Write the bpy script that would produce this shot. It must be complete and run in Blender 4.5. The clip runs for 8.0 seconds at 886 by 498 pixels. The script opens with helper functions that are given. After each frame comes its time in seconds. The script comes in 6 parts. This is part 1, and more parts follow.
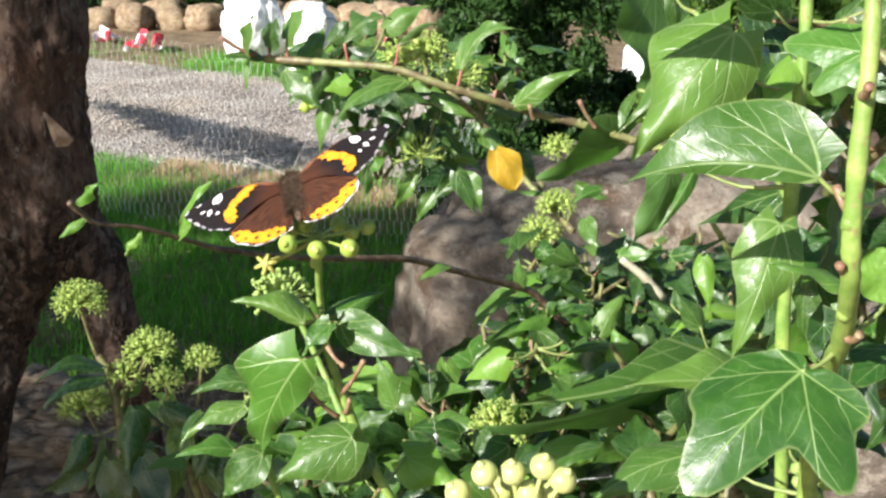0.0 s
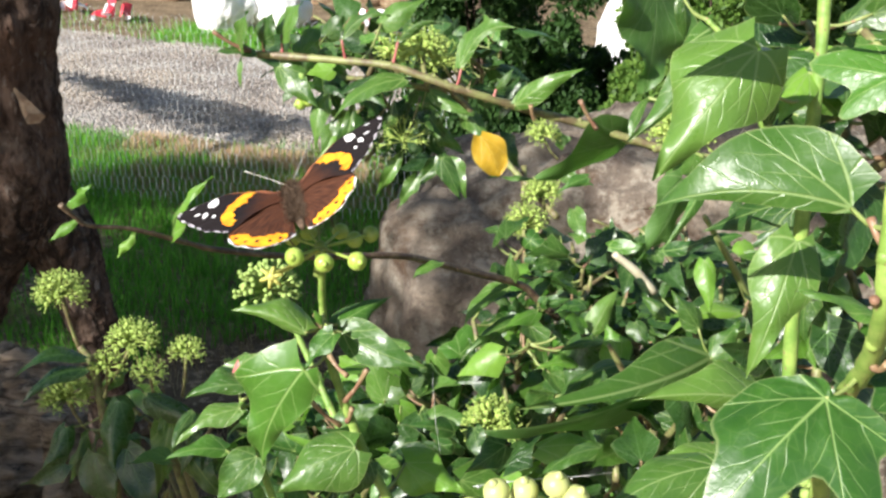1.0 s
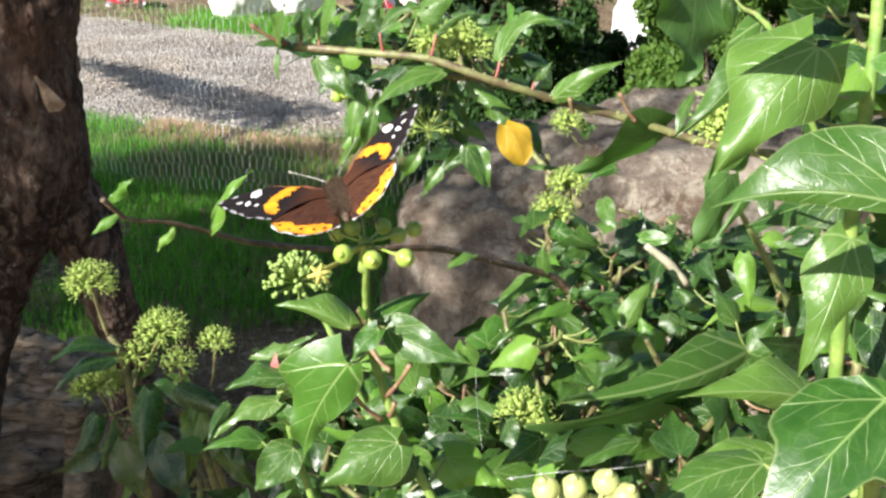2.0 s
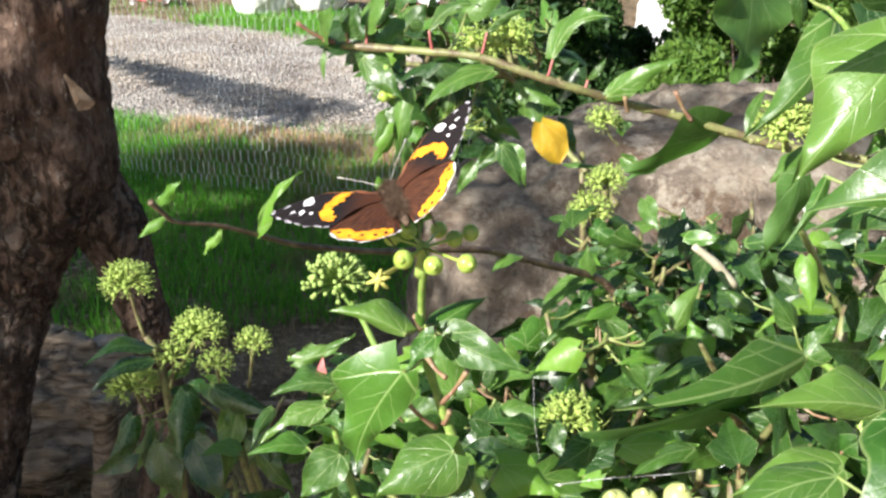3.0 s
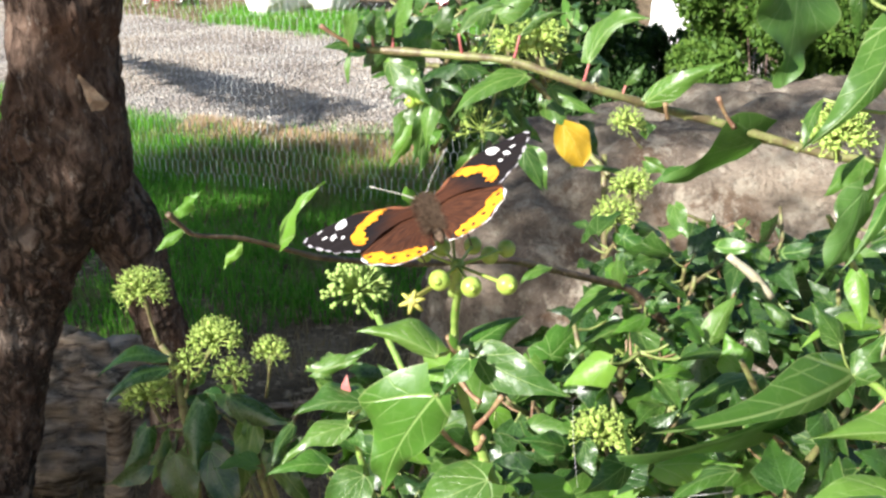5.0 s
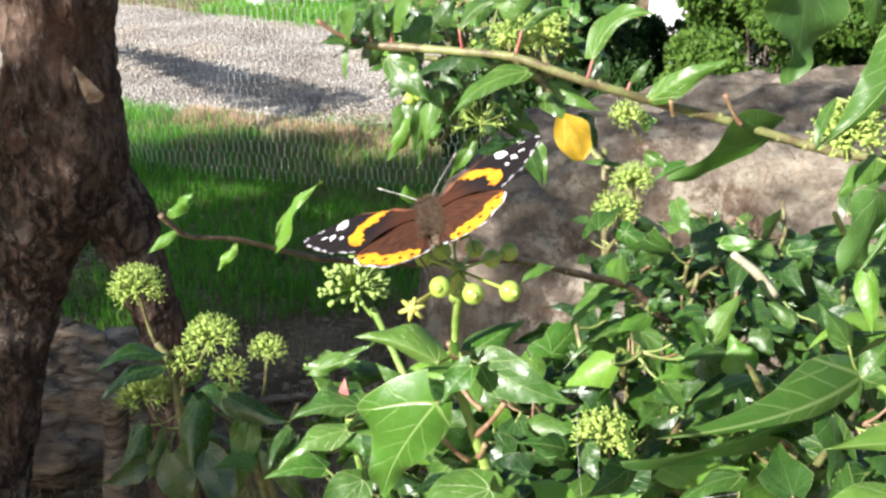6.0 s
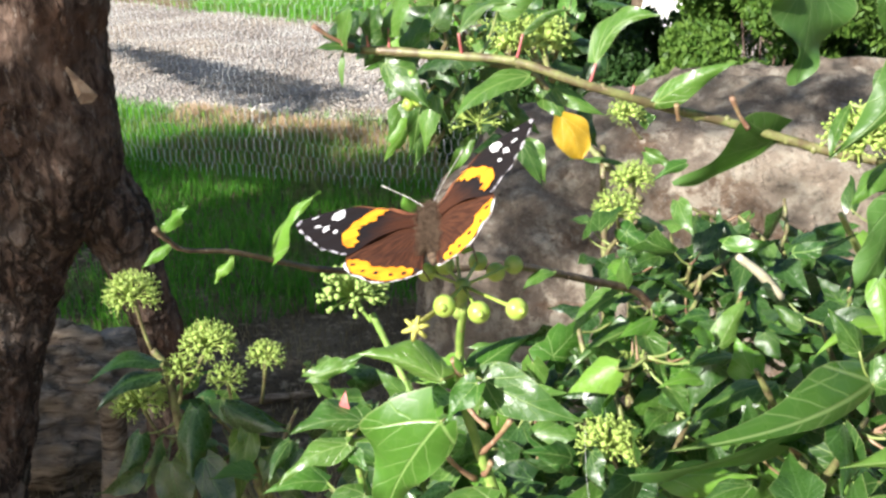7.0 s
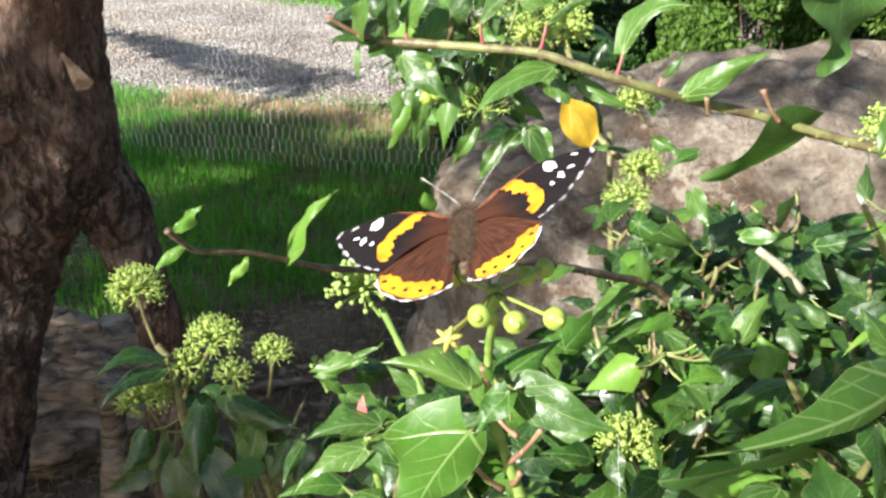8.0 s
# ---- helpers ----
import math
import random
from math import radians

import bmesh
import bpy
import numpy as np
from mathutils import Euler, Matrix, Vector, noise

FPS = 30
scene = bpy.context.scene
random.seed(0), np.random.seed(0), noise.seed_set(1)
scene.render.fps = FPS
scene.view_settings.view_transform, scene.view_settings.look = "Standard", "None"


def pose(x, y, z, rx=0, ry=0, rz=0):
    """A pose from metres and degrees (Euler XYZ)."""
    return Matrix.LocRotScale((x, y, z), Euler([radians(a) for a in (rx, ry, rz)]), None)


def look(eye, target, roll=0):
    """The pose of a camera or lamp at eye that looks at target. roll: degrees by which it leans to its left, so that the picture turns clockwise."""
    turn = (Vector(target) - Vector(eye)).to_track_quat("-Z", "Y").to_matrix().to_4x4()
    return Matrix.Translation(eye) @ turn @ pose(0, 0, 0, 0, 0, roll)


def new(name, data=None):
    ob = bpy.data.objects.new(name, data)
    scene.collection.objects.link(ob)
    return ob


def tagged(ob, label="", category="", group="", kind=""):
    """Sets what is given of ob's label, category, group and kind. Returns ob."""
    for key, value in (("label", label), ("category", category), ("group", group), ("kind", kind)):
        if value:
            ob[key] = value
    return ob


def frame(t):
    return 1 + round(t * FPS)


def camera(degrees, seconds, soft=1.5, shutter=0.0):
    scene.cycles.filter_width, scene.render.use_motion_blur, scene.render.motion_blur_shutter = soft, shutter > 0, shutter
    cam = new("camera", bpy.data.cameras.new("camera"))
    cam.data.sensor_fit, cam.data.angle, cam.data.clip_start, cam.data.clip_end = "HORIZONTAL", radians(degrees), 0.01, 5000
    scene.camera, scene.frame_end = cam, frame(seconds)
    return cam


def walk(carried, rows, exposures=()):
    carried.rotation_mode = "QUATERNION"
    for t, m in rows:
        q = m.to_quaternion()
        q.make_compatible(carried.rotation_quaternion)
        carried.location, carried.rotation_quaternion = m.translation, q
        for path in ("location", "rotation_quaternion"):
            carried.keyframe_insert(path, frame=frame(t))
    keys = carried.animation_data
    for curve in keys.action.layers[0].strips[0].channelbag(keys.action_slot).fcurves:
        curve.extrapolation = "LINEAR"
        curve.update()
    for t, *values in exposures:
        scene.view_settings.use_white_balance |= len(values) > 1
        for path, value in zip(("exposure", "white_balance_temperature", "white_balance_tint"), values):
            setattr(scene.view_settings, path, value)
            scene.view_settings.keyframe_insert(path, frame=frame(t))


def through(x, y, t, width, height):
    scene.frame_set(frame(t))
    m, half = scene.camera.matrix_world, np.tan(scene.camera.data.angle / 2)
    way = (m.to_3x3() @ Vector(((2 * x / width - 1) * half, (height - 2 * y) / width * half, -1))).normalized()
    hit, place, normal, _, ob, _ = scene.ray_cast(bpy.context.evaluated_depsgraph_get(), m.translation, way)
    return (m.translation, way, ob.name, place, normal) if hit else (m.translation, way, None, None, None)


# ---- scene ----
cam = camera(49.0, 8.0, 2.6)
PATH = [
    (0, (0.04120, 0.00757, 1.38881), (0.00911, 1.90247, 0.74983), 0.73),
    (0.5, (0.03537, 0.01381, 1.39348), (0.04575, 1.90117, 0.73184), 1.29),
    (1, (0.03017, 0.01611, 1.39750), (0.05758, 1.89314, 0.70755), 1.49),
    (2.5, (0.01491, 0.02089, 1.40005), (-0.00832, 1.88555, 0.67722), 0.94),
    (3, (0.00918, 0.02630, 1.39904), (-0.03454, 1.88941, 0.67315), 0.72),
    (3.5, (0.00667, 0.02909, 1.39962), (-0.04922, 1.89235, 0.67497), 0.79),
    (4, (0.00551, 0.03312, 1.39844), (-0.05842, 1.89606, 0.67360), 0.46),
    (4.5, (0.00355, 0.03859, 1.39769), (-0.06524, 1.90151, 0.67324), 0.51),
    (6, (0.00083, 0.05277, 1.39818), (-0.06215, 1.90719, 0.65174), 0.54),
    (6.5, (0.00154, 0.05725, 1.39716), (-0.05814, 1.90940, 0.64484), 0.33),
    (7, (-0.00123, 0.06230, 1.40015), (-0.05683, 1.91251, 0.64275), -0.02),
    (7.5, (-0.00832, 0.06758, 1.40057), (-0.06248, 1.91273, 0.63084), 0.21),
    (8, (-0.01033, 0.07465, 1.40066), (-0.05572, 1.91211, 0.61220), -0.12),
]
walk(cam, [(t, look(eye, target, roll)) for t, eye, target, roll in PATH], [(0.0, 1.02), (1.0, 1.02), (2.5, 1.12), (4.5, 1.26), (8.0, 1.28)])

# ---- world, sun, exposure ----
SUN_WAY = Vector((-0.605, -0.619, 0.50)).normalized()
world = bpy.data.worlds.new("sky")
scene.world = world
world.use_nodes = True
_bg = world.node_tree.nodes["Background"]
_sky = world.node_tree.nodes.new("ShaderNodeTexSky")
_sky.sky_type = "NISHITA"
_sky.sun_disc = False
_sky.sun_elevation = math.asin(SUN_WAY.z)
_sky.sun_rotation = math.atan2(SUN_WAY.x, SUN_WAY.y)
world.node_tree.links.new(_sky.outputs[0], _bg.inputs[0])
_bg.inputs[1].default_value = 0.064
_sun = bpy.data.lights.new("sun", "SUN")
_sun.energy = 5.0
_sun.angle = radians(0.5)
_sun.color = (1.0, 0.96, 0.92)
sun = new("sun", _sun)
sun.matrix_basis = look(SUN_WAY * 20, (0, 0, 0))

# ---- materials ----
class Nodes:
    """A short way to write node materials."""

    def __init__(self, name):
        self.m = bpy.data.materials.new(name)
        self.m.use_nodes = True
        self.t = self.m.node_tree
        self.t.nodes.clear()
        self.out = self.t.nodes.new("ShaderNodeOutputMaterial")

    def put(self, socket, value):
        if isinstance(value, bpy.types.NodeSocket):
            self.t.links.new(value, socket)
        elif value is not None:
            socket.default_value = value

    def math(self, op, a, b=None, c=None, clamp=False):
        n = self.t.nodes.new("ShaderNodeMath")
        n.operation, n.use_clamp = op, clamp
        for i, v in enumerate((a, b, c)):
            self.put(n.inputs[i], v)
        return n.outputs[0]

    def ramp(self, value, lo, hi, a=0.0, b=1.0):
        n = self.t.nodes.new("ShaderNodeMapRange")
        n.interpolation_type = "SMOOTHSTEP"
        for i, v in enumerate((value, lo, hi, a, b)):
            self.put(n.inputs[i], v)
        return n.outputs[0]

    def mix(self, f, a, b):
        n = self.t.nodes.new("ShaderNodeMix")
        n.data_type = "RGBA"
        self.put(n.inputs[0], f)
        for i, v in ((6, a), (7, b)):
            self.put(n.inputs[i], (*v, 1) if isinstance(v, tuple) else v)
        return n.outputs[2]

    def noise(self, scale, detail=3.0, vec=None, rough=0.55, dist=0.0):
        n = self.t.nodes.new("ShaderNodeTexNoise")
        n.inputs["Scale"].default_value, n.inputs["Detail"].default_value = scale, detail
        n.inputs["Roughness"].default_value, n.inputs["Distortion"].default_value = rough, dist
        self.put(n.inputs["Vector"], vec if vec is not None else self.coord())
        return n.outputs[0]

    def cells(self, scale, vec=None, feature="F1", pick="Distance"):
        n = self.t.nodes.new("ShaderNodeTexVoronoi")
        n.feature = feature
        n.inputs["Scale"].default_value = scale
        self.put(n.inputs["Vector"], vec if vec is not None else self.coord())
        return n.outputs[pick]

    def coord(self, which="Object"):
        return self.t.nodes.new("ShaderNodeTexCoord").outputs[which]

    def world(self):
        return self.t.nodes.new("ShaderNodeNewGeometry").outputs["Position"]

    def stretch(self, vec, scale):
        n = self.t.nodes.new("ShaderNodeMapping")
        self.put(n.inputs[0], vec)
        n.inputs[3].default_value = scale
        return n.outputs[0]

    def uv(self, layer):
        n = self.t.nodes.new("ShaderNodeUVMap")
        n.uv_map = layer
        s = self.t.nodes.new("ShaderNodeSeparateXYZ")
        self.put(s.inputs[0], n.outputs[0])
        return s.outputs[0], s.outputs[1], n.outputs[0]

    def xyz(self, vec):
        s = self.t.nodes.new("ShaderNodeSeparateXYZ")
        self.put(s.inputs[0], vec)
        return s.outputs

    def pair(self, a, b):
        n = self.t.nodes.new("ShaderNodeCombineXYZ")
        self.put(n.inputs[0], a)
        self.put(n.inputs[1], b)
        return n.outputs[0]

    def chance(self):
        return self.t.nodes.new("ShaderNodeObjectInfo").outputs["Random"]

    def island(self):
        return self.t.nodes.new("ShaderNodeNewGeometry").outputs["Random Per Island"]

    def bump(self, height, strength=0.4, distance=0.001):
        n = self.t.nodes.new("ShaderNodeBump")
        n.inputs["Strength"].default_value, n.inputs["Distance"].default_value = strength, distance
        self.put(n.inputs["Height"], height)
        return n.outputs[0]

    def done(self, color, rough=0.6, normal=None, metal=0.0, spec=0.5, through=0.0, glow=None, sheen=0.0):
        p = self.t.nodes.new("ShaderNodeBsdfPrincipled")
        color = (*color, 1) if isinstance(color, tuple) else color
        self.put(p.inputs["Base Color"], color)
        self.put(p.inputs["Roughness"], rough)
        self.put(p.inputs["Metallic"], metal)
        self.put(p.inputs["Specular IOR Level"], spec)
        p.inputs["Sheen Weight"].default_value = sheen
        if normal is not None:
            self.put(p.inputs["Normal"], normal)
        last = p.outputs[0]
        if through:
            tr = self.t.nodes.new("ShaderNodeBsdfTranslucent")
            self.put(tr.inputs[0], glow if glow is not None else color)
            mx = self.t.nodes.new("ShaderNodeMixShader")
            mx.inputs[0].default_value = through
            self.put(mx.inputs[1], last)
            self.put(mx.inputs[2], tr.outputs[0])
            last = mx.outputs[0]
        self.put(self.out.inputs[0], last)
        return self.m


def leaf_material(name, angles, pinnate, dark, light, vein, rough=0.4, through=0.3):
    """Ivy leaf: glossy green with pale veins that fan out from the leaf stalk, and a pale rim."""
    n = Nodes(name)
    x, y, uv = n.uv("leaf")
    rim, _, _ = n.uv("rim")
    ax = n.math("ABSOLUTE", x)
    mask = None
    for k, a in enumerate(angles):
        side = n.math("ABSOLUTE", n.math("SUBTRACT", n.math("MULTIPLY", ax, math.cos(a)), n.math("MULTIPLY", y, math.sin(a))))
        along = n.math("ADD", n.math("MULTIPLY", ax, math.sin(a)), n.math("MULTIPLY", y, math.cos(a)))
        width = n.math("MAXIMUM", n.math("MULTIPLY_ADD", along, -0.009, 0.0115 - 0.0018 * k), 0.0025)
        v = n.ramp(n.math("DIVIDE", side, width), 0.35, 1.25, 1.0, 0.0)
        v = n.math("MULTIPLY", v, n.ramp(along, -0.01, 0.02))
        mask = v if mask is None else n.math("MAXIMUM", mask, v)
    if pinnate:
        s = n.math("SUBTRACT", y, n.math("MULTIPLY", ax, 0.9))
        f = n.math("FRACT", n.math("MULTIPLY_ADD", s, pinnate, n.math("MULTIPLY", n.noise(3.0, 1.0, uv), 0.5)))
        lat = n.ramp(n.math("ABSOLUTE", n.math("SUBTRACT", f, 0.5)), 0.0, 0.07, 0.42, 0.0)
        mask = n.math("MAXIMUM", mask, lat)
    else:
        # side veins that leave the main ones
        bent = n.noise(5.0, 1.0, uv)
        for a in angles:
            for r0, turn in ((0.16, 0.6), (0.3, 0.5), (0.45, 0.5), (0.2, -0.6), (0.36, -0.5)):
                if a == 0.0 and turn < 0:
                    continue
                ox, oy, b = r0 * math.sin(a), r0 * math.cos(a), a + turn
                px, py = n.math("SUBTRACT", ax, ox), n.math("SUBTRACT", y, oy)
                side = n.math("SUBTRACT", n.math("MULTIPLY", px, math.cos(b)), n.math("MULTIPLY", py, math.sin(b)))
                side = n.math("ABSOLUTE", n.math("ADD", side, n.math("MULTIPLY_ADD", bent, 0.05, -0.025)))
                along = n.math("ADD", n.math("MULTIPLY", px, math.sin(b)), n.math("MULTIPLY", py, math.cos(b)))
                v = n.math("MULTIPLY", n.ramp(side, 0.0008, 0.0065, 0.55, 0.0), n.math("MULTIPLY", n.ramp(along, 0.0, 0.02), n.ramp(along, 0.3, 0.18)))
                mask = n.math("MAXIMUM", mask, v)
    net = n.ramp(n.cells(11.0, uv, "DISTANCE_TO_EDGE"), 0.0, 0.05, 0.12, 0.0)
    mask = n.math("MAXIMUM", mask, net)
    tone = n.math("ADD", n.math("MULTIPLY", n.noise(4.0, 4.0, uv), 0.6), n.math("MULTIPLY", n.chance(), 0.65))
    body = n.mix(n.ramp(tone, 0.25, 0.95), dark, light)
    spot = n.ramp(n.noise(14.0, 2.0, uv), 0.74, 0.8)
    body = n.mix(n.math("MULTIPLY", spot, 0.5), body, (0.16, 0.14, 0.04))
    col = n.mix(n.math("MULTIPLY", mask, 0.65), body, vein)
    col = n.mix(n.ramp(rim, 0.955, 0.99, 0.0, 0.4), col, (0.3, 0.36, 0.14))
    pucker = n.math("ADD", n.math("MULTIPLY", n.noise(13.0, 3.0, uv), 0.5), n.math("MULTIPLY", n.noise(5.0, 1.0, uv), 1.3))
    height = n.math("SUBTRACT", pucker, n.math("MULTIPLY", mask, 0.45))
    grain = n.ramp(n.noise(9.0, 3.0, uv), 0.3, 0.7, rough - 0.07, rough + 0.12)
    glow = n.mix(0.5, col, (0.1, 0.34, 0.01))
    return n.done(col, grain, n.bump(height, 0.6, 0.0006), spec=0.65, through=through, glow=glow)


M_LEAF = leaf_material("ivy_leaf_green", (0.0, 0.48, 1.05), 0, (0.024, 0.07, 0.012), (0.086, 0.188, 0.028), (0.25, 0.36, 0.11), 0.33, 0.25)
# lightened M_LEAF for b leaves: the sun on them is put into the colour
M_SUNNY = leaf_material("ivy_leaf_sunlit_tone", (0.0, 0.55, 1.15), 0, (0.05, 0.125, 0.02), (0.112, 0.22, 0.036), (0.28, 0.39, 0.14), 0.33, 0.25)
# darker older leaves; the hedge's inner shade is also put into this green
M_OLD_SHADE = leaf_material("old_ivy_leaf_shade_green", (0.0, 0.48, 1.05), 0, (0.012, 0.038, 0.008), (0.034, 0.088, 0.014), (0.1, 0.19, 0.06), 0.3, 0.12)
M_LOBED = leaf_material("ivy_leaf_lobed_green", (0.0, 0.82, 1.72), 0, (0.02, 0.074, 0.011), (0.064, 0.172, 0.019), (0.28, 0.42, 0.13), 0.36, 0.2)
M_FRESH = leaf_material("ivy_leaf_fresh", (0.0, 0.5), 5.0, (0.11, 0.27, 0.03), (0.21, 0.4, 0.05), (0.3, 0.42, 0.16), 0.36, 0.4)
M_YELLOW = leaf_material("ivy_leaf_yellow", (0.0, 0.5), 5.0, (0.48, 0.28, 0.015), (0.6, 0.38, 0.02), (0.7, 0.52, 0.1), 0.45, 0.25)


M_UNDER = leaf_material("ivy_leaf_underside", (0.0, 0.48, 1.05), 0, (0.035, 0.1, 0.018), (0.085, 0.19, 0.035), (0.2, 0.32, 0.11), 0.55, 0.35)


def stem_material(name, low, high, blot):
    n = Nodes(name)
    c = n.coord()
    col = n.mix(n.ramp(n.noise(160.0, 4.0, c), 0.35, 0.7), low, high)
    col = n.mix(n.ramp(n.noise(420.0, 2.0, c), 0.62, 0.72), col, blot)
    return n.done(col, 0.5, n.bump(n.noise(700.0, 3.0, c), 0.4, 0.0005), through=0.0)


M_STEM = stem_material("green_stem", (0.15, 0.27, 0.05), (0.28, 0.4, 0.09), (0.22, 0.17, 0.08))
M_STEM_PALE = stem_material("pale_green_stem", (0.17, 0.28, 0.05), (0.31, 0.41, 0.1), (0.26, 0.2, 0.09))
M_TWIG = stem_material("brown_twig", (0.06, 0.035, 0.022), (0.16, 0.11, 0.065), (0.24, 0.19, 0.12))
M_BRANCH = stem_material("greenish_brown_branch", (0.12, 0.09, 0.045), (0.24, 0.27, 0.09), (0.3, 0.22, 0.14))
M_PETIOLE = stem_material("reddish_leaf_stalk", (0.22, 0.11, 0.07), (0.3, 0.22, 0.11), (0.36, 0.27, 0.18))
M_PETIOLE_GREEN = stem_material("green_leaf_stalk", (0.2, 0.26, 0.07), (0.3, 0.35, 0.12), (0.36, 0.2, 0.12))
M_PETIOLE_RED = stem_material("red_leaf_stalk", (0.4, 0.1, 0.1), (0.5, 0.2, 0.17), (0.5, 0.3, 0.24))
M_CUT = stem_material("pale_dry_twig", (0.4, 0.36, 0.24), (0.5, 0.46, 0.33), (0.3, 0.25, 0.17))


def plain(name, a, b, scale, rough=0.5, bump=0.3, dist=0.0005, through=0.0, spec=0.5, island=0.0, detail=4.0, sheen=0.0):
    n = Nodes(name)
    c = n.coord()
    v = n.noise(scale, detail, c)
    if island:
        v = n.math("ADD", n.math("MULTIPLY", v, 1 - island), n.math("MULTIPLY", n.island(), island))
    col = n.mix(n.ramp(v, 0.3, 0.7), a, b)
    return n.done(col, rough, n.bump(n.noise(scale * 4, 3.0, c), bump, dist), through=through, spec=spec, sheen=sheen)


M_BUD = plain("flower_bud_green", (0.26, 0.4, 0.07), (0.5, 0.6, 0.16), 300, 0.55, through=0.1)
M_BUD_GREEN = plain("small_flower_bud_green", (0.24, 0.38, 0.08), (0.42, 0.54, 0.16), 300, 0.65, through=0.1)
M_BERRY = plain("unripe_berry", (0.3, 0.46, 0.06), (0.46, 0.56, 0.13), 130, 0.35, 0.15, through=0.12)
M_BERRY_PALE = plain("pale_unripe_berry", (0.5, 0.55, 0.17), (0.6, 0.62, 0.25), 110, 0.4, 0.15, through=0.12)
M_FLOWER = plain("yellow_green_flower", (0.5, 0.52, 0.1), (0.62, 0.58, 0.16), 200, 0.5, through=0.2)


def bark_material():
    n = Nodes("rough_bark")
    c = n.coord()
    warp = n.stretch(c, (1, 1, 0.42))
    ridge = n.noise(40.0, 7.0, warp, 0.7, 0.8)
    edge = n.cells(30.0, n.stretch(n.mix(0.06, c, n.noise(26.0, 3.0, c)), (1, 1, 0.45)), "DISTANCE_TO_EDGE")
    crack = n.math("MULTIPLY", n.ramp(edge, 0.02, 0.2, 1.0, 0.0), n.ramp(n.noise(7.0, 3.0, c), 0.35, 0.6))
    col = n.mix(n.ramp(ridge, 0.36, 0.62), (0.045, 0.027, 0.02), (0.2, 0.135, 0.1))
    col = n.mix(n.ramp(n.noise(8.0, 5.0, c, 0.65), 0.5, 0.68, 0.0, 0.6), col, (0.34, 0.28, 0.23))
    col = n.mix(n.ramp(n.noise(5.0, 4.0, c, 0.6), 0.52, 0.66, 0.0, 0.6), col, (0.12, 0.06, 0.035))
    col = n.mix(n.math("MULTIPLY", crack, 0.8), col, (0.022, 0.015, 0.011))
    col = n.mix(n.ramp(n.noise(75.0, 4.0, warp, 0.7), 0.56, 0.66, 0.0, 0.4), col, (0.38, 0.33, 0.28))
    h = n.math("SUBTRACT", ridge, n.math("MULTIPLY", crack, 0.6))
    return n.done(col, 0.9, n.bump(h, 1.0, 0.02), spec=0.2)


M_BARK = bark_material()
M_HEARTWOOD = plain("torn_pale_wood", (0.26, 0.15, 0.08), (0.46, 0.31, 0.18), 60, 0.8, 0.6, 0.002)


def rock_material(name, a, b, lichen):
    n = Nodes(name)
    c = n.coord()
    col = n.mix(n.ramp(n.noise(4.0, 7.0, c, 0.7), 0.36, 0.62), a, b)
    col = n.mix(n.ramp(n.noise(3.1, 5.0, n.stretch(c, (1, 1, 1.6)), 0.65, 1.0), 0.52, 0.64, 0.0, 0.75), col, (0.16, 0.095, 0.055))
    col = n.mix(n.ramp(n.noise(16.0, 6.0, c, 0.75), 0.5, 0.6, 0.0, 0.85), col, lichen)
    col = n.mix(n.ramp(n.noise(9.0, 6.0, c, 0.7, 0.8), 0.5, 0.68, 0.0, 0.5), col, (0.1, 0.07, 0.05))
    col = n.mix(n.ramp(n.noise(48.0, 5.0, c, 0.75), 0.5, 0.66, 0.0, 0.5), col, (0.09, 0.075, 0.06))
    col = n.mix(n.ramp(n.noise(130.0, 3.0, c, 0.7), 0.55, 0.68, 0.0, 0.45), col, (0.42, 0.38, 0.32))
    h = n.math("ADD", n.noise(18.0, 8.0, c, 0.75), n.math("MULTIPLY", n.noise(90.0, 5.0, c, 0.7), 0.4))
    return n.done(col, 0.9, n.bump(h, 1.0, 0.03), spec=0.2)


M_ROCK = rock_material("grey_brown_boulder", (0.19, 0.15, 0.118), (0.42, 0.345, 0.265), (0.5, 0.44, 0.35))
M_STONE = rock_material("tan_stone", (0.3, 0.2, 0.12), (0.46, 0.34, 0.2), (0.5, 0.42, 0.3))


def ground_material():
    n = Nodes("soil_and_leaf_litter")
    p = n.world()
    col = n.mix(n.ramp(n.noise(3.0, 5.0, p), 0.35, 0.65), (0.12, 0.085, 0.05), (0.25, 0.185, 0.115))
    col = n.mix(n.ramp(n.noise(30.0, 4.0, p), 0.52, 0.66), col, (0.4, 0.3, 0.19))
    col = n.mix(n.ramp(n.noise(85.0, 3.0, p), 0.6, 0.68), col, (0.045, 0.03, 0.022))
    return n.done(col, 0.95, n.bump(n.noise(40.0, 6.0, p), 0.8, 0.03), spec=0.15)


M_GROUND = ground_material()


def gravel_material(name, stones):
    n = Nodes(name)
    p = n.world()
    col = n.mix(n.ramp(n.noise(2.0, 4.0, p), 0.35, 0.65), (0.23, 0.195, 0.165), (0.4, 0.365, 0.325))
    col = n.mix(n.ramp(n.noise(0.9, 5.0, p, 0.65), 0.45, 0.62, 0.0, 0.7), col, (0.46, 0.385, 0.3))
    tint = n.island() if stones else n.cells(45.0, p, "F1", "Color")
    if not stones:
        tint = n.xyz(tint)[0]
    col = n.mix(n.ramp(tint, 0.55, 1.0, 0.0, 0.6), col, (0.56, 0.52, 0.46))
    col = n.mix(n.ramp(tint, 0.3, 0.0, 0.0, 0.7), col, (0.2, 0.17, 0.15))
    return n.done(col, 0.9, n.bump(n.cells(45.0, p), 0.8, 0.02), spec=0.2)


M_GRAVEL = gravel_material("grey_gravel", False)
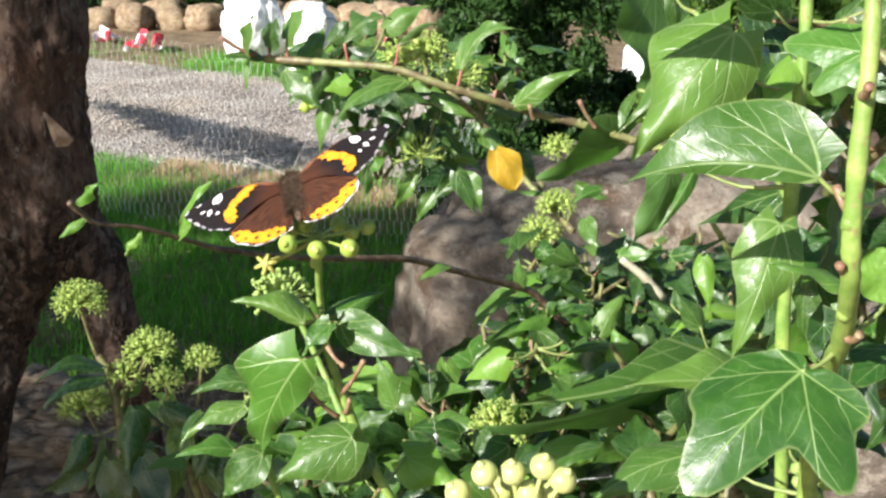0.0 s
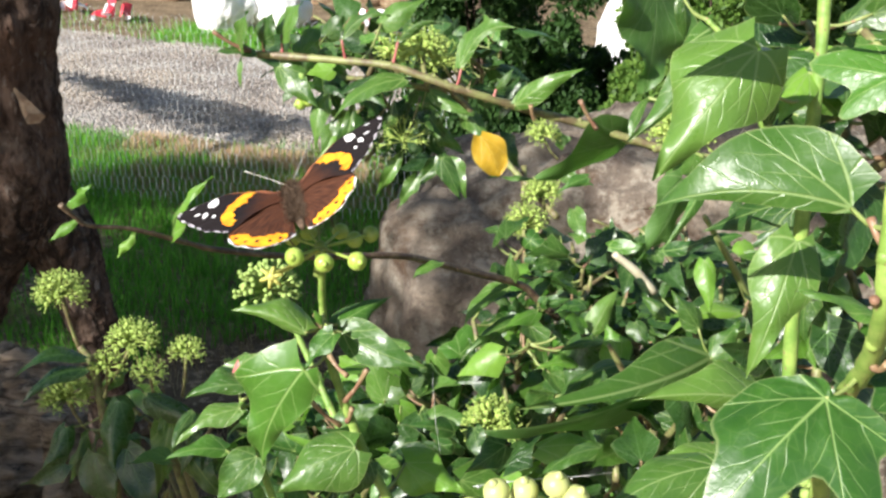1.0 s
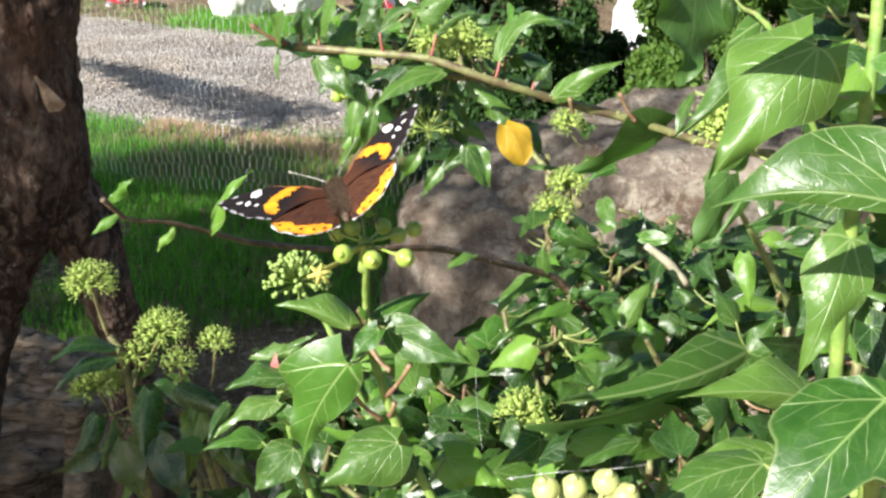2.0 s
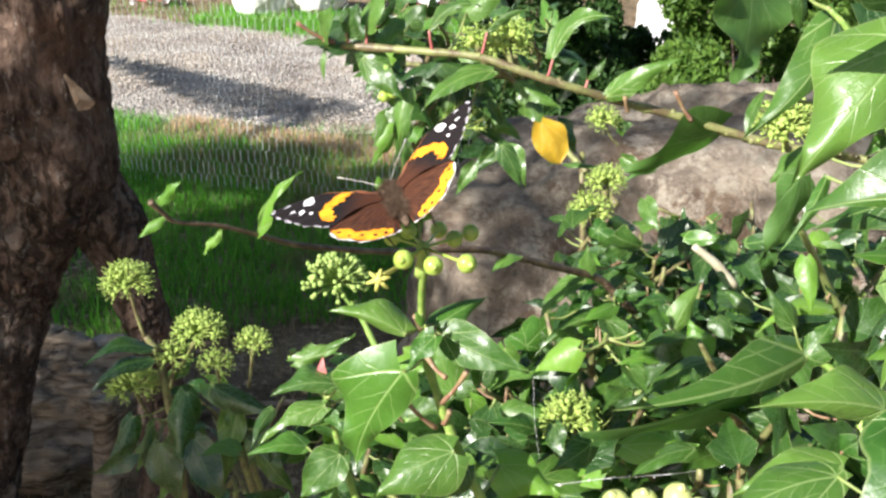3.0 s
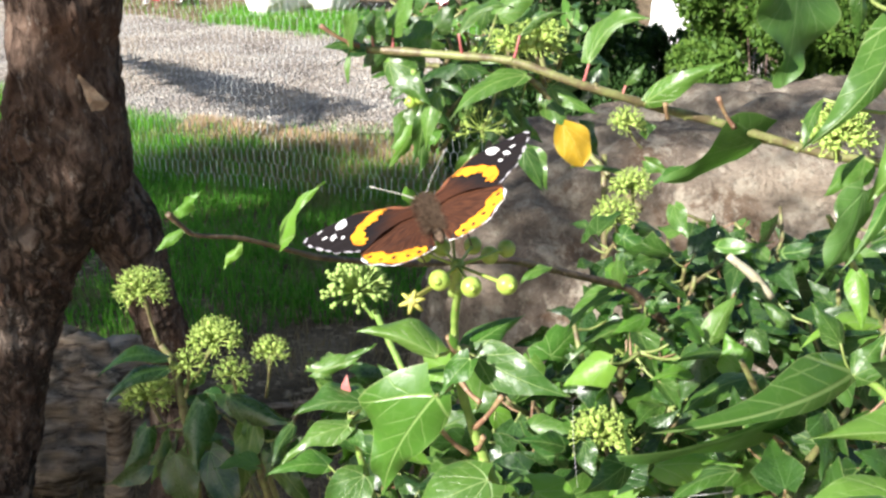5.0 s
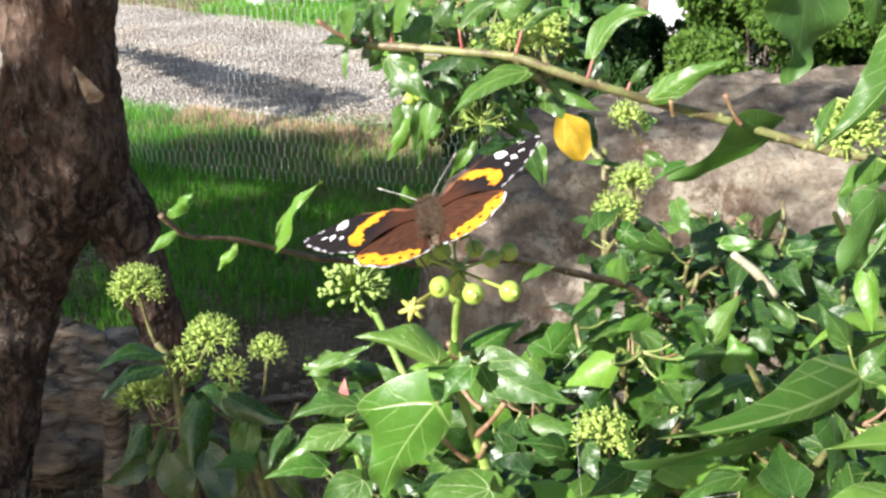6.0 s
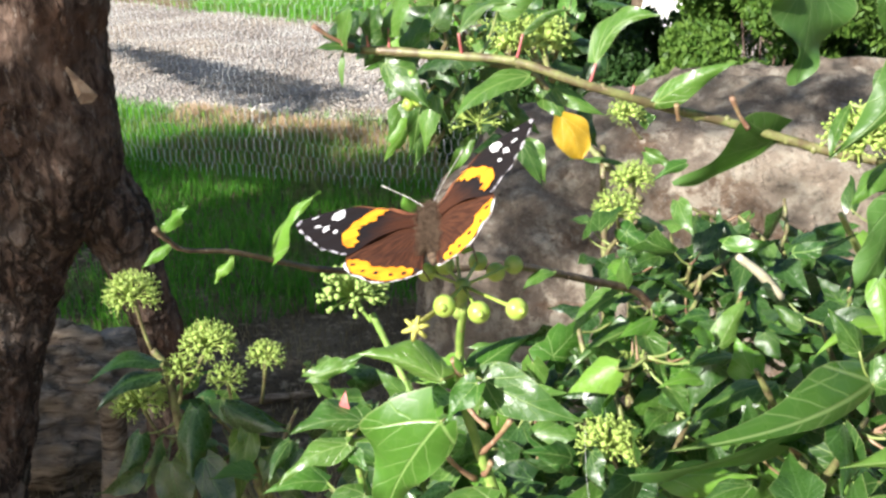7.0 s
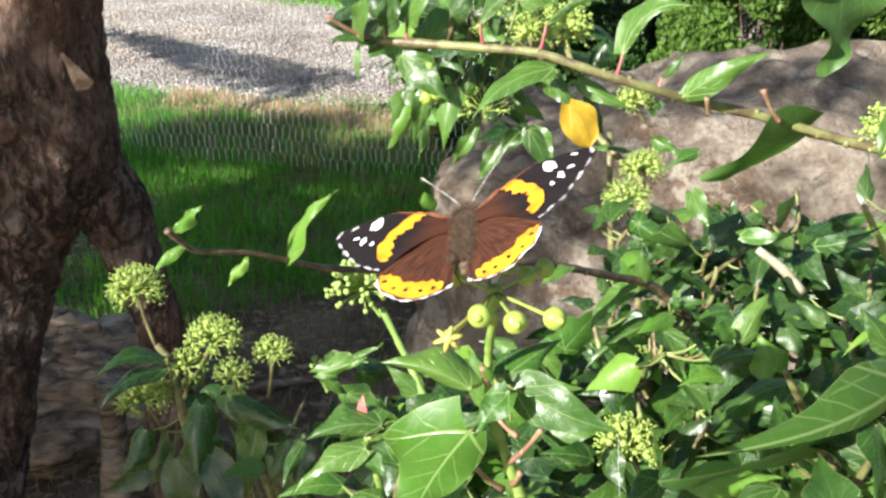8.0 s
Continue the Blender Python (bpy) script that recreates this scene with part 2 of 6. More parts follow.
M_PEBBLE = gravel_material("gravel_stones", True)


def blade_material(name, a, b, dry, share):
    n = Nodes(name)
    r = n.island()
    col = n.mix(r, a, b)
    patch = n.ramp(n.noise(2.4, 4.0, n.world()), 0.6 - share, 0.76 - share)
    col = n.mix(n.math("MULTIPLY", patch, 0.8), col, dry)
    return n.done(col, 0.5, spec=0.3, through=0.35)


M_GRASS = blade_material("meadow_grass", (0.07, 0.25, 0.018), (0.18, 0.48, 0.045), (0.26, 0.22, 0.11), 0.07)
# paler than dry_grass: the sunlight on the strip is painted into the blades
M_STRAW = blade_material("straw_sun_in_colour", (0.5, 0.34, 0.2), (0.72, 0.56, 0.38), (0.2, 0.3, 0.06), -0.05)
M_DRY = blade_material("dry_grass", (0.28, 0.2, 0.1), (0.42, 0.33, 0.18), (0.2, 0.14, 0.08), 0.1)
M_BUSH = blade_material("dark_shrub_leaves", (0.022, 0.06, 0.014), (0.06, 0.13, 0.03), (0.1, 0.14, 0.03), -0.1)
M_BUSH_LIGHT = blade_material("bright_shrub_leaves", (0.05, 0.12, 0.018), (0.15, 0.26, 0.045), (0.2, 0.26, 0.06), -0.05)
M_CROWN = blade_material("tree_leaves", (0.04, 0.09, 0.03), (0.09, 0.16, 0.05), (0.12, 0.14, 0.06), 0.0)
M_WIRE = plain("galvanised_wire", (0.52, 0.57, 0.58), (0.68, 0.72, 0.74), 30, 0.45, 0.2)
M_SACK = plain("white_plastic", (0.8, 0.79, 0.77), (0.86, 0.86, 0.85), 6, 0.5, 0.3, 0.01)
M_TAPE_RED = plain("red_plastic", (0.55, 0.03, 0.05), (0.66, 0.06, 0.08), 8, 0.4, 0.2)
M_TAPE_WHITE = plain("white_tape", (0.78, 0.78, 0.78), (0.84, 0.84, 0.84), 8, 0.4, 0.2)
M_SILK = plain("spider_silk", (0.75, 0.75, 0.75), (0.85, 0.85, 0.85), 200, 0.4, 0.1)


def wing_material():
    n = Nodes("dark_brown_wing_scales")
    x, y, uv = n.uv("wing")
    fan = n.math("ARCTAN2", y, x)
    rays = n.pair(n.math("MULTIPLY", fan, 26.0), n.math("MULTIPLY", n.math("ADD", n.math("ABSOLUTE", x), n.math("ABSOLUTE", y)), 4.0))
    streak = n.noise(1.0, 3.0, rays)
    far = n.math("ADD", x, n.math("MULTIPLY", y, 0.28))
    root = n.ramp(n.math("ADD", far, n.math("MULTIPLY", n.noise(9.0, 3.0, uv), 0.14)), 0.22, 0.46)
    brown = n.mix(n.ramp(streak, 0.35, 0.7), (0.036, 0.011, 0.005), (0.1, 0.034, 0.014))
    col = n.mix(root, brown, (0.012, 0.008, 0.008))
    veins = n.ramp(n.math("ABSOLUTE", n.math("SUBTRACT", n.math("FRACT", n.math("MULTIPLY", fan, 4.5)), 0.5)), 0.0, 0.035, 0.6, 0.0)
    col = n.mix(n.math("MULTIPLY", veins, n.ramp(x, 0.0, 0.3)), col, (0.012, 0.007, 0.006))
    return n.done(col, 0.75, n.bump(n.noise(900.0, 2.0), 0.3, 0.0002), spec=0.25, through=0.08, sheen=0.0)


def hind_material():
    n = Nodes("brown_hindwing_scales")
    x, y, uv = n.uv("wing")
    fan = n.math("ARCTAN2", y, x)
    rays = n.pair(n.math("MULTIPLY", fan, 26.0), n.math("MULTIPLY", n.math("ADD", n.math("ABSOLUTE", x), n.math("ABSOLUTE", y)), 4.0))
    streak = n.noise(1.0, 3.0, rays)
    col = n.mix(n.ramp(streak, 0.35, 0.7), (0.04, 0.013, 0.006), (0.11, 0.04, 0.018))
    veins = n.ramp(n.math("ABSOLUTE", n.math("SUBTRACT", n.math("FRACT", n.math("MULTIPLY", fan, 4.0)), 0.5)), 0.0, 0.04, 0.5, 0.0)
    col = n.mix(veins, col, (0.02, 0.01, 0.008))
    return n.done(col, 0.75, n.bump(n.noise(900.0, 2.0), 0.3, 0.0002), spec=0.25, through=0.08)


M_WING = wing_material()
M_HIND = hind_material()
M_ORANGE = plain("orange_wing_band", (0.9, 0.26, 0.008), (1.0, 0.46, 0.014), 260, 0.7, 0.2, through=0.08)
M_WHITE_SPOT = plain("white_wing_scales", (0.78, 0.76, 0.74), (0.86, 0.85, 0.85), 500, 0.7, 0.2)
M_FRINGE = plain("greyish_white_wing_fringe", (0.06, 0.05, 0.055), (0.66, 0.63, 0.65), 1500, 0.7, 0.2)
M_BLACK = plain("black_wing_scales", (0.008, 0.006, 0.006), (0.02, 0.014, 0.012), 500, 0.7, 0.2)
M_FUR = plain("brown_hairy_body", (0.07, 0.042, 0.025), (0.22, 0.15, 0.095), 900, 0.9, 0.9, 0.0006)
M_COSTA = plain("rusty_wing_edge", (0.12, 0.04, 0.018), (0.24, 0.085, 0.035), 300, 0.7, 0.2)
M_LEG = plain("brown_leg", (0.1, 0.06, 0.04), (0.18, 0.12, 0.08), 400, 0.6)
M_FEELER = plain("antenna_grey", (0.22, 0.2, 0.17), (0.55, 0.53, 0.48), 1500, 0.6)


def dead_wood_material():
    """Weathered wood with long broken fibres."""
    n = Nodes("rotten_wood")
    c = n.coord()
    grain = n.stretch(c, (0.22, 0.5, 1.5))
    fibre = n.noise(34.0, 6.0, grain, 0.7, 0.6)
    col = n.mix(n.ramp(fibre, 0.34, 0.66), (0.16, 0.105, 0.065), (0.62, 0.48, 0.34))
    col = n.mix(n.ramp(n.noise(7.0, 4.0, c), 0.5, 0.66, 0.0, 0.6), col, (0.3, 0.27, 0.24))
    col = n.mix(n.ramp(n.noise(60.0, 4.0, grain, 0.7), 0.58, 0.66, 0.0, 0.8), col, (0.06, 0.04, 0.03))
    return n.done(col, 0.9, n.bump(fibre, 1.0, 0.03), spec=0.2)


M_DEADWOOD = dead_wood_material()

# ---- building tools ----
def part(name, bm, material, parent=None, label="", smooth=True):
    """One bmesh as one mesh object, under a thing or a part."""
    me = bpy.data.meshes.new(name)
    if smooth:
        for f in bm.faces:
            f.smooth = True
    bm.to_mesh(me)
    bm.free()
    me.materials.append(material)
    ob = new(name, me)
    if parent is not None:
        ob.parent = parent
    if label:
        ob["label"] = label
    return ob


def heap(name, verts, faces, material, parent=None, smooth=False):
    """A joined mesh from generated vertices and faces."""
    me = bpy.data.meshes.new(name)
    me.from_pydata(verts, [], faces)
    me.materials.append(material)
    if smooth:
        me.polygons.foreach_set("use_smooth", [True] * len(me.polygons))
    ob = new(name, me)
    if parent is not None:
        ob.parent = parent
    return ob


def smooth_line(points, step=6):
    """A Catmull-Rom line through points, each a tuple of any length."""
    p = [np.array(q, float) for q in points]
    if len(p) < 3:
        return [p[0] + (p[-1] - p[0]) * i / step for i in range(step + 1)]
    p = [2 * p[0] - p[1]] + p + [2 * p[-1] - p[-2]]
    out = []
    for i in range(1, len(p) - 2):
        a, b, c, d = p[i - 1 : i + 3]
        for k in range(step):
            s = k / step
            out.append(0.5 * (2 * b + (c - a) * s + (2 * a - 5 * b + 4 * c - d) * s * s + (3 * b - a - 3 * c + d) * s**3))
    return out + [p[-2]]


def tube(bm, points, sides=8, step=5, knots=0.0, rng=None):
    """A tube along points of (x, y, z, radius); knots: unevenness of its radius."""
    line = smooth_line(points, step)
    rings = []
    up = Vector((0.3, 0.5, 0.81))
    for i, q in enumerate(line):
        a, b = line[max(i - 1, 0)], line[min(i + 1, len(line) - 1)]
        way = Vector((b - a)[:3]).normalized()
        u = way.cross(up)
        u = u.normalized() if u.length > 1e-4 else Vector((1, 0, 0))
        v = way.cross(u)
        r = q[3]
        if rng:
            r *= 1 + knots * (rng.random() - 0.4)
        rings.append([bm.verts.new(Vector(q[:3]) + (u * math.cos(t) + v * math.sin(t)) * r) for t in (2 * math.pi * k / sides for k in range(sides))])
    for a, b in zip(rings, rings[1:]):
        for k in range(sides):
            bm.faces.new((a[k], a[(k + 1) % sides], b[(k + 1) % sides], b[k]))
    bm.faces.new(rings[0][::-1])
    bm.faces.new(rings[-1])
    return bm


def ball(bm, centre, r, squash=(1, 1, 1), level=2):
    m = Matrix.Translation(centre) @ Matrix.Diagonal((r * squash[0], r * squash[1], r * squash[2], 1))
    return bmesh.ops.create_icosphere(bm, subdivisions=level, radius=1, matrix=m)["verts"]


def empty(name, place=(0, 0, 0)):
    ob = new(name)
    ob.empty_display_size = 0.02
    ob.location = place
    return ob


# ---- ivy ----
def leaf_mesh(length, width, kind, bend, rng, coarse=False):
    """A leaf in its own space: stalk end at the origin, tip along +y, upper side +z. kind: o ovate, l lobed, r round, n narrow."""
    bm = bmesh.new()
    leaf, rim = bm.loops.layers.uv.new("leaf"), bm.loops.layers.uv.new("rim")
    fold, wave, phase = rng.uniform(0.1, 0.55), rng.uniform(0.02, 0.05) if coarse else rng.uniform(0.03, 0.085), rng.uniform(0, 6.28)
    twist, curl = rng.gauss(0, 0.3), rng.uniform(0.8, 1.7)
    if rng.random() < 0.4:
        fold, curl = rng.uniform(0.3, 0.65), 0.1
    else:
        fold *= 0.3
    flat = {}

    def place(x, y, edge):
        side = min(abs(x) / max(width, 1e-6), 0.6)
        z = fold * abs(x) + wave * length * edge**2 * math.sin(2 * math.pi * 1.9 * y / length + phase + (1.3 if x < 0 else 0))
        z -= curl * side * side * width
        v = y / length
        flat_x = x
        if kind != "l":
            c, s = math.cos(twist * (v - 0.3)), math.sin(twist * (v - 0.3))
            x, z = x * c - z * s, x * s + z * c
        if abs(bend) > 1e-3:
            a = bend * v
            yy, zz = length / bend * math.sin(a), -length / bend * (1 - math.cos(a))
            co = Vector((x, yy + z * math.sin(a), zz + z * math.cos(a)))
        else:
            co = Vector((x, y, z))
        q = bm.verts.new(co)
        flat[q] = (flat_x / length, v, edge)
        return q

    if kind == "l":
        n, rings = (24, 4) if coarse else (44, 7)

        def reach(t):
            s = 0.36
            for a, amp, wide in ((0, 0.64, 0.4), (0.86, 0.39, 0.33), (-0.86, 0.39, 0.33), (1.75, 0.28, 0.35), (-1.75, 0.28, 0.35)):
                s += amp * math.exp(-(((t - a) / wide) ** 2))
            return s * (1 - 0.75 * math.exp(-(((abs(t) - math.pi) / 0.5) ** 2)))

        hub = place(0, 0, 0.0)
        last = None
        stretch = width / length / 1.25
        for k in range(1, rings + 1):
            e = k / rings
            ring = []
            for j in range(n):
                t = 2 * math.pi * j / n - math.pi
                r = reach(t) * length * e
                ring.append(place(math.sin(t) * r * stretch, math.cos(t) * r, e))
            for j in range(n):
                i = (j + 1) % n
                bm.faces.new((hub, ring[i], ring[j]) if last is None else (last[j], last[i], ring[i], ring[j]))
            last = ring
    else:
        nv, nu = (8, 4) if coarse else (20, 8)
        shape = {"o": (0.34, 0.8, 0.97, 1.0, 0.88, 0.71, 0.54, 0.38, 0.25, 0.12, 0.0), "r": (0.3, 0.66, 0.88, 0.98, 1.0, 0.97, 0.93, 0.85, 0.72, 0.5, 0.0), "n": (0.14, 0.45, 0.74, 0.92, 1.0, 0.96, 0.82, 0.62, 0.41, 0.2, 0.0)}[kind]
        back = {"o": 0.15, "r": 0.12, "n": 0.03}[kind]
        lobe = rng.uniform(0.0, 0.16) if kind == "o" else 0.0
        lop = rng.uniform(-0.12, 0.12)
        hook = rng.gauss(0, 0.05) * length
        grid = []
        for i in range(nv + 1):
            v = i / nv
            k = min(int(v * 10), 9)
            h = shape[k] + (shape[k + 1] - shape[k]) * (v * 10 - k) + 0.004
            h *= 1 + lobe * (math.exp(-(((v - 0.24) / 0.08) ** 2)) - math.exp(-(((v - 0.44) / 0.12) ** 2)))
            row = []
            for j in range(nu + 1):
                u = 2 * j / nu - 1
                x = u * h * width / 2 * (1 + lop * u) + hook * v**3
                y = length * (v - back * abs(u) ** 1.3 * (1 - v) ** 6)
                row.append(place(x, y, abs(u)))
            grid.append(row)
        for a, b in zip(grid, grid[1:]):
            for j in range(nu):
                bm.faces.new((a[j], a[j + 1], b[j + 1], b[j]))
    for f in bm.faces:
        for loop in f.loops:
            x, y, e = flat[loop.vert]
            loop[leaf].uv = (x, y)
            loop[rim].uv = (e, 0)
    bm.normal_update()
    if sum(f.normal.z for f in bm.faces) < 0:
        bmesh.ops.reverse_faces(bm, faces=bm.faces[:])
    return bm


def leaf_pose(base, tip, roll):
    """The pose of a leaf from its stalk end to its tip, its upper side towards the light and the open side of the hedge."""
    way = (Vector(tip) - Vector(base)).normalized()
    face = Vector((-0.22, -0.7, 0.66))
    z = (face - way * face.dot(way)).normalized()
    x = way.cross(z)
    m = Matrix((x, way, z)).transposed().to_4x4()
    return Matrix.Translation(base) @ m @ pose(0, 0, 0, 0, roll, 0)


def add_leaf(parent, base, tip, width, roll, bend, kind, stem, rng, material=None, stalk=None, coarse=False, label=""):
    """One leaf with its stalk, which runs to the nearest place on the stem."""
    length = (Vector(tip) - Vector(base)).length
    if abs(bend) > 1e-3:
        length *= abs(bend) / (2 * math.sin(min(abs(bend), 3.0) / 2))
    m = leaf_pose(base, tip, roll) @ pose(0, 0, 0, math.degrees(bend) / 2, 0, 0)
    ob = part("leaf", leaf_mesh(length, width, kind, bend, rng, coarse), material or (M_LOBED if kind == "l" else M_LEAF), parent, label)
    ob.matrix_basis = m
    if stem:
        b = Vector(base)
        near = min((Vector(q[:3]) for q in stem), key=lambda q: (q - b).length + 0.6 * max(0, q.z - b.z))
        gap = near - b
        if 0.003 < gap.length < (0.026 if coarse else 0.05):
            mid = b + gap * 0.5 + Vector((0, 0, -0.12 * gap.length))
            back = m.inverted()
            bm = bmesh.new()
            r = min(max(0.0007, width * 0.028), 0.0013)
            tube(bm, [(*(back @ q), r * s) for q, s in ((b, 0.75), (mid, 0.9), (near, 1.3))], 6, 3)
            part("petiole", bm, stalk or M_PETIOLE_GREEN, ob)
    return ob


def bud_mesh(kind, reach):
    """A flower of an ivy umbel with its thin stalk, which runs down -z: bud b, open flower with stamens s, berry k, pale berry p."""
    bm = bmesh.new()
    if kind in "kp":
        ball(bm, (0, 0, 0), 0.0040, (1, 1, 0.95), 3)
        tube(bm, [(0, 0, 0.0034, 0.0017), (0, 0, 0.0042, 0.0012), (0, 0, 0.0050, 0.0003)], 8, 2)
        tube(bm, [(0, 0, -0.003, 0.0022), (0, 0, -0.0052, 0.0008), (0, 0, -reach, 0.0006)], 7, 3)
    else:
        ball(bm, (0, 0, 0), 0.0019, (1, 1, 0.9), 1)
        tube(bm, [(0, 0, -0.001, 0.0012), (0, 0, -0.0026, 0.0005), (0, 0, -reach, 0.0005)], 5, 1)
        if kind == "s":
            for k in range(5):
                a = k * 1.2566
                c, s = math.cos(a), math.sin(a)
                tube(bm, [(c * 0.001, s * 0.001, 0.001, 0.00024), (c * 0.0032, s * 0.0032, 0.0034, 0.0002)], 3, 1)
                ball(bm, (c * 0.0034, s * 0.0034, 0.0036), 0.0006, level=1)
    me = bpy.data.meshes.new("flower_bud")
    for f in bm.faces:
        f.smooth = True
    bm.to_mesh(me)
    bm.free()
    me.materials.append({"b": M_BUD_GREEN, "s": M_BUD, "k": M_BERRY, "p": M_BERRY_PALE}[kind])
    return me


def umbel(parent, centre, radius, kind, count, foot, rng, up=(0, 0, 1), size=1.0, cover=1.2):
    """A ball of flowers on thin stalks that leave one knob; foot: where its stout stalk meets the stem."""
    up = Vector(up).normalized()
    hub = Vector(centre) - up * radius * 0.3
    head = empty("umbel", hub)
    head.parent = parent
    bm = bmesh.new()
    f = Vector(foot) - hub
    tube(bm, [(0, 0, 0, 0.0015), (*(f * 0.5 + Vector((0, 0, -0.1 * f.length))), 0.0011), (*f, 0.0014)], 7, 4)
    ball(bm, (0, 0, 0), 0.0018, level=2)
    part("stalk", bm, M_STEM if kind != "s" else M_BRANCH, head)
    turn = up.to_track_quat("Z", "Y")
    shapes = [bud_mesh(kind, radius / size), bud_mesh(kind, radius / size)]
    for i in range(count):
        z = 1 - (i + 0.5) / count * cover
        a = i * 2.39996 + rng.uniform(-0.3, 0.3)
        s = math.sqrt(max(0, 1 - z * z))
        way = turn @ Vector((s * math.cos(a), s * math.sin(a), z))
        bud = new("berry" if kind in "kp" else "flower_bud", shapes[rng.random() < 0.35])
        bud.parent = head
        k = size * rng.uniform(0.85, 1.12)
        bud.matrix_basis = Matrix.Translation(way * radius * rng.uniform(0.8, 1.06)) @ way.to_track_quat("Z", "Y").to_matrix().to_4x4() @ Matrix.Diagonal((k, k, k, 1))
    return head


def berry_head(parent, hub, tips, foot, kind, size, star=None):
    """A loose umbel with few berries at the ends of their stalks; star: one late open flower."""
    head = empty("umbel", hub)
    head.parent = parent
    hub = Vector(hub)
    bm = bmesh.new()
    ball(bm, (0, 0, 0), 0.0022, level=2)
    tube(bm, [(0, 0, 0, 0.0019), (*((Vector(foot) - hub) * 0.5), 0.0017), (*(Vector(foot) - hub), 0.0019)], 8, 3)
    part("stalk", bm, M_STEM_PALE, head)
    for i, tip in enumerate(tips):
        d = Vector(tip) - hub
        bud = new("berry", bud_mesh(kind, d.length / size))
        bud.parent = head
        bud.matrix_basis = Matrix.Translation(d) @ d.to_track_quat("Z", "Y").to_matrix().to_4x4() @ Matrix.Diagonal((size, size, size, 1))
    if star:
        d = Vector(star) - hub
        bm = bmesh.new()
        for k in range(6):
            a = k * 1.0472 + 0.3
            c, s = math.cos(a), math.sin(a)
            tube(bm, [(0, 0, 0, 0.0007), (c * 0.0016, -0.0008, s * 0.0016, 0.0007), (c * 0.0034, -0.0002, s * 0.0034 - 0.0004, 0.0004)], 6, 3)
        ball(bm, (0, 0, 0), 0.0018, level=2)
        tube(bm, [(0, 0.0005, 0, 0.0008), (*(-d * 0.5 + Vector((0, 0.001, -0.001))), 0.0006), (*-d, 0.0006)], 6, 4)
        flower = part("flower", bm, M_FLOWER, head, "open yellow-green star flower")
        flower.location = d
    return head


def stalk_stubs(parent, pairs):
    """Bare stalks of fallen leaves."""
    for a, b in pairs:
        bm = bmesh.new()
        a, b = Vector(a), Vector(b)
        tube(bm, [(*a, 0.0011), (*((a + b) / 2 + Vector((0, 0, -0.001))), 0.0007), (*b, 0.0010)], 7, 4)
        part("leaf_stalk", bm, M_PETIOLE, parent, "bare pinkish stalk of a fallen leaf")


STEMS = {}


def ivy_shoot(name, label, stem, leaves, stem_material=None, seed=0, stalk=None, group="ivy shoots", coarse=False):
    """A shoot: a tapering stem and its leaves. stem: rows of x, y, z, radius. leaves: rows of kind, base, tip, width, roll, bend."""
    rng = random.Random(seed)
    root = tagged(empty(name, stem[0][:3]), label, "ivy", group)
    back = Vector(stem[0][:3])
    local = [(*(Vector(q[:3]) - back), q[3]) for q in stem]
    bm = bmesh.new()
    tube(bm, local, 10, 7, 0.2, rng)
    for q in smooth_line(local, 2)[1:-1]:
        if rng.random() < 0.7:
            ball(bm, Vector(q[:3]) + Vector((rng.uniform(-1, 1), rng.uniform(-1, 1), rng.uniform(-1, 1))) * q[3] * 0.4, q[3] * 0.95, (1, 1, 1.2), 1)
    part("stem", bm, stem_material or M_STEM, root)
    fine = smooth_line(local, 8)
    for i, (kind, bx, by, bz, tx, ty, tz, w, roll, bend) in enumerate(leaves):
        b, t, bend = Vector((bx, by, bz)) - back, Vector((tx, ty, tz)) - back, bend * 1.4
        mat = {"y": M_YELLOW, "f": M_FRESH}.get(kind[1:])
        add_leaf(root, b, t, w, roll, bend, kind[0], fine, rng, mat, stalk, coarse)
    STEMS[root.name] = fine, back
    return root

def key_leaf(parent, kind, tint, base, tip, left, right, bow, arch, fold_left, fold_right, roll, red):
    """A leaf from its stalk end to its tip, with the half width and fold of either side.
    bow: sideways curve of the midrib; arch: its rise; kind t: three shallow lobes, l: five lobes."""
    fine, back = STEMS[parent.name]
    base, tip = Vector(base) - back, Vector(tip) - back
    length = (tip - base).length
    rng = random.Random(int(1e5 * (base.x + 2 * base.z + 3 * tip.x)))
    bm = bmesh.new()
    leaf, rim = bm.loops.layers.uv.new("leaf"), bm.loops.layers.uv.new("rim")
    flat = {}
    phase, beat, ripple = rng.uniform(0, 6.28), rng.uniform(1.4, 2.3), rng.uniform(0.09, 0.2)
    cup, nod = rng.uniform(-0.5, 0.2), rng.uniform(0.0, 0.1)

    def vert(x, y, z, fx, fy, e):
        q = bm.verts.new((x, y, z))
        flat[q] = (fx / length, fy / length, e)
        return q

    def rise(v):
        return arch * length * 4 * v * (1 - v)

    if kind == "l":
        lobes = ((0, 0.68, 0.3), (0.6, 0.42, 0.4), (1.2, 0.15, 0.3), (-0.42, 0.18, 0.3), (-1.0, 0.48, 0.33), (-1.75, 0.22, 0.4))
        n, rings = 60, 8
        hub, last = vert(0, 0, 0, 0, 0, 0), None
        for k in range(1, rings + 1):
            e = k / rings
            ring = []
            for j in range(n):
                t = 2 * math.pi * j / n - math.pi
                r = 0.2
                for a, amp, wide in lobes:
                    r += amp * math.exp(-(((t - a) / wide) ** 2))
                r *= (1 - 0.75 * math.exp(-(((abs(t) - math.pi) / 0.85) ** 2))) * length * e
                x, y = math.sin(t) * r, math.cos(t) * r
                z = rise(max(0, min(1, y / length))) + 0.03 * length * e**2 * math.sin(5 * t + phase) + 0.012 * length * math.sin(9 * t + 5 * e)* e
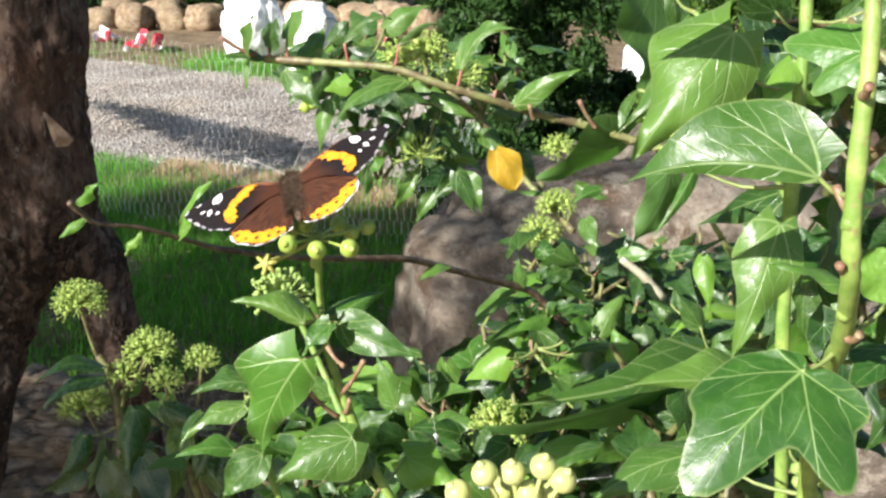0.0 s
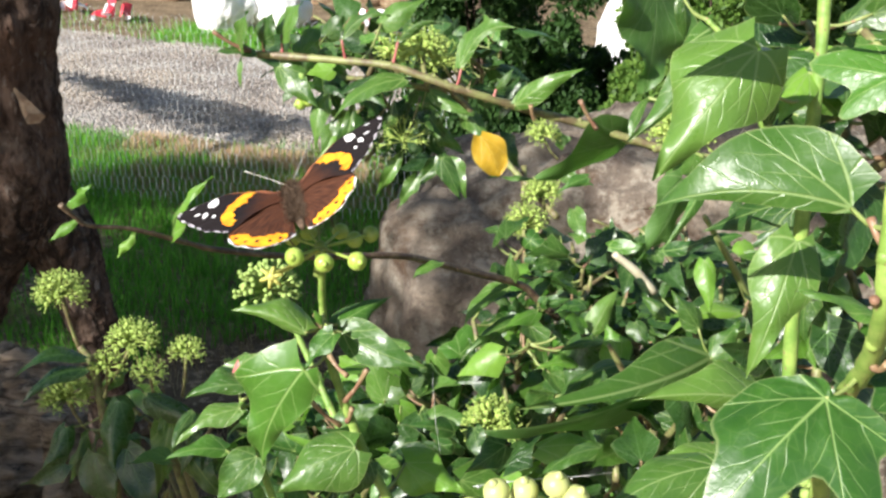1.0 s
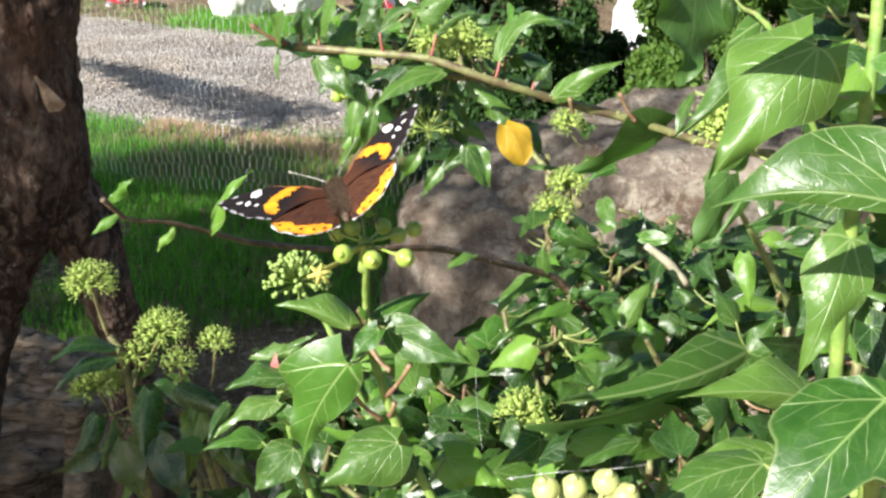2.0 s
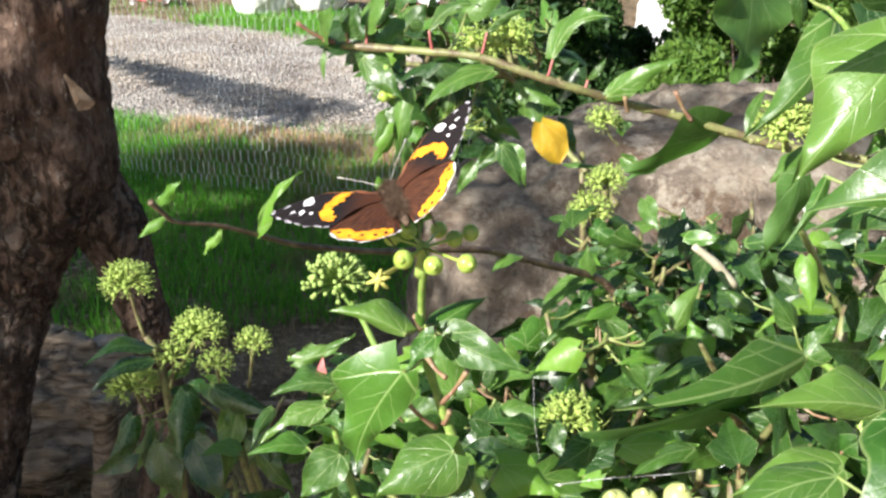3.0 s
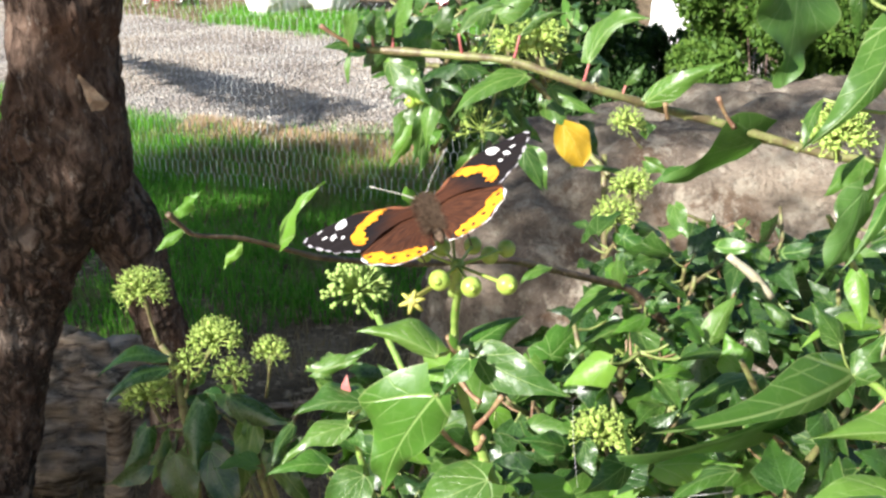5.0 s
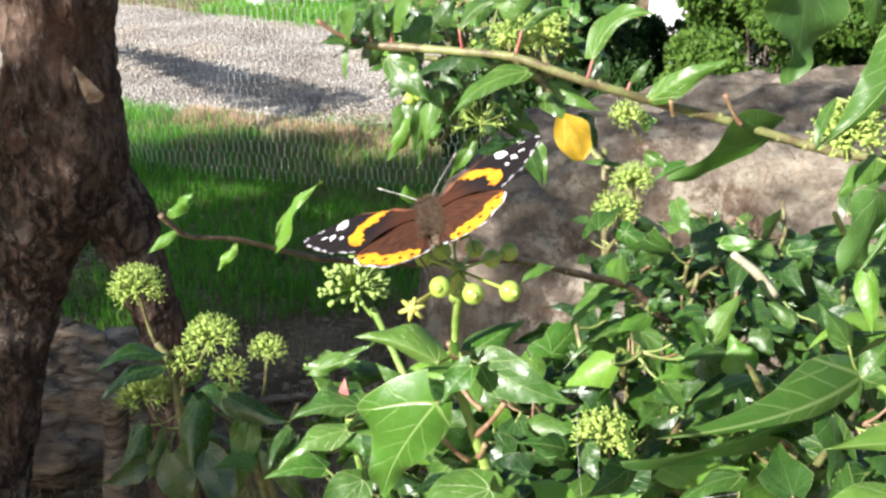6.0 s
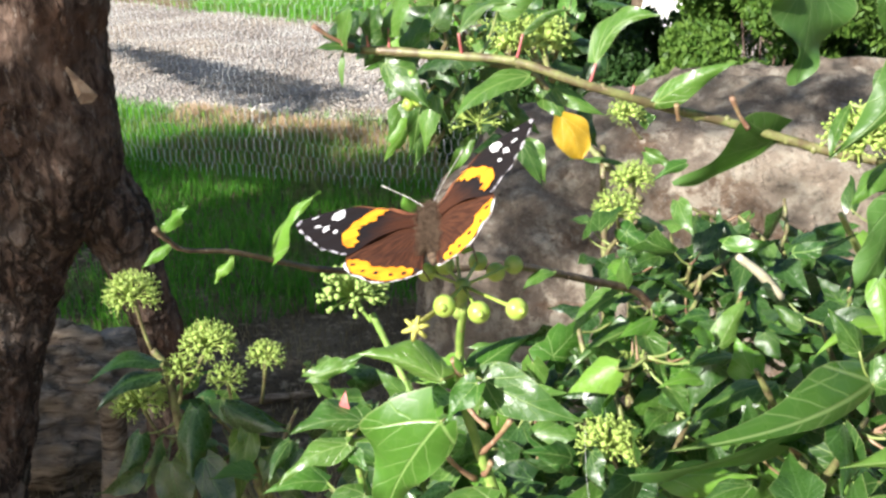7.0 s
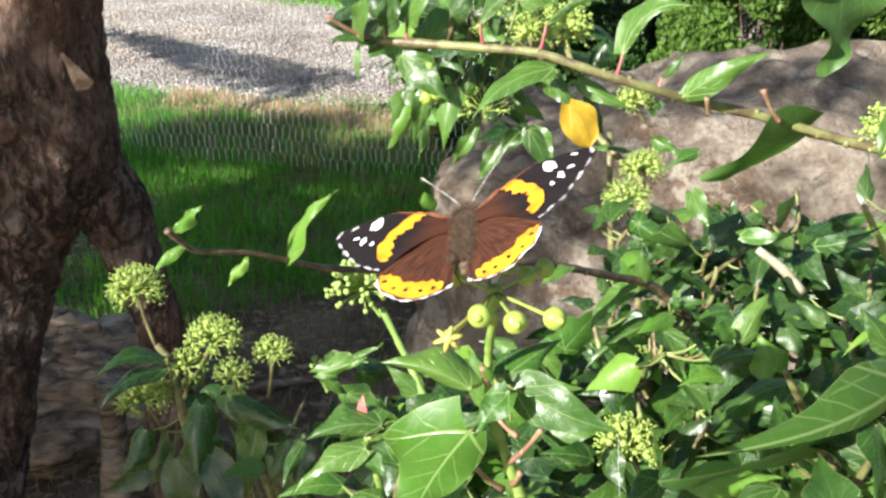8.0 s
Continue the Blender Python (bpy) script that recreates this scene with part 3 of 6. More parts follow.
                z += math.tan(radians(fold_left if x < 0 else fold_right)) * abs(x) - 0.25 * x * x / length
                ring.append(vert(x, y, z, x, y, e))
            for j in range(n):
                i = (j + 1) % n
                bm.faces.new((hub, ring[i], ring[j]) if last is None else (last[j], last[i], ring[i], ring[j]))
            last = ring
    else:
        shape = {
            "o": (0.36, 0.82, 0.99, 1.0, 0.92, 0.79, 0.63, 0.45, 0.27, 0.12, 0.0),
            "t": (0.42, 0.8, 0.97, 1.0, 0.84, 0.6, 0.44, 0.32, 0.21, 0.1, 0.0),
            "r": (0.3, 0.66, 0.88, 0.98, 1.0, 0.97, 0.93, 0.85, 0.72, 0.5, 0.0),
            "n": (0.16, 0.45, 0.72, 0.9, 1.0, 0.98, 0.86, 0.68, 0.46, 0.22, 0.0),
        }[kind]
        heart = {"o": 0.34, "t": 0.4, "r": 0.25, "n": 0.05}[kind]
        nv, nu = 24, 5
        grid = []
        for i in range(nv + 1):
            v = i / nv
            k = min(int(v * 10), 9)
            h = shape[k] + (shape[k + 1] - shape[k]) * (v * 10 - k) + 0.004
            row = []
            for j in range(-nu, nu + 1):
                side, u = (-1 if j < 0 else 1), abs(j) / nu
                wide = left if j < 0 else right
                fold = radians(fold_left if j < 0 else fold_right)
                d = h * wide * u * (1 + 0.05 * math.sin(9 * v + phase + 2 * side))
                a = fold + cup * u
                x = side * d * math.cos(a) + bow * length * 4 * v * (1 - v)
                y = length * v - heart * wide * u**1.3 * (1 - v) ** 7
                z = rise(v) - nod * length * v**3 + d * math.sin(a) + ripple * wide * u**2 * math.sin(6.28 * beat * v + phase + side)
                row.append(vert(x, y, z, side * d, length * v, u))
            grid.append(row)
        for p, q in zip(grid, grid[1:]):
            for j in range(2 * nu):
                bm.faces.new((p[j], p[j + 1], q[j + 1], q[j]))
    for f in bm.faces:
        for loop in f.loops:
            x, y, e = flat[loop.vert]
            loop[leaf].uv, loop[rim].uv = (x, y), (e, 0)
    bm.normal_update()
    if sum(f.normal.z for f in bm.faces) < 0:
        bmesh.ops.reverse_faces(bm, faces=bm.faces[:])
    material = {"y": M_YELLOW, "f": M_FRESH, "u": M_UNDER, "d": M_OLD_SHADE, "b": M_SUNNY, "r": M_PETIOLE_RED}.get(tint) or (M_LOBED if kind in "lt" else M_LEAF)
    label = {"y": "ripe yellow withered leaf", "f": "pale young leaf", "r": "reddish unopened leaf bud"}.get(tint, "")
    ob = part("leaf", bm, material, parent, label)
    ob.matrix_basis = leaf_pose(base, tip, roll)
    near = min((Vector(q[:3]) for q in fine), key=lambda q: (q - base).length + 0.6 * max(0, q.z - base.z))
    gap = near - base
    if 0.002 < gap.length < (0.09 if red == 2 else 0.034):
        inner = ob.matrix_basis.inverted()
        stalk = bmesh.new()
        r = min(max(0.0006, (left + right) * 0.022), 0.0011)
        mid = base + gap * 0.5 + Vector((0, 0, -0.1 * gap.length))
        tube(stalk, [(*(inner @ q), r * k) for q, k in ((base, 0.8), (mid, 0.9), (near, 1.3))], 6, 3)
        part("petiole", stalk, M_PETIOLE_RED if red == 1 else M_PETIOLE_GREEN, ob)
    return ob


# ---- ground ----
def ground_height(x, y):
    return 0.05 * noise.noise((x * 0.7, y * 0.7, 0.0)) + 0.02 * noise.noise((x * 3, y * 3, 5.0))


def build_ground():
    xs = [-400, -60, -20] + [-8 + 0.2 * i for i in range(81)] + [20, 60, 400]
    ys = [-60, -10] + [-2 + 0.2 * i for i in range(81)] + [24, 60, 400]
    verts = [(x, y, ground_height(x, y) if abs(x) < 9 and -3 < y < 15 else 0.0) for y in ys for x in xs]
    w = len(xs)
    faces = [(j * w + i, j * w + i + 1, (j + 1) * w + i + 1, (j + 1) * w + i) for j in range(len(ys) - 1) for i in range(w - 1)]
    tagged(heap("ground", verts, faces, M_GROUND, smooth=True), "brown soil with leaf litter under the tree", "ground", kind="structure")


def path_sides(x):
    """The near and the far edge of the gravel path at x."""
    near = 5.55 + 0.22 * math.sin(x * 1.3 + 0.4) - 0.28 * (x + 1.2)
    far = 9.0 + 0.25 * math.sin(x * 0.9) - 0.42 * (x + 1.5)
    return near, far


def build_path():
    rng = random.Random(4)
    verts, faces = [], []
    n, m = 70, 16
    for i in range(n + 1):
        x = -7 + 10.0 * i / n
        near, far = path_sides(x)
        for j in range(m + 1):
            y = near + (far - near) * j / m + (0.08 * noise.noise((x * 4, j, 0)) if j in (0, m) else 0)
            verts.append((x, y, ground_height(x, y) + 0.012))
    for i in range(n):
        for j in range(m):
            a = i * (m + 1) + j
            faces.append((a, a + m + 1, a + m + 2, a + 1))
    tagged(heap("gravel_path", verts, faces, M_GRAVEL, smooth=True), "pale grey gravel path in the sun beyond the grass", "path", kind="structure")
    verts, faces = [], []
    for _ in range(15000):
        x = rng.uniform(-5.0, 1.2)
        near, far = path_sides(x)
        y = near + (far - near) * rng.random() ** 1.2 + rng.gauss(0, 0.06)
        r = rng.uniform(0.006, 0.017)
        z = ground_height(x, y) + 0.012 + r * 0.3
        a = rng.random() * 3.14
        c, s = math.cos(a) * r, math.sin(a) * r
        k = len(verts)
        verts += [(x + c, y + s, z), (x - s, y + c, z), (x - c * 0.8, y - s * 0.8, z), (x + s, y - c, z), (x + 0.2 * c, y, z + r * 0.8), (x, y, z - r)]
        faces += [(k, k + 1, k + 4), (k + 1, k + 2, k + 4), (k + 2, k + 3, k + 4), (k + 3, k, k + 4)]
    tagged(heap("gravel", verts, faces, M_PEBBLE), "loose pale grey gravel stones on the path", "gravel", kind="stuff")


def blades(name, count, area, tall, wide, material, label, seed, keep):
    rng = random.Random(seed)
    verts, faces = [], []
    x0, x1, y0, y1 = area
    while count:
        x, y = rng.uniform(x0, x1), rng.uniform(y0, y1)
        if not keep(x, y, rng):
            continue
        count -= 1
        h = tall * rng.uniform(0.5, 1.3)
        a, lean = rng.uniform(0, 6.28), rng.uniform(0.1, 0.9)
        dx, dy = math.cos(a) * wide, math.sin(a) * wide
        lx, ly = -math.sin(a) * lean * h, math.cos(a) * lean * h
        z = ground_height(x, y) - 0.005
        k = len(verts)
        verts += [(x - dx, y - dy, z), (x + dx, y + dy, z), (x + dx * 0.7 + lx * 0.4, y + dy * 0.7 + ly * 0.4, z + h * 0.62), (x - dx * 0.7 + lx * 0.4, y - dy * 0.7 + ly * 0.4, z + h * 0.62), (x + lx, y + ly, z + h * 0.95)]
        faces += [(k, k + 1, k + 2, k + 3), (k + 3, k + 2, k + 4)]
    return tagged(heap(name, verts, faces, material), label, "grass", kind="stuff")


def lawn(x, y, rng):
    near, _ = path_sides(x)
    v = 0.6 * noise.noise((x * 1.1, y * 1.1, 2.0)) + 0.5 * noise.noise((x * 3.1, y * 2.4, 6.0))
    return 2.4 + 0.5 * min(1.0, max(0.0, (x + 1.05) * 2.0)) + 0.3 * noise.noise((x * 2, 0, 1)) < y < near + 0.12 * rng.random() and v > (0.04 if y < 3.3 else -0.12 if y < 3.9 else -0.5) - 0.3 * rng.random() and (y < 4.95 - 0.3 * (x + 1.1) or x < -1.75 or rng.random() < 0.25)


def far_grass(x, y, rng):
    _, far = path_sides(x)
    return (x > -2.45 - 0.3 * rng.random() or rng.random() < 0.1) and far - 0.25 * rng.random() < y < far + 1.5


def litter(x, y, rng):
    return noise.noise((x * 1.5, y * 1.5, 7.0)) > -0.15 and (y < 3.0 or 4.75 < y + 0.3 * (x + 1.1) < 5.7)


def straw_strip(x, y, rng):
    return 5.24 - 0.42 * (x + 1.3) < y - 0.05 * rng.gauss(0, 1) < 5.42 - 0.42 * (x + 1.3) and noise.noise((x * 3, y * 3, 4.0)) > -0.3


build_ground()
build_path()
blades("grass", 60000, (-3.6, 1.2, 2.2, 6.3), 0.075, 0.0022, M_GRASS, "short green meadow grass partly in tree shade", 11, lawn)
blades("grass", 9000, (-5.5, 1.5, 7.5, 11.5), 0.09, 0.004, M_GRASS, "bright green grass verge beyond the path", 12, far_grass)
blades("dry_grass", 14000, (-2.5, 1.2, 1.0, 5.7), 0.05, 0.0018, M_DRY, "dry straw and dead stalks lying on the soil", 13, litter)


def under_netting(x, y, rng):
    return 4.1 < y + 0.22 * x < 4.9 and noise.noise((x * 2.0, y * 2.0, 9.0)) > -0.25


blades("dry_grass", 6000, (-1.5, 0.6, 3.9, 5.3), 0.075, 0.0022, M_DRY, "withered grass grown through the fallen wire netting", 15, under_netting)
blades("dry_grass", 7000, (-1.7, -0.3, 4.6, 5.8), 0.05, 0.0028, M_STRAW, "strip of dry straw beside the gravel path, sunlight put into its colour", 14, straw_strip)


# ---- old tree ----
def bark_tube(points, sides, step, rough, seed):
    """A trunk piece with furrowed bark."""
    bm = bmesh.new()
    line = smooth_line(points, step)
    rings = []
    for i, q in enumerate(line):
        a, b = line[max(i - 1, 0)], line[min(i + 1, len(line) - 1)]
        way = Vector((b - a)[:3]).normalized()
        u = way.cross(Vector((0, 1, 0.05))).normalized()
        v = way.cross(u)
        ring = []
        for k in range(sides):
            t = 2 * math.pi * k / sides
            d = u * math.cos(t) + v * math.sin(t)
            p = Vector(q[:3]) + d * q[3]
            s = Vector((p.x * 26, p.y * 26, p.z * 7 + seed))
            bumpy = noise.fractal(s, 0.9, 2.1, 4) * rough + 0.35 * rough * noise.noise(p * 70)
            lump = 0.10 * q[3] * noise.noise((p.x * 7, p.y * 7, p.z * 5 + seed))
            ring.append(bm.verts.new(p + d * (bumpy + lump)))
        rings.append(ring)
    for a, b in zip(rings, rings[1:]):
        for k in range(sides):
            bm.faces.new((a[k], b[k], b[(k + 1) % sides], a[(k + 1) % sides]))
    bm.faces.new(rings[0])
    bm.faces.new(rings[-1][::-1])
    bmesh.ops.recalc_face_normals(bm, faces=bm.faces[:])
    return bm


def leaf_cloud(centres, count, size, seed, flat=0.5):
    """Many small leaves gathered in clumps round centres of (x, y, z, radius)."""
    rng = random.Random(seed)
    verts, faces = [], []
    for _ in range(count):
        x, y, z, r = rng.choice(centres)
        d = Vector((rng.gauss(0, 1), rng.gauss(0, 1), rng.gauss(0, 1))).normalized() * r * rng.random() ** 0.45
        p = Vector((x, y, z)) + d
        a = Vector((rng.gauss(0, 1), rng.gauss(0, 1), rng.gauss(0, flat))).normalized() * size * rng.uniform(0.6, 1.4)
        b = a.cross(Vector((rng.gauss(0, 1), rng.gauss(0, 1), rng.gauss(0, 1)))).normalized() * a.length * 0.42
        k = len(verts)
        verts += [p - a, p + b, p + a, p - b]
        faces.append((k, k + 1, k + 2, k + 3))
    return verts, faces


def build_tree():
    tree = tagged(empty("old_tree", (-0.78, 1.66, 0.0)), "old tree with dark furrowed bark and a forked foot", "tree")
    o = Vector(tree.location)
    loc = lambda rows: [(x - o.x, y - o.y, z - o.z, r) for x, y, z, r in rows]
    main = [(-1.04, 1.635, -0.08, 0.115), (-1.012, 1.640, 0.114, 0.102), (-0.966, 1.640, 0.253, 0.093), (-0.914, 1.645, 0.395, 0.075), (-0.875, 1.645, 0.508, 0.069), (-0.837, 1.650, 0.613, 0.066), (-0.811, 1.650, 0.683, 0.067), (-0.784, 1.650, 0.750, 0.072), (-0.756, 1.655, 0.815, 0.092), (-0.728, 1.660, 0.888, 0.108), (-0.712, 1.660, 0.971, 0.104), (-0.701, 1.660, 1.050, 0.097), (-0.690, 1.660, 1.137, 0.092), (-0.682, 1.660, 1.192, 0.091), (-0.672, 1.66, 1.4, 0.088), (-0.64, 1.64, 1.8, 0.09), (-0.6, 1.6, 2.2, 0.09), (-0.4, 1.5, 2.8, 0.07)]
    part("trunk", bark_tube(loc(main), 110, 22, 0.011, 0.0), M_BARK, tree)
    fork = [(-0.60, 1.80, -0.08, 0.09), (-0.608, 1.78, 0.15, 0.07), (-0.611, 1.770, 0.302, 0.052), (-0.608, 1.760, 0.415, 0.048), (-0.610, 1.750, 0.511, 0.046), (-0.616, 1.740, 0.577, 0.047), (-0.623, 1.725, 0.656, 0.05), (-0.636, 1.710, 0.730, 0.055), (-0.655, 1.700, 0.791, 0.066), (-0.679, 1.690, 0.859, 0.062), (-0.693, 1.680, 0.925, 0.052)]
    part("second_stem", bark_tube(loc(fork), 80, 22, 0.008, 3.0), M_BARK, tree)
    # the torn wedge of a lost branch
    bm = bmesh.new()
    a, b = Vector((-0.640, 1.57, 1.083)) - o, Vector((-0.600, 1.535, 1.045)) - o
    down = Vector((0.25, -0.1, -0.96))
    across = (b - a).cross(down).normalized()
    rings = []
    for k, (wide, deep) in enumerate(((0.003, 0.005), (0.007, 0.008), (0.012, 0.011), (0.016, 0.014))):
        c = a + (b - a) * (k / 3)
        ring = []
        for u, v in ((-1, -0.4), (-0.3, -1), (0.7, -0.8), (1, 0.2), (0.3, 1), (-0.8, 0.7)):
            j = Vector((u * 31 + k, v * 17, k * 5.0))
            ring.append(bm.verts.new(c + across * u * wide + down * v * deep * 0.6 + 0.004 * noise.noise_vector(j)))
        rings.append(ring)
    for p, q in zip(rings, rings[1:]):
        for k in range(6):
            bm.faces.new((p[k], q[k], q[(k + 1) % 6], p[(k + 1) % 6]))
    bm.faces.new(rings[-1])
    bm.faces.new(rings[0][::-1])
    bmesh.ops.recalc_face_normals(bm, faces=bm.faces[:])
    part("branch_stump", bm, M_HEARTWOOD, tree, "pale torn stump of a broken branch", False)
    limbs = [
        [(-0.45, 1.52, 2.7, 0.07), (-0.2, 1.3, 3.1, 0.05), (0.1, 1.0, 3.4, 0.03)],
        [(-0.42, 1.5, 2.75, 0.06), (-0.3, 2.0, 3.2, 0.045), (-0.1, 2.4, 3.5, 0.03)],
        [(-0.5, 1.55, 2.6, 0.05), (-0.9, 1.8, 3.1, 0.035), (-1.3, 2.3, 3.5, 0.018)],
    ]
    for rows in limbs:
        bm = bmesh.new()
        tube(bm, loc(rows), 9, 6)
        part("limb", bm, M_BARK, tree)
    rng = random.Random(21)
    clumps = [(rng.uniform(-1.35, 0.3) - o.x, rng.uniform(1.0, 2.7) - o.y, 3.2 + rng.uniform(-0.2, 0.6) - o.z, rng.uniform(0.2, 0.36)) for _ in range(26)]
    v, f = leaf_cloud(clumps, 4000, 0.032, 22)
    heap("crown", v, f, M_CROWN, tree)


def build_shade_tree():
    """A wide tree added out of view, its crown shaped to shade the grass, the old trunk and the boulder's face."""
    tree = tagged(empty("added_shade_tree", (-5.2, -2.0, 0.0)), "wide dark-barked tree added out of view to shade the grass", "tree")
    o = Vector(tree.location)
    loc = lambda rows: [(x - o.x, y - o.y, z - o.z, r) for x, y, z, r in rows]
    part("trunk", bark_tube(loc([(-5.2, -2.0, -0.1, 0.26), (-5.15, -2.0, 0.8, 0.2), (-5.05, -1.9, 1.9, 0.17), (-4.8, -1.8, 2.7, 0.13)]), 40, 10, 0.012, 9.0), M_BARK, tree)
    limbs = [
        [(-5.1, -1.9, 1.7, 0.1), (-4.4, 0.0, 2.1, 0.07), (-3.2, 2.1, 2.4, 0.04), (-4.0, 3.0, 2.42, 0.025), (-4.9, 3.85, 2.4, 0.012)],
        [(-4.9, -1.8, 2.4, 0.1), (-4.0, -1.6, 2.8, 0.06), (-3.1, -1.5, 3.0, 0.03), (-2.4, -1.4, 3.0, 0.018), (-1.9, -0.95, 3.0, 0.01), (-1.4, -0.8, 3.0, 0.005)],
        [(-4.9, -1.8, 2.5, 0.1), (-4.2, -0.7, 2.9, 0.06), (-3.6, 0.1, 3.0, 0.03)],
        [(-4.9, -1.8, 2.5, 0.1), (-3.9, -2.4, 2.9, 0.06), (-2.9, -2.3, 3.0, 0.03), (-2.2, -2.12, 3.0, 0.012)],
    ]
    for rows in limbs:
        bm = bmesh.new()
        tube(bm, loc(rows), 9, 6)
        part("limb", bm, M_BARK, tree)
    rng = random.Random(23)
    clumps = []
    while len(clumps) < 230:
        x, y = rng.uniform(-6.0, -2.36), rng.uniform(-3.2, 1.6)
        if y > 0.6 - 0.35 * (x + 4.0) or (x < -4.4 and y > 0.15 + 1.2 * (x + 4.9)):
            continue
        clumps.append((x - o.x, y - o.y, 3.0 + rng.uniform(-0.12, 0.15) - o.z, rng.uniform(0.17, 0.3 if x < -2.8 else 0.2)))
    for x, y, r in ((-2.62, -1.2, 0.24), (-2.45, -0.95, 0.22), (-2.8, -1.5, 0.25), (-2.45, -1.6, 0.2), (-2.38, -2.1, 0.18), (-2.2, -2.27, 0.1), (-2.1, -2.28, 0.08), (-2.0, -2.25, 0.06)):
        clumps.append((x - o.x, y - o.y, 3.0 - o.z, r))
    # row of clumps added to cast the dark streak on the gravel
    for i in range(14):
        k = i / 13
        clumps.append((-5.0 + 1.85 * k - o.x, 3.95 - 1.7 * k - o.y, 2.4, 0.05 + 0.2 * k))
    # clumps added to keep direct sun off the netting
    for x, y in ((-3.39, 0.03), (-3.59, 0.03), (-3.19, 0.03)):
        clumps.append((x - o.x, y - o.y, 3.0 - o.z, 0.25))
    v, f = leaf_cloud(clumps, 71000, 0.036, 24)
    heap("crown", v, f, M_CROWN, tree)
    # thin outer clumps added to dapple the boulder, with an opening for its lit patch
    clumps = []
    while len(clumps) < 110:
        x, y = rng.uniform(-2.18, -0.98), rng.uniform(-1.66, -0.91)
        if ((x + 1.40) / 0.27) ** 2 + ((y + 1.31) / 0.17) ** 2 > 1 and not (y < -1.54 and x > -1.68):
            clumps.append((x - o.x, y - o.y, 3.0 - o.z, 0.09))
    v, f = leaf_cloud(clumps, 3600, 0.02, 25)
    # clumps added to shade the lower leaves of the left shoots
    few = [(-2.12 + 0.027 * k - o.x, -2.56 + 0.007 * k + rng.uniform(-0.05, 0.05) - o.y, 3.0 - o.z, 0.08) for k in range(12)]
    v2, f2 = leaf_cloud(few, 900, 0.03, 26)
    f += [tuple(k + len(v) for k in q) for q in f2]
    v += v2
    heap("shade_clumps", v, f, M_CROWN, tree)
    tree.location = (-5.86, -1.43, 0.0)


build_tree()
build_shade_tree()


# ---- boulder ----
def boulder(name, label, centre, size, material, seed, level=5, rough=0.12, flat=0.0, group="", turn=0.0):
    bm = bmesh.new()
    bmesh.ops.create_icosphere(bm, subdivisions=level, radius=1.0)
    for v in bm.verts:
        d = v.co.normalized()
        # squarish block, then broken faces
        k = max(abs(d.x), abs(d.y), abs(d.z))
        p = d * (0.62 + 0.38 / k * 0.9)
        p += d * (rough * noise.fractal(d * 1.6 + Vector((seed, 0, 0)), 0.8, 2.0, 5) + rough * 0.5 * noise.noise(d * 4.2 + Vector((0, seed, 0))))
        p += d * rough * 0.22 * noise.fractal(d * 11 + Vector((0, 0, seed)), 0.7, 2.0, 4)
        v.co = Vector((p.x * size[0], p.y * size[1], p.z * size[2]))
    bmesh.ops.rotate(bm, cent=(0, 0, 0), matrix=Matrix.Rotation(radians(turn), 3, "Z"), verts=bm.verts[:])
    ob = part(name, bm, material)
    ob.location = centre
    return tagged(ob, label, "rock", group)


boulder("boulder", "large grey-brown weathered boulder behind the ivy", (0.66, 2.22, 0.34), (0.80, 0.42, 0.62), M_ROCK, 3.0, 6, 0.1, turn=-4)
boulder("boulder", "grey-brown boulder leaning on a larger boulder", (0.20, 2.05, 0.30), (0.34, 0.30, 0.52), M_ROCK, 9.0, 6, 0.1, turn=12)

boulder("rotten_stump", "rotten brown tree stump behind the old trunk", (-1.04, 2.12, 0.06), (0.36, 0.2, 0.24), M_DEADWOOD, 15.0, 6, 0.2, turn=8)["category"] = "stump"


def dead_branch(label, rows, seed):
    bm = bark_tube(rows, 22, 8, 0.006, seed)
    return tagged(part("dead_branch", bm, M_DEADWOOD), label, "branch")


dead_branch("grey dead branch standing against the stump", [(-0.738, 1.72, -0.03, 0.03), (-0.732, 1.735, 0.2, 0.027), (-0.727, 1.75, 0.38, 0.024)], 2.0)
dead_branch("dead brown branch lying on the soil", [(-0.9, 2.32, 0.03, 0.014), (-0.7, 2.28, 0.035, 0.016), (-0.42, 2.36, 0.03, 0.01)], 5.0)


# ---- far stones, shrubs, white sacks ----
def stone_row():
    rng = random.Random(31)
    for i in range(15):
        x = -6.3 + 0.42 * i + rng.uniform(-0.08, 0.08)
        s = rng.uniform(0.15, 0.27)
        boulder("stone", "tan rough field stone in a row beyond the path", (x, 12.9 + rng.uniform(-0.2, 0.25), s * 0.55), (s * 1.15, s, s * rng.uniform(0.7, 1.0)), M_STONE, i * 2.7, 3, 0.22, group="row of field stones", turn=rng.uniform(0, 90))
    for i in range(9):
        x = -6.0 + 0.66 * i + rng.uniform(-0.1, 0.1)
        s = rng.uniform(0.2, 0.3)
        boulder("stone", "tan rough field stone in a row beyond the path", (x, 13.5 + rng.uniform(-0.1, 0.3), s * 0.5), (s * 1.15, s, s * 0.85), M_STONE, 50 + i * 2.7, 3, 0.22, group="row of field stones", turn=rng.uniform(0, 90))


stone_row()


def shrub(name, label, foot, height, radius, cone, material, count, leaf, seed, group=""):
    """A shrub: a short trunk with rods and clumps of small leaves; cone: how far it narrows upwards."""
    rng = random.Random(seed)
    root = tagged(empty(name, foot), label, "shrub", group)
    bm = bmesh.new()
    for _ in range(6):
        a = rng.uniform(0, 6.28)
        r = radius * rng.uniform(0.1, 0.5)
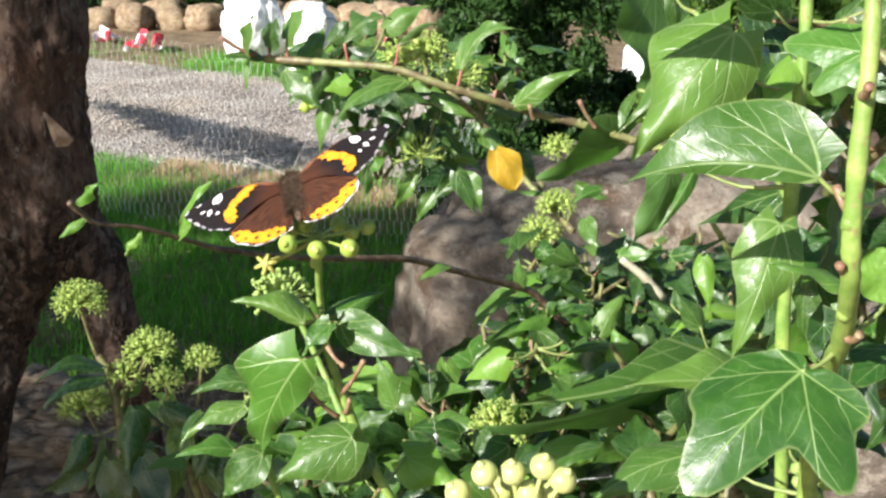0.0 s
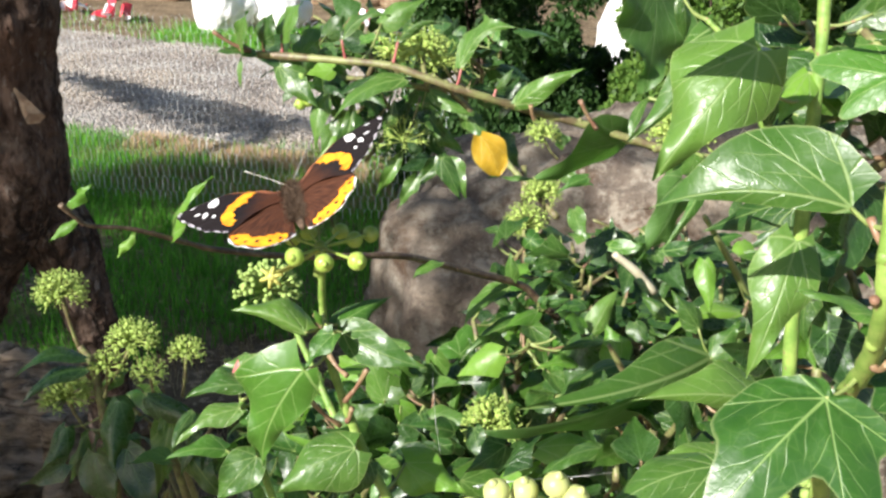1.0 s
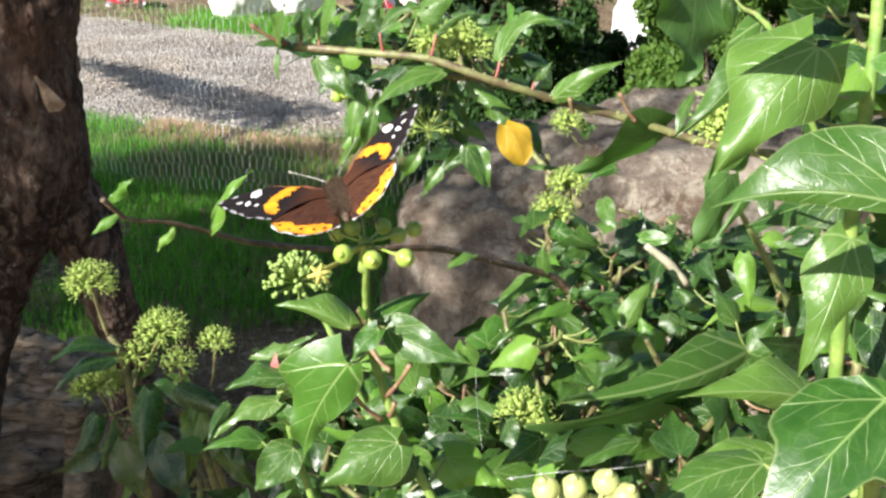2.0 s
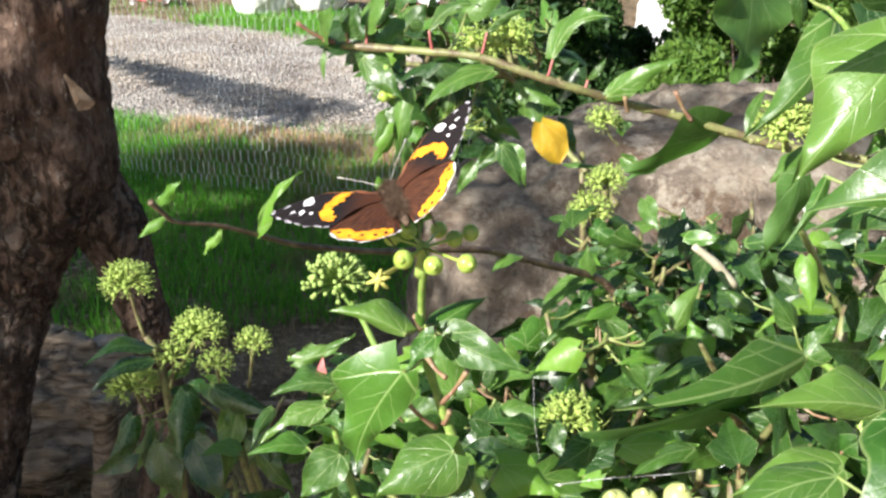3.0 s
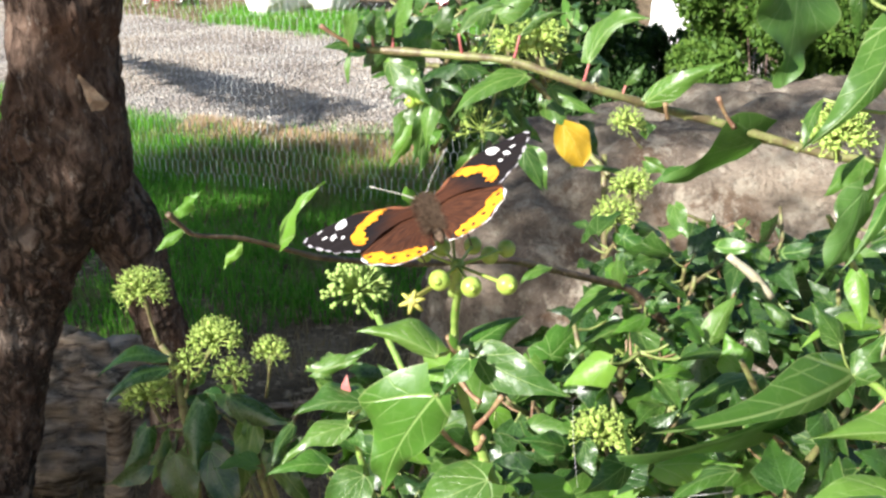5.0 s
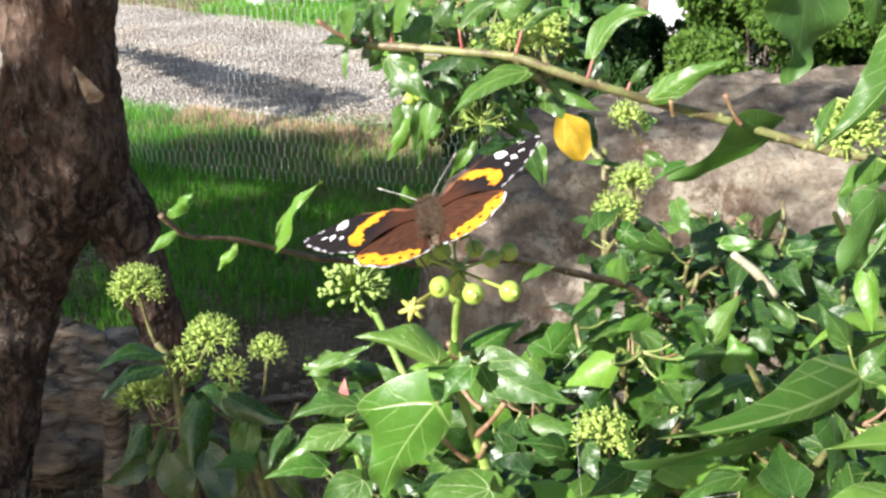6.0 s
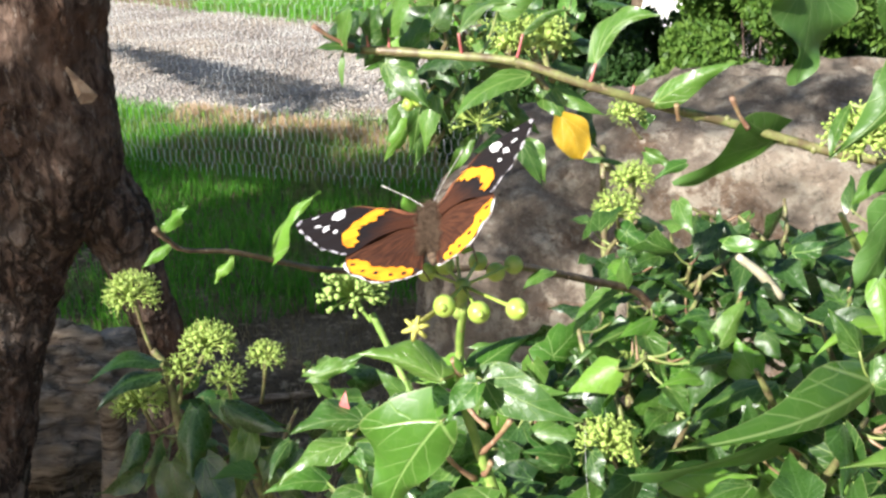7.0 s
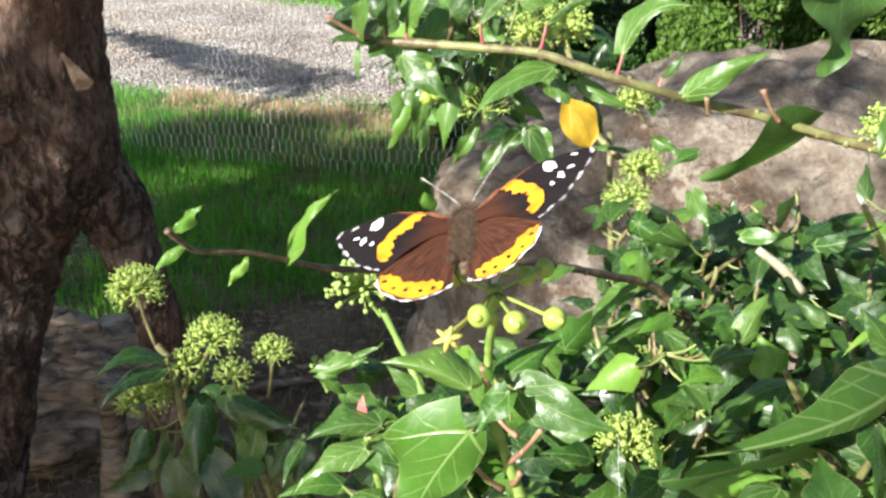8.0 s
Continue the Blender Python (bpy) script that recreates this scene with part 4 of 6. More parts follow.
        tube(bm, [(0, 0, -0.06, 0.009), (r * 0.5 * math.cos(a), r * 0.5 * math.sin(a), height * 0.3, 0.006), (r * math.cos(a), r * math.sin(a), height * 0.6, 0.003)], 6, 4)
    part("trunk", bm, M_BARK, root)
    clumps = []
    for _ in range(110):
        h = rng.random() ** 0.8 if len(clumps) > 35 else rng.random() * 0.2
        r = radius * (1 - cone * h) * math.sqrt(rng.random()) * (0.65 + 0.35 * math.sin(min(1, h * 5) * 1.57))
        a = rng.uniform(0, 6.28)
        clumps.append((r * math.cos(a), r * math.sin(a), 0.06 + h * height * 0.95, radius * rng.uniform(0.14, 0.3) * (1.1 - 0.6 * cone * h)))
    v, f = leaf_cloud(clumps, count, leaf, seed + 1, 1.3)
    heap("crown", v, f, material, root)
    return root


shrub("conifer_shrub", "dark green conical shrub behind the boulder", (0.3, 4.75, 0.0), 2.2, 0.54, 0.45, M_BUSH, 90000, 0.019, 41)
shrub("shrub", "bright green leafy shrub beside the boulder", (1.27, 4.3, 0.0), 1.7, 0.56, 0.3, M_BUSH_LIGHT, 110000, 0.017, 43)
shrub("shrub", "low dark green shrub behind the boulder", (0.98, 5.3, 0.0), 0.56, 0.36, 0.3, M_BUSH, 16000, 0.024, 47)
shrub("shrub", "dark green dense shrub behind the boulder", (2.15, 4.5, 0.0), 2.0, 0.75, 0.3, M_BUSH, 40000, 0.034, 45)
for i in range(9):
    shrub("shrub", "dark green woodland shrub beyond the stones", (-8.5 + 2.3 * i, 15.6 + 0.5 * math.sin(i * 2.2), 0.0), 3.2 + 0.5 * math.sin(i * 1.7), 1.6, 0.35, M_BUSH, 7000, 0.085, 60 + i, "shrubs at the edge of the wood")


def sack(label, foot, size, seed, turn):
    bm = bmesh.new()
    bmesh.ops.create_icosphere(bm, subdivisions=5, radius=1.0)
    for v in bm.verts:
        d = v.co.normalized()
        p = d * (1 + 0.16 * noise.fractal(d * 1.7 + Vector((seed, 0, 0)), 0.9, 2.0, 4) - 0.1 * abs(noise.noise(d * 3.4 + Vector((0, seed, 0)))))
        p.z = max(p.z, -0.75 + 0.05 * noise.noise(d * 3))
        v.co = Vector((p.x * size[0], p.y * size[1], (p.z + 0.75) * size[2]))
    ob = part("sack", bm, M_SACK)
    ob.matrix_basis = pose(*foot, 0, 0, turn)
    return tagged(ob, label, "sack")


sack("full white plastic sack standing on the path edge", (-2.12, 10.2, 0.0), (0.33, 0.3, 0.42), 1.0, 12)
sack("full white plastic sack leaning on another sack", (-1.58, 10.35, 0.0), (0.32, 0.3, 0.34), 5.0, -15)
sack("white plastic sack beyond the shrubs", (1.42, 7.3, 0.0), (0.18, 0.2, 0.45), 8.0, 20)


def barrier_tape(label, foot, length, seed, turn):
    """A crumpled strip of red and white barrier tape."""
    rng = random.Random(seed)
    root = tagged(empty("barrier_tape", foot), label, "tape")
    root.rotation_euler = (0, 0, radians(turn))
    n = 10
    z = lambda s: 0.035 + 0.025 * math.sin(s * 9 + seed) + 0.03 * math.sin(s * 31 + seed)
    for i in range(n):
        bm = bmesh.new()
        rows = []
        for j in range(5):
            s = (i + j / 4) / n
            x, y = (s - 0.5) * length + 0.05 * math.sin(s * 37), 0.12 * math.sin(s * 13 + seed)
            tilt = math.sin(s * 11 + seed) * 0.9
            rows.append([bm.verts.new((x, y + k * 0.1 * math.cos(tilt), z(s) + (k + 0.5) * 0.12 * abs(math.sin(tilt + 0.9)))) for k in (-0.5, 0, 0.5)])
        for a, b in zip(rows, rows[1:]):
            for k in range(2):
                bm.faces.new((a[k], b[k], b[k + 1], a[k + 1]))
        part("tape_stripe", bm, M_TAPE_RED if i % 2 else M_TAPE_WHITE, root)
    return root


barrier_tape("crumpled red and white barrier tape on the ground", (-4.15, 11.3, 0.02), 0.5, 1.0, 8)
barrier_tape("crumpled red and white barrier tape on the ground", (-3.45, 10.8, 0.02), 0.42, 4.0, -12)
barrier_tape("crumpled red and white barrier tape on the ground", (-0.55, 10.6, 0.02), 0.4, 6.0, 30)


# ---- wire netting ----
def netting():
    """A sagging fence of hexagonal wire netting on thin posts."""
    root = tagged(empty("wire_netting", (0, 3.95, 0)), "sagging galvanised wire netting slumped over the grass", "netting")
    mesh_w = 0.031
    bm_v, bm_f = [], []

    def point(x, z):
        sway = 0.05 * math.sin(x * 2.1) + 0.16 * (1 - min(z, 1.0)) + 0.03 * noise.noise((x * 5, z * 5, 0)) - 0.12 * max(0.0, 0.3 - z)
        return Vector((x + 0.016 * noise.noise((x * 9, z * 7, 2.0)), -0.22 * x + sway, z * 0.98 + 0.02 + 0.03 * noise.noise((x * 1.7, 3.0, z * 2))))

    def wire(a, b, r):
        k = len(bm_v)
        way = (b - a).normalized()
        u = way.cross(Vector((0, 1, 0))).normalized() * r
        v = Vector((0, r, 0))
        for p in (a, b):
            bm_v.extend([p + u, p - u * 0.5 + v, p - u * 0.5 - v])
        for i in range(3):
            j = (i + 1) % 3
            bm_f.append((k + i, k + j, k + 3 + j, k + 3 + i))

    for j in range(14):
        for i in range(60):
            x = -1.75 + (i + 0.5 * (j % 2)) * mesh_w
            z = j * 0.064
            a, b = point(x, z), point(x, z + 0.05)
            thick = 0.0017 if z < 0.32 else 0.0007
            wire(a, b, thick)
            wire(b, point(x + mesh_w / 2, z + 0.064), thick * 0.4)
            wire(b, point(x - mesh_w / 2, z + 0.064), thick * 0.4)
    heap("netting", bm_v, bm_f, M_WIRE, root)


netting()


# ---- ivy shoots ----
shoot = ivy_shoot(
    'ivy_shoot',
    'upright green ivy shoot with glossy leaves and berries',
    [(0.0277, 0.3000, 1.1809, 0.00177), (0.0130, 0.3030, 1.2089, 0.00164), (0.0062, 0.3050, 1.2248, 0.00163), (-0.0004, 0.3060, 1.2446, 0.00151), (-0.0032, 0.3060, 1.2565, 0.00140), (-0.0038, 0.3020, 1.2737, 0.00118), (-0.0027, 0.2940, 1.2891, 0.00113)],
    [
    ],
    M_STEM_PALE,
    1,
    None,
)
for row in [
    ("t", "", (-0.0090, 0.2930, 1.2540), (-0.0270, 0.3030, 1.2090), 0.0090, 0.0171, 0.05, 0.06, -14, 0, -21, 0),
    ("o", "b", (-0.0090, 0.2970, 1.2650), (-0.0330, 0.3000, 1.2710), 0.0042, 0.0093, 0.06, 0.1, -42, -3.5, 2, 0),
    ("t", "", (0.0010, 0.2900, 1.2680), (-0.0080, 0.2840, 1.2590), 0.0045, 0.0049, 0, 0.06, 14, 14, 9, 0),
    ("o", "b", (0.0030, 0.2980, 1.2650), (0.0300, 0.2880, 1.2580), 0.0076, 0.0057, 0.07, 0.08, -3.5, -21, -6, 0),
    ("t", "", (0.0010, 0.3040, 1.2650), (0.0180, 0.3180, 1.2700), 0.0064, 0.0052, 0, 0.05, -3.5, -3.5, 8, 0),
    ("o", "b", (0.0070, 0.2920, 1.2260), (-0.0180, 0.2850, 1.2130), 0.0125, 0.0117, 0.04, 0.08, -7, -8.4, -6, 0),
    ("t", "f", (0.0230, 0.3180, 1.2040), (0.0450, 0.3120, 1.1960), 0.0107, 0.0101, 0, 0.06, -7, -7, -3, 0),
    ("o", "", (0.0110, 0.3000, 1.2160), (0.0000, 0.2960, 1.2030), 0.0063, 0.0051, 0, 0.05, -7, -7, -1, 0),
    ("n", "f", (-0.0030, 0.2920, 1.2700), (-0.0050, 0.2900, 1.2760), 0.0013, 0.0013, 0, 0.05, 7, 7, 3, 0),
    ("t", "f", (-0.0050, 0.3050, 1.3010), (-0.0040, 0.3000, 1.3100), 0.0048, 0.0048, 0, 0.05, 0, 0, 0, 0),
]:
    key_leaf(shoot, *row)
berry_head(shoot, (-0.0307, -0.0060, 0.1141), [(-0.0347, -0.0330, 0.1211), (-0.0267, -0.0320, 0.1191), (-0.0177, -0.0300, 0.1191), (-0.0217, 0.0100, 0.1111), (-0.0167, 0.0130, 0.1121), (-0.0357, 0.0050, 0.1151), (-0.0267, 0.0150, 0.1121), (-0.0407, 0.0050, 0.1131)], (-0.0317, -0.0030, 0.1041), 'k', 0.68, (-0.0417, -0.0300, 0.1141))
stalk_stubs(shoot, [((-0.0249, 0.0040, 0.0559), (-0.0169, -0.0020, 0.0710)), ((-0.0266, 0.0040, 0.0465), (-0.0360, -0.0020, 0.0597)), ((-0.0298, 0.0040, 0.0728), (-0.0234, -0.0020, 0.0685)), ((-0.0312, 0.0020, 0.0834), (-0.0332, -0.0020, 0.0901)), ((-0.0241, 0.0040, 0.0483), (-0.0221, 0.0000, 0.0554))])
shoot = ivy_shoot(
    'ivy_shoot',
    'low ivy shoot with wavy green leaves',
    [(-0.0232, 0.3750, 1.1072, 0.00171), (-0.0355, 0.3720, 1.1527, 0.00163), (-0.0406, 0.3700, 1.1757, 0.00136), (-0.0440, 0.3680, 1.1946, 0.00111), (-0.0451, 0.3660, 1.2014, 0.00088)],
    [
    ],
    M_STEM,
    2,
    M_PETIOLE,
)
for row in [
    ("o", "b", (-0.0390, 0.3620, 1.2100), (-0.0650, 0.3550, 1.2090), 0.0039, 0.0113, 0.05, 0.1, -21, -3.5, 8, 0),
    ("t", "b", (-0.0450, 0.3620, 1.2000), (-0.0710, 0.3520, 1.1890), 0.0055, 0.0065, 0.05, 0.08, -21, -3.5, 15, 0),
    ("o", "b", (-0.0400, 0.3660, 1.1750), (-0.0560, 0.3580, 1.1580), 0.0084, 0.0094, 0.03, 0.08, -7, -7, -24, 0),
    ("t", "", (-0.0440, 0.3620, 1.1970), (-0.0370, 0.3560, 1.1920), 0.0035, 0.0030, 0, 0.05, 0, 0, -16, 0),
    ("o", "", (-0.0310, 0.3750, 1.2030), (-0.0180, 0.3850, 1.2110), 0.0062, 0.0051, 0, 0.05, -7, -7, -3, 0),
    ("n", "r", (-0.0460, 0.3660, 1.2080), (-0.0460, 0.3660, 1.2200), 0.0020, 0.0020, 0, 0.05, 0, 0, 2, 0),
    ("t", "", (-0.0580, 0.3900, 1.1630), (-0.0830, 0.3800, 1.1640), 0.0044, 0.0067, 0.05, 0.1, -7, -7, 8, 0),
    ("o", "", (-0.0740, 0.4000, 1.1760), (-0.0810, 0.3850, 1.1650), 0.0034, 0.0039, 0.05, 0.1, -7, -7, -22, 0),
]:
    key_leaf(shoot, *row)
shoot = ivy_shoot(
    'ivy_twig',
    'long thin brown ivy twig with small young leaves',
    [(0.1030, 0.5150, 1.1740, 0.00220), (0.0910, 0.5100, 1.1870, 0.00210), (0.0800, 0.5050, 1.1980, 0.00200), (0.0550, 0.4850, 1.2120, 0.00190), (0.0330, 0.4650, 1.2250, 0.00180), (0.0140, 0.4450, 1.2360, 0.00160), (-0.0250, 0.4120, 1.2470, 0.00140), (-0.0540, 0.3860, 1.2590, 0.00120), (-0.0650, 0.3750, 1.2660, 0.00100), (-0.0810, 0.3610, 1.2760, 0.00090), (-0.0930, 0.3500, 1.2810, 0.00080), (-0.0970, 0.3460, 1.2860, 0.00090), (-0.1000, 0.3430, 1.2910, 0.00110)],
    [
        ("nf", -0.0997, 0.3500, 1.2871, -0.0890, 0.3460, 1.2987, 0.0046, 20, 0.5),
        ("nf", -0.0975, 0.3520, 1.2823, -0.1076, 0.3480, 1.2756, 0.0039, -20, 0.4),
        ("nf", -0.0802, 0.3600, 1.2744, -0.0871, 0.3580, 1.2653, 0.0040, -10, 0.5),
    ],
    M_TWIG,
    3,
    M_PETIOLE,
)
for row in [
    ("t", "f", (-0.0690, 0.3710, 1.2700), (-0.0510, 0.3660, 1.2960), 0.0061, 0.0051, -0.05, 0.1, -17.5, 7, -3, 0),
    ("o", "", (0.0730, 0.5000, 1.1980), (0.0480, 0.4850, 1.1800), 0.0033, 0.0085, 0.06, 0.1, -21, -7, 8, 0),
    ("n", "", (0.0370, 0.4600, 1.2270), (0.0220, 0.4500, 1.2230), 0.0029, 0.0035, 0.06, 0.1, -7, -7, 5, 0),
    ("o", "f", (0.0890, 0.4950, 1.1870), (0.0700, 0.4800, 1.1840), 0.0059, 0.0052, 0, 0.06, -7, -7, -4, 0),
    ("o", "", (0.0870, 0.5050, 1.1780), (0.0470, 0.4850, 1.1600), 0.0040, 0.0060, 0.08, 0.1, -21, -7, -12, 0),
    ("o", "", (0.0750, 0.5000, 1.2020), (0.0730, 0.5000, 1.2190), 0.0052, 0.0046, 0, 0.08, -7, -7, -14, 1),
    ("o", "", (0.0870, 0.5200, 1.1850), (0.1060, 0.5300, 1.1980), 0.0063, 0.0049, 0, 0.08, -7, -7, -16, 0),
    ("o", "f", (-0.0220, 0.3800, 1.2840), (-0.0240, 0.3760, 1.2920), 0.0031, 0.0031, 0, 0.05, 0, 0, 9, 0),
]:
    key_leaf(shoot, *row)
shoot = ivy_shoot(
    'ivy_branch',
    'greenish-brown ivy branch with upright wavy leaves on red stalks',
    [(0.2109, 0.3700, 1.2954, 0.00187), (0.1789, 0.3850, 1.2959, 0.00185), (0.1556, 0.3950, 1.2977, 0.00181), (0.1323, 0.4000, 1.2998, 0.00175), (0.1116, 0.4040, 1.3045, 0.00166), (0.0898, 0.4050, 1.3104, 0.00166), (0.0697, 0.4020, 1.3156, 0.00164), (0.0517, 0.3970, 1.3215, 0.00161), (0.0347, 0.3960, 1.3265, 0.00160), (0.0139, 0.4000, 1.3325, 0.00153), (-0.0072, 0.4050, 1.3335, 0.00155), (-0.0291, 0.4120, 1.3335, 0.00158), (-0.0415, 0.4160, 1.3335, 0.00151)],
    [
    ],
    M_BRANCH,
    4,
    M_PETIOLE,
)
for row in [
    ("o", "", (-0.0480, 0.4120, 1.3360), (-0.0430, 0.4050, 1.3520), 0.0064, 0.0050, 0.04, 0.08, -17.5, 7, 5, 1),
    ("o", "", (-0.0390, 0.4130, 1.3390), (-0.0330, 0.4080, 1.3520), 0.0069, 0.0055, 0.03, 0.08, -17.5, 7, 18, 1),
    ("o", "", (-0.0310, 0.4120, 1.3420), (-0.0210, 0.4050, 1.3560), 0.0074, 0.0069, 0, 0.08, -17.5, 3.5, 6, 1),
    ("o", "", (-0.0240, 0.4170, 1.3330), (-0.0170, 0.4250, 1.3470), 0.0061, 0.0061, 0, 0.05, 0, 0, -3, 0),
    ("o", "", (-0.0060, 0.4020, 1.3420), (0.0130, 0.3950, 1.3530), 0.0072, 0.0024, -0.14, 0.12, -7, -56, -22, 1),
    ("o", "", (0.0160, 0.4000, 1.3420), (0.0330, 0.3920, 1.3520), 0.0066, 0.0028, -0.12, 0.12, -7, -56, -32, 1),
    ("o", "", (0.0410, 0.3950, 1.3330), (0.0640, 0.3880, 1.3500), 0.0080, 0.0024, -0.2, 0.15, -3.5, -56, -17, 1),
    ("n", "", (0.0550, 0.3970, 1.3250), (0.0610, 0.3950, 1.3340), 0.0017, 0.0017, 0.1, 0.15, -7, -7, 9, 1),
    ("o", "", (0.0630, 0.3970, 1.3190), (0.0890, 0.3920, 1.3350), 0.0044, 0.0053, -0.05, 0.1, -17.5, -3.5, 32, 0),
    ("o", "", (-0.0420, 0.4150, 1.3340), (-0.0580, 0.4080, 1.3350), 0.0030, 0.0030, 0.05, 0.05, -7, -7, 2, 0),
    ("n", "", (-0.0480, 0.4150, 1.3330), (-0.0490, 0.4120, 1.3200), 0.0015, 0.0013, 0, 0.05, 0, 0, 10, 0),
    ("o", "", (0.0080, 0.4300, 1.3450), (0.0260, 0.4300, 1.3560), 0.0062, 0.0062, 0, 0.08, -7, -7, 14, 0),
    ("o", "", (-0.0160, 0.4400, 1.3380), (-0.0080, 0.4400, 1.3480), 0.0053, 0.0053, 0, 0.08, -7, -7, 16, 0),
]:
    key_leaf(shoot, *row)
stalk_stubs(shoot, [((-0.2549, 0.0440, 0.0396), (-0.2689, 0.0400, 0.0476)), ((-0.1149, 0.0270, 0.0146), (-0.1229, 0.0240, 0.0266)), ((-0.1409, 0.0200, 0.0196), (-0.1429, 0.0170, 0.0256))])
shoot = ivy_shoot(
    'ivy_branch',
    'short ivy branch with hanging dark leaves under a longer branch',
    [(0.1248, 0.4100, 1.2986, 0.00110), (0.1174, 0.4080, 1.3013, 0.00109), (0.1102, 0.4060, 1.3030, 0.00108)],
    [
    ],
    M_BRANCH,
    5,
    M_PETIOLE,
)
for row in [
    ("o", "u", (0.1100, 0.4120, 1.3020), (0.0750, 0.4050, 1.2840), 0.0160, 0.0217, 0.04, 0.06, -5.6, -5.6, -95, 0),
    ("o", "", (0.0190, 0.3980, 1.3280), (-0.0090, 0.3860, 1.3140), 0.0043, 0.0067, 0.05, 0.1, -21, -3.5, 12, 0),
    ("o", "", (-0.0330, 0.4150, 1.3290), (-0.0160, 0.4050, 1.3140), 0.0075, 0.0055, 0, 0.08, -7, -7, 14, 0),
    ("o", "", (-0.0150, 0.4150, 1.3170), (-0.0190, 0.4100, 1.2950), 0.0046, 0.0051, 0, 0.08, -7, -7, 5, 0),
    ("o", "", (0.0290, 0.4150, 1.3200), (0.0480, 0.4100, 1.3110), 0.0035, 0.0035, 0.06, 0.1, -14, -7, 9, 0),
    ("o", "", (-0.0280, 0.4250, 1.3200), (-0.0330, 0.4200, 1.3120), 0.0036, 0.0026, 0, 0.1, -7, -7, 4, 0),
]:
    key_leaf(shoot, *row)
umbel(shoot, (-0.0865, 0.4500, -0.0349), 0.0208, 's', 34, (-0.0664, 0.4900, -0.0669), random.Random(1003), (0, 0, 1), 1.1)
umbel(shoot, (-0.1133, 0.4500, -0.0371), 0.0142, 's', 22, (-0.0813, 0.4900, -0.0671), random.Random(950), (0, 0, 1), 1.1)
umbel(shoot, (-0.0998, 0.0200, 0.0374), 0.0071, 's', 24, (-0.0968, 0.0000, 0.0254), random.Random(1701), (0, 0, 1), 1)
umbel(shoot, (-0.1118, 0.0250, 0.0344), 0.0043, 's', 11, (-0.1088, 0.0000, 0.0304), random.Random(1702), (0, 0, 1), 1)
umbel(shoot, (-0.1468, 0.0050, 0.0164), 0.0032, 'k', 4, (-0.1478, 0.0000, 0.0284), random.Random(1703), (0, 0, 1), 0.6)
shoot = ivy_shoot(
    'ivy_branch',
    'ivy branch behind with one ripe yellow leaf and dark hanging leaves',
    [(0.1461, 0.8600, 1.1205, 0.00300), (0.1222, 0.9000, 1.1381, 0.00311), (0.0884, 0.9200, 1.1706, 0.00314), (0.0605, 0.9200, 1.2098, 0.00309), (0.0284, 0.9100, 1.2394, 0.00303)],
    [
        ("o", 0.0462, 0.8500, 1.1730, 0.0616, 0.8400, 1.1419, 0.0194, -10, 0.4),
        ("o", 0.0420, 0.9000, 1.1633, 0.0048, 0.8900, 1.1279, 0.0155, -20, 0.6),
        ("o", 0.0607, 0.9200, 1.2072, 0.0888, 0.9100, 1.1679, 0.0197, 0, 0.4),
        ("o", 0.0962, 0.9500, 1.1713, 0.1154, 0.9500, 1.1398, 0.0304, 0, 0.3),
        ("o", 0.1436, 0.8800, 1.1871, 0.1572, 0.8800, 1.1899, 0.0179, 20, 0.3),
        ("o", 0.1265, 0.8800, 1.1506, 0.0813, 0.8800, 1.1497, 0.0091, 30, 0.3),
        ("o", 0.0155, 0.8800, 1.1483, -0.0001, 0.8800, 1.1186, 0.0143, -20, 0.5),
        ("o", 0.1474, 0.8600, 1.1646, 0.1757, 0.8500, 1.1554, 0.0127, 40, 0.5),
    ],
    M_BRANCH,
    6,
    None,
)
for row in [
    ("r", "y", (0.0720, 0.8380, 1.2000), (0.0900, 0.8250, 1.1690), 0.0160, 0.0165, -0.02, 0.08, -14, -14, -18, 0),
    ("o", "", (0.0380, 0.8000, 1.1900), (0.0560, 0.7900, 1.1550), 0.0092, 0.0092, 0, 0.06, 0, 0, -17, 0),
]:
    key_leaf(shoot, *row)
umbel(shoot, (-0.1416, 0.0200, 0.0691), 0.0210, 's', 22, (-0.1273, 0.0400, 0.1005), random.Random(1070), (0, 0, 1), 1)
umbel(shoot, (-0.0161, 0.0150, 0.0755), 0.0112, 's', 20, (-0.0001, 0.0200, 0.0495), random.Random(1325), (0, 0, 1), 1.3)
umbel(shoot, (-0.0281, -0.1150, 0.0595), 0.0123, 's', 30, (-0.0191, -0.0900, 0.0245), random.Random(1422), (0, 0, 1), 1.1)
umbel(shoot, (-0.0421, -0.1340, 0.0405), 0.0147, 's', 40, (-0.0251, -0.1000, -0.0015), random.Random(1454), (0, 0, 1), 1.1)
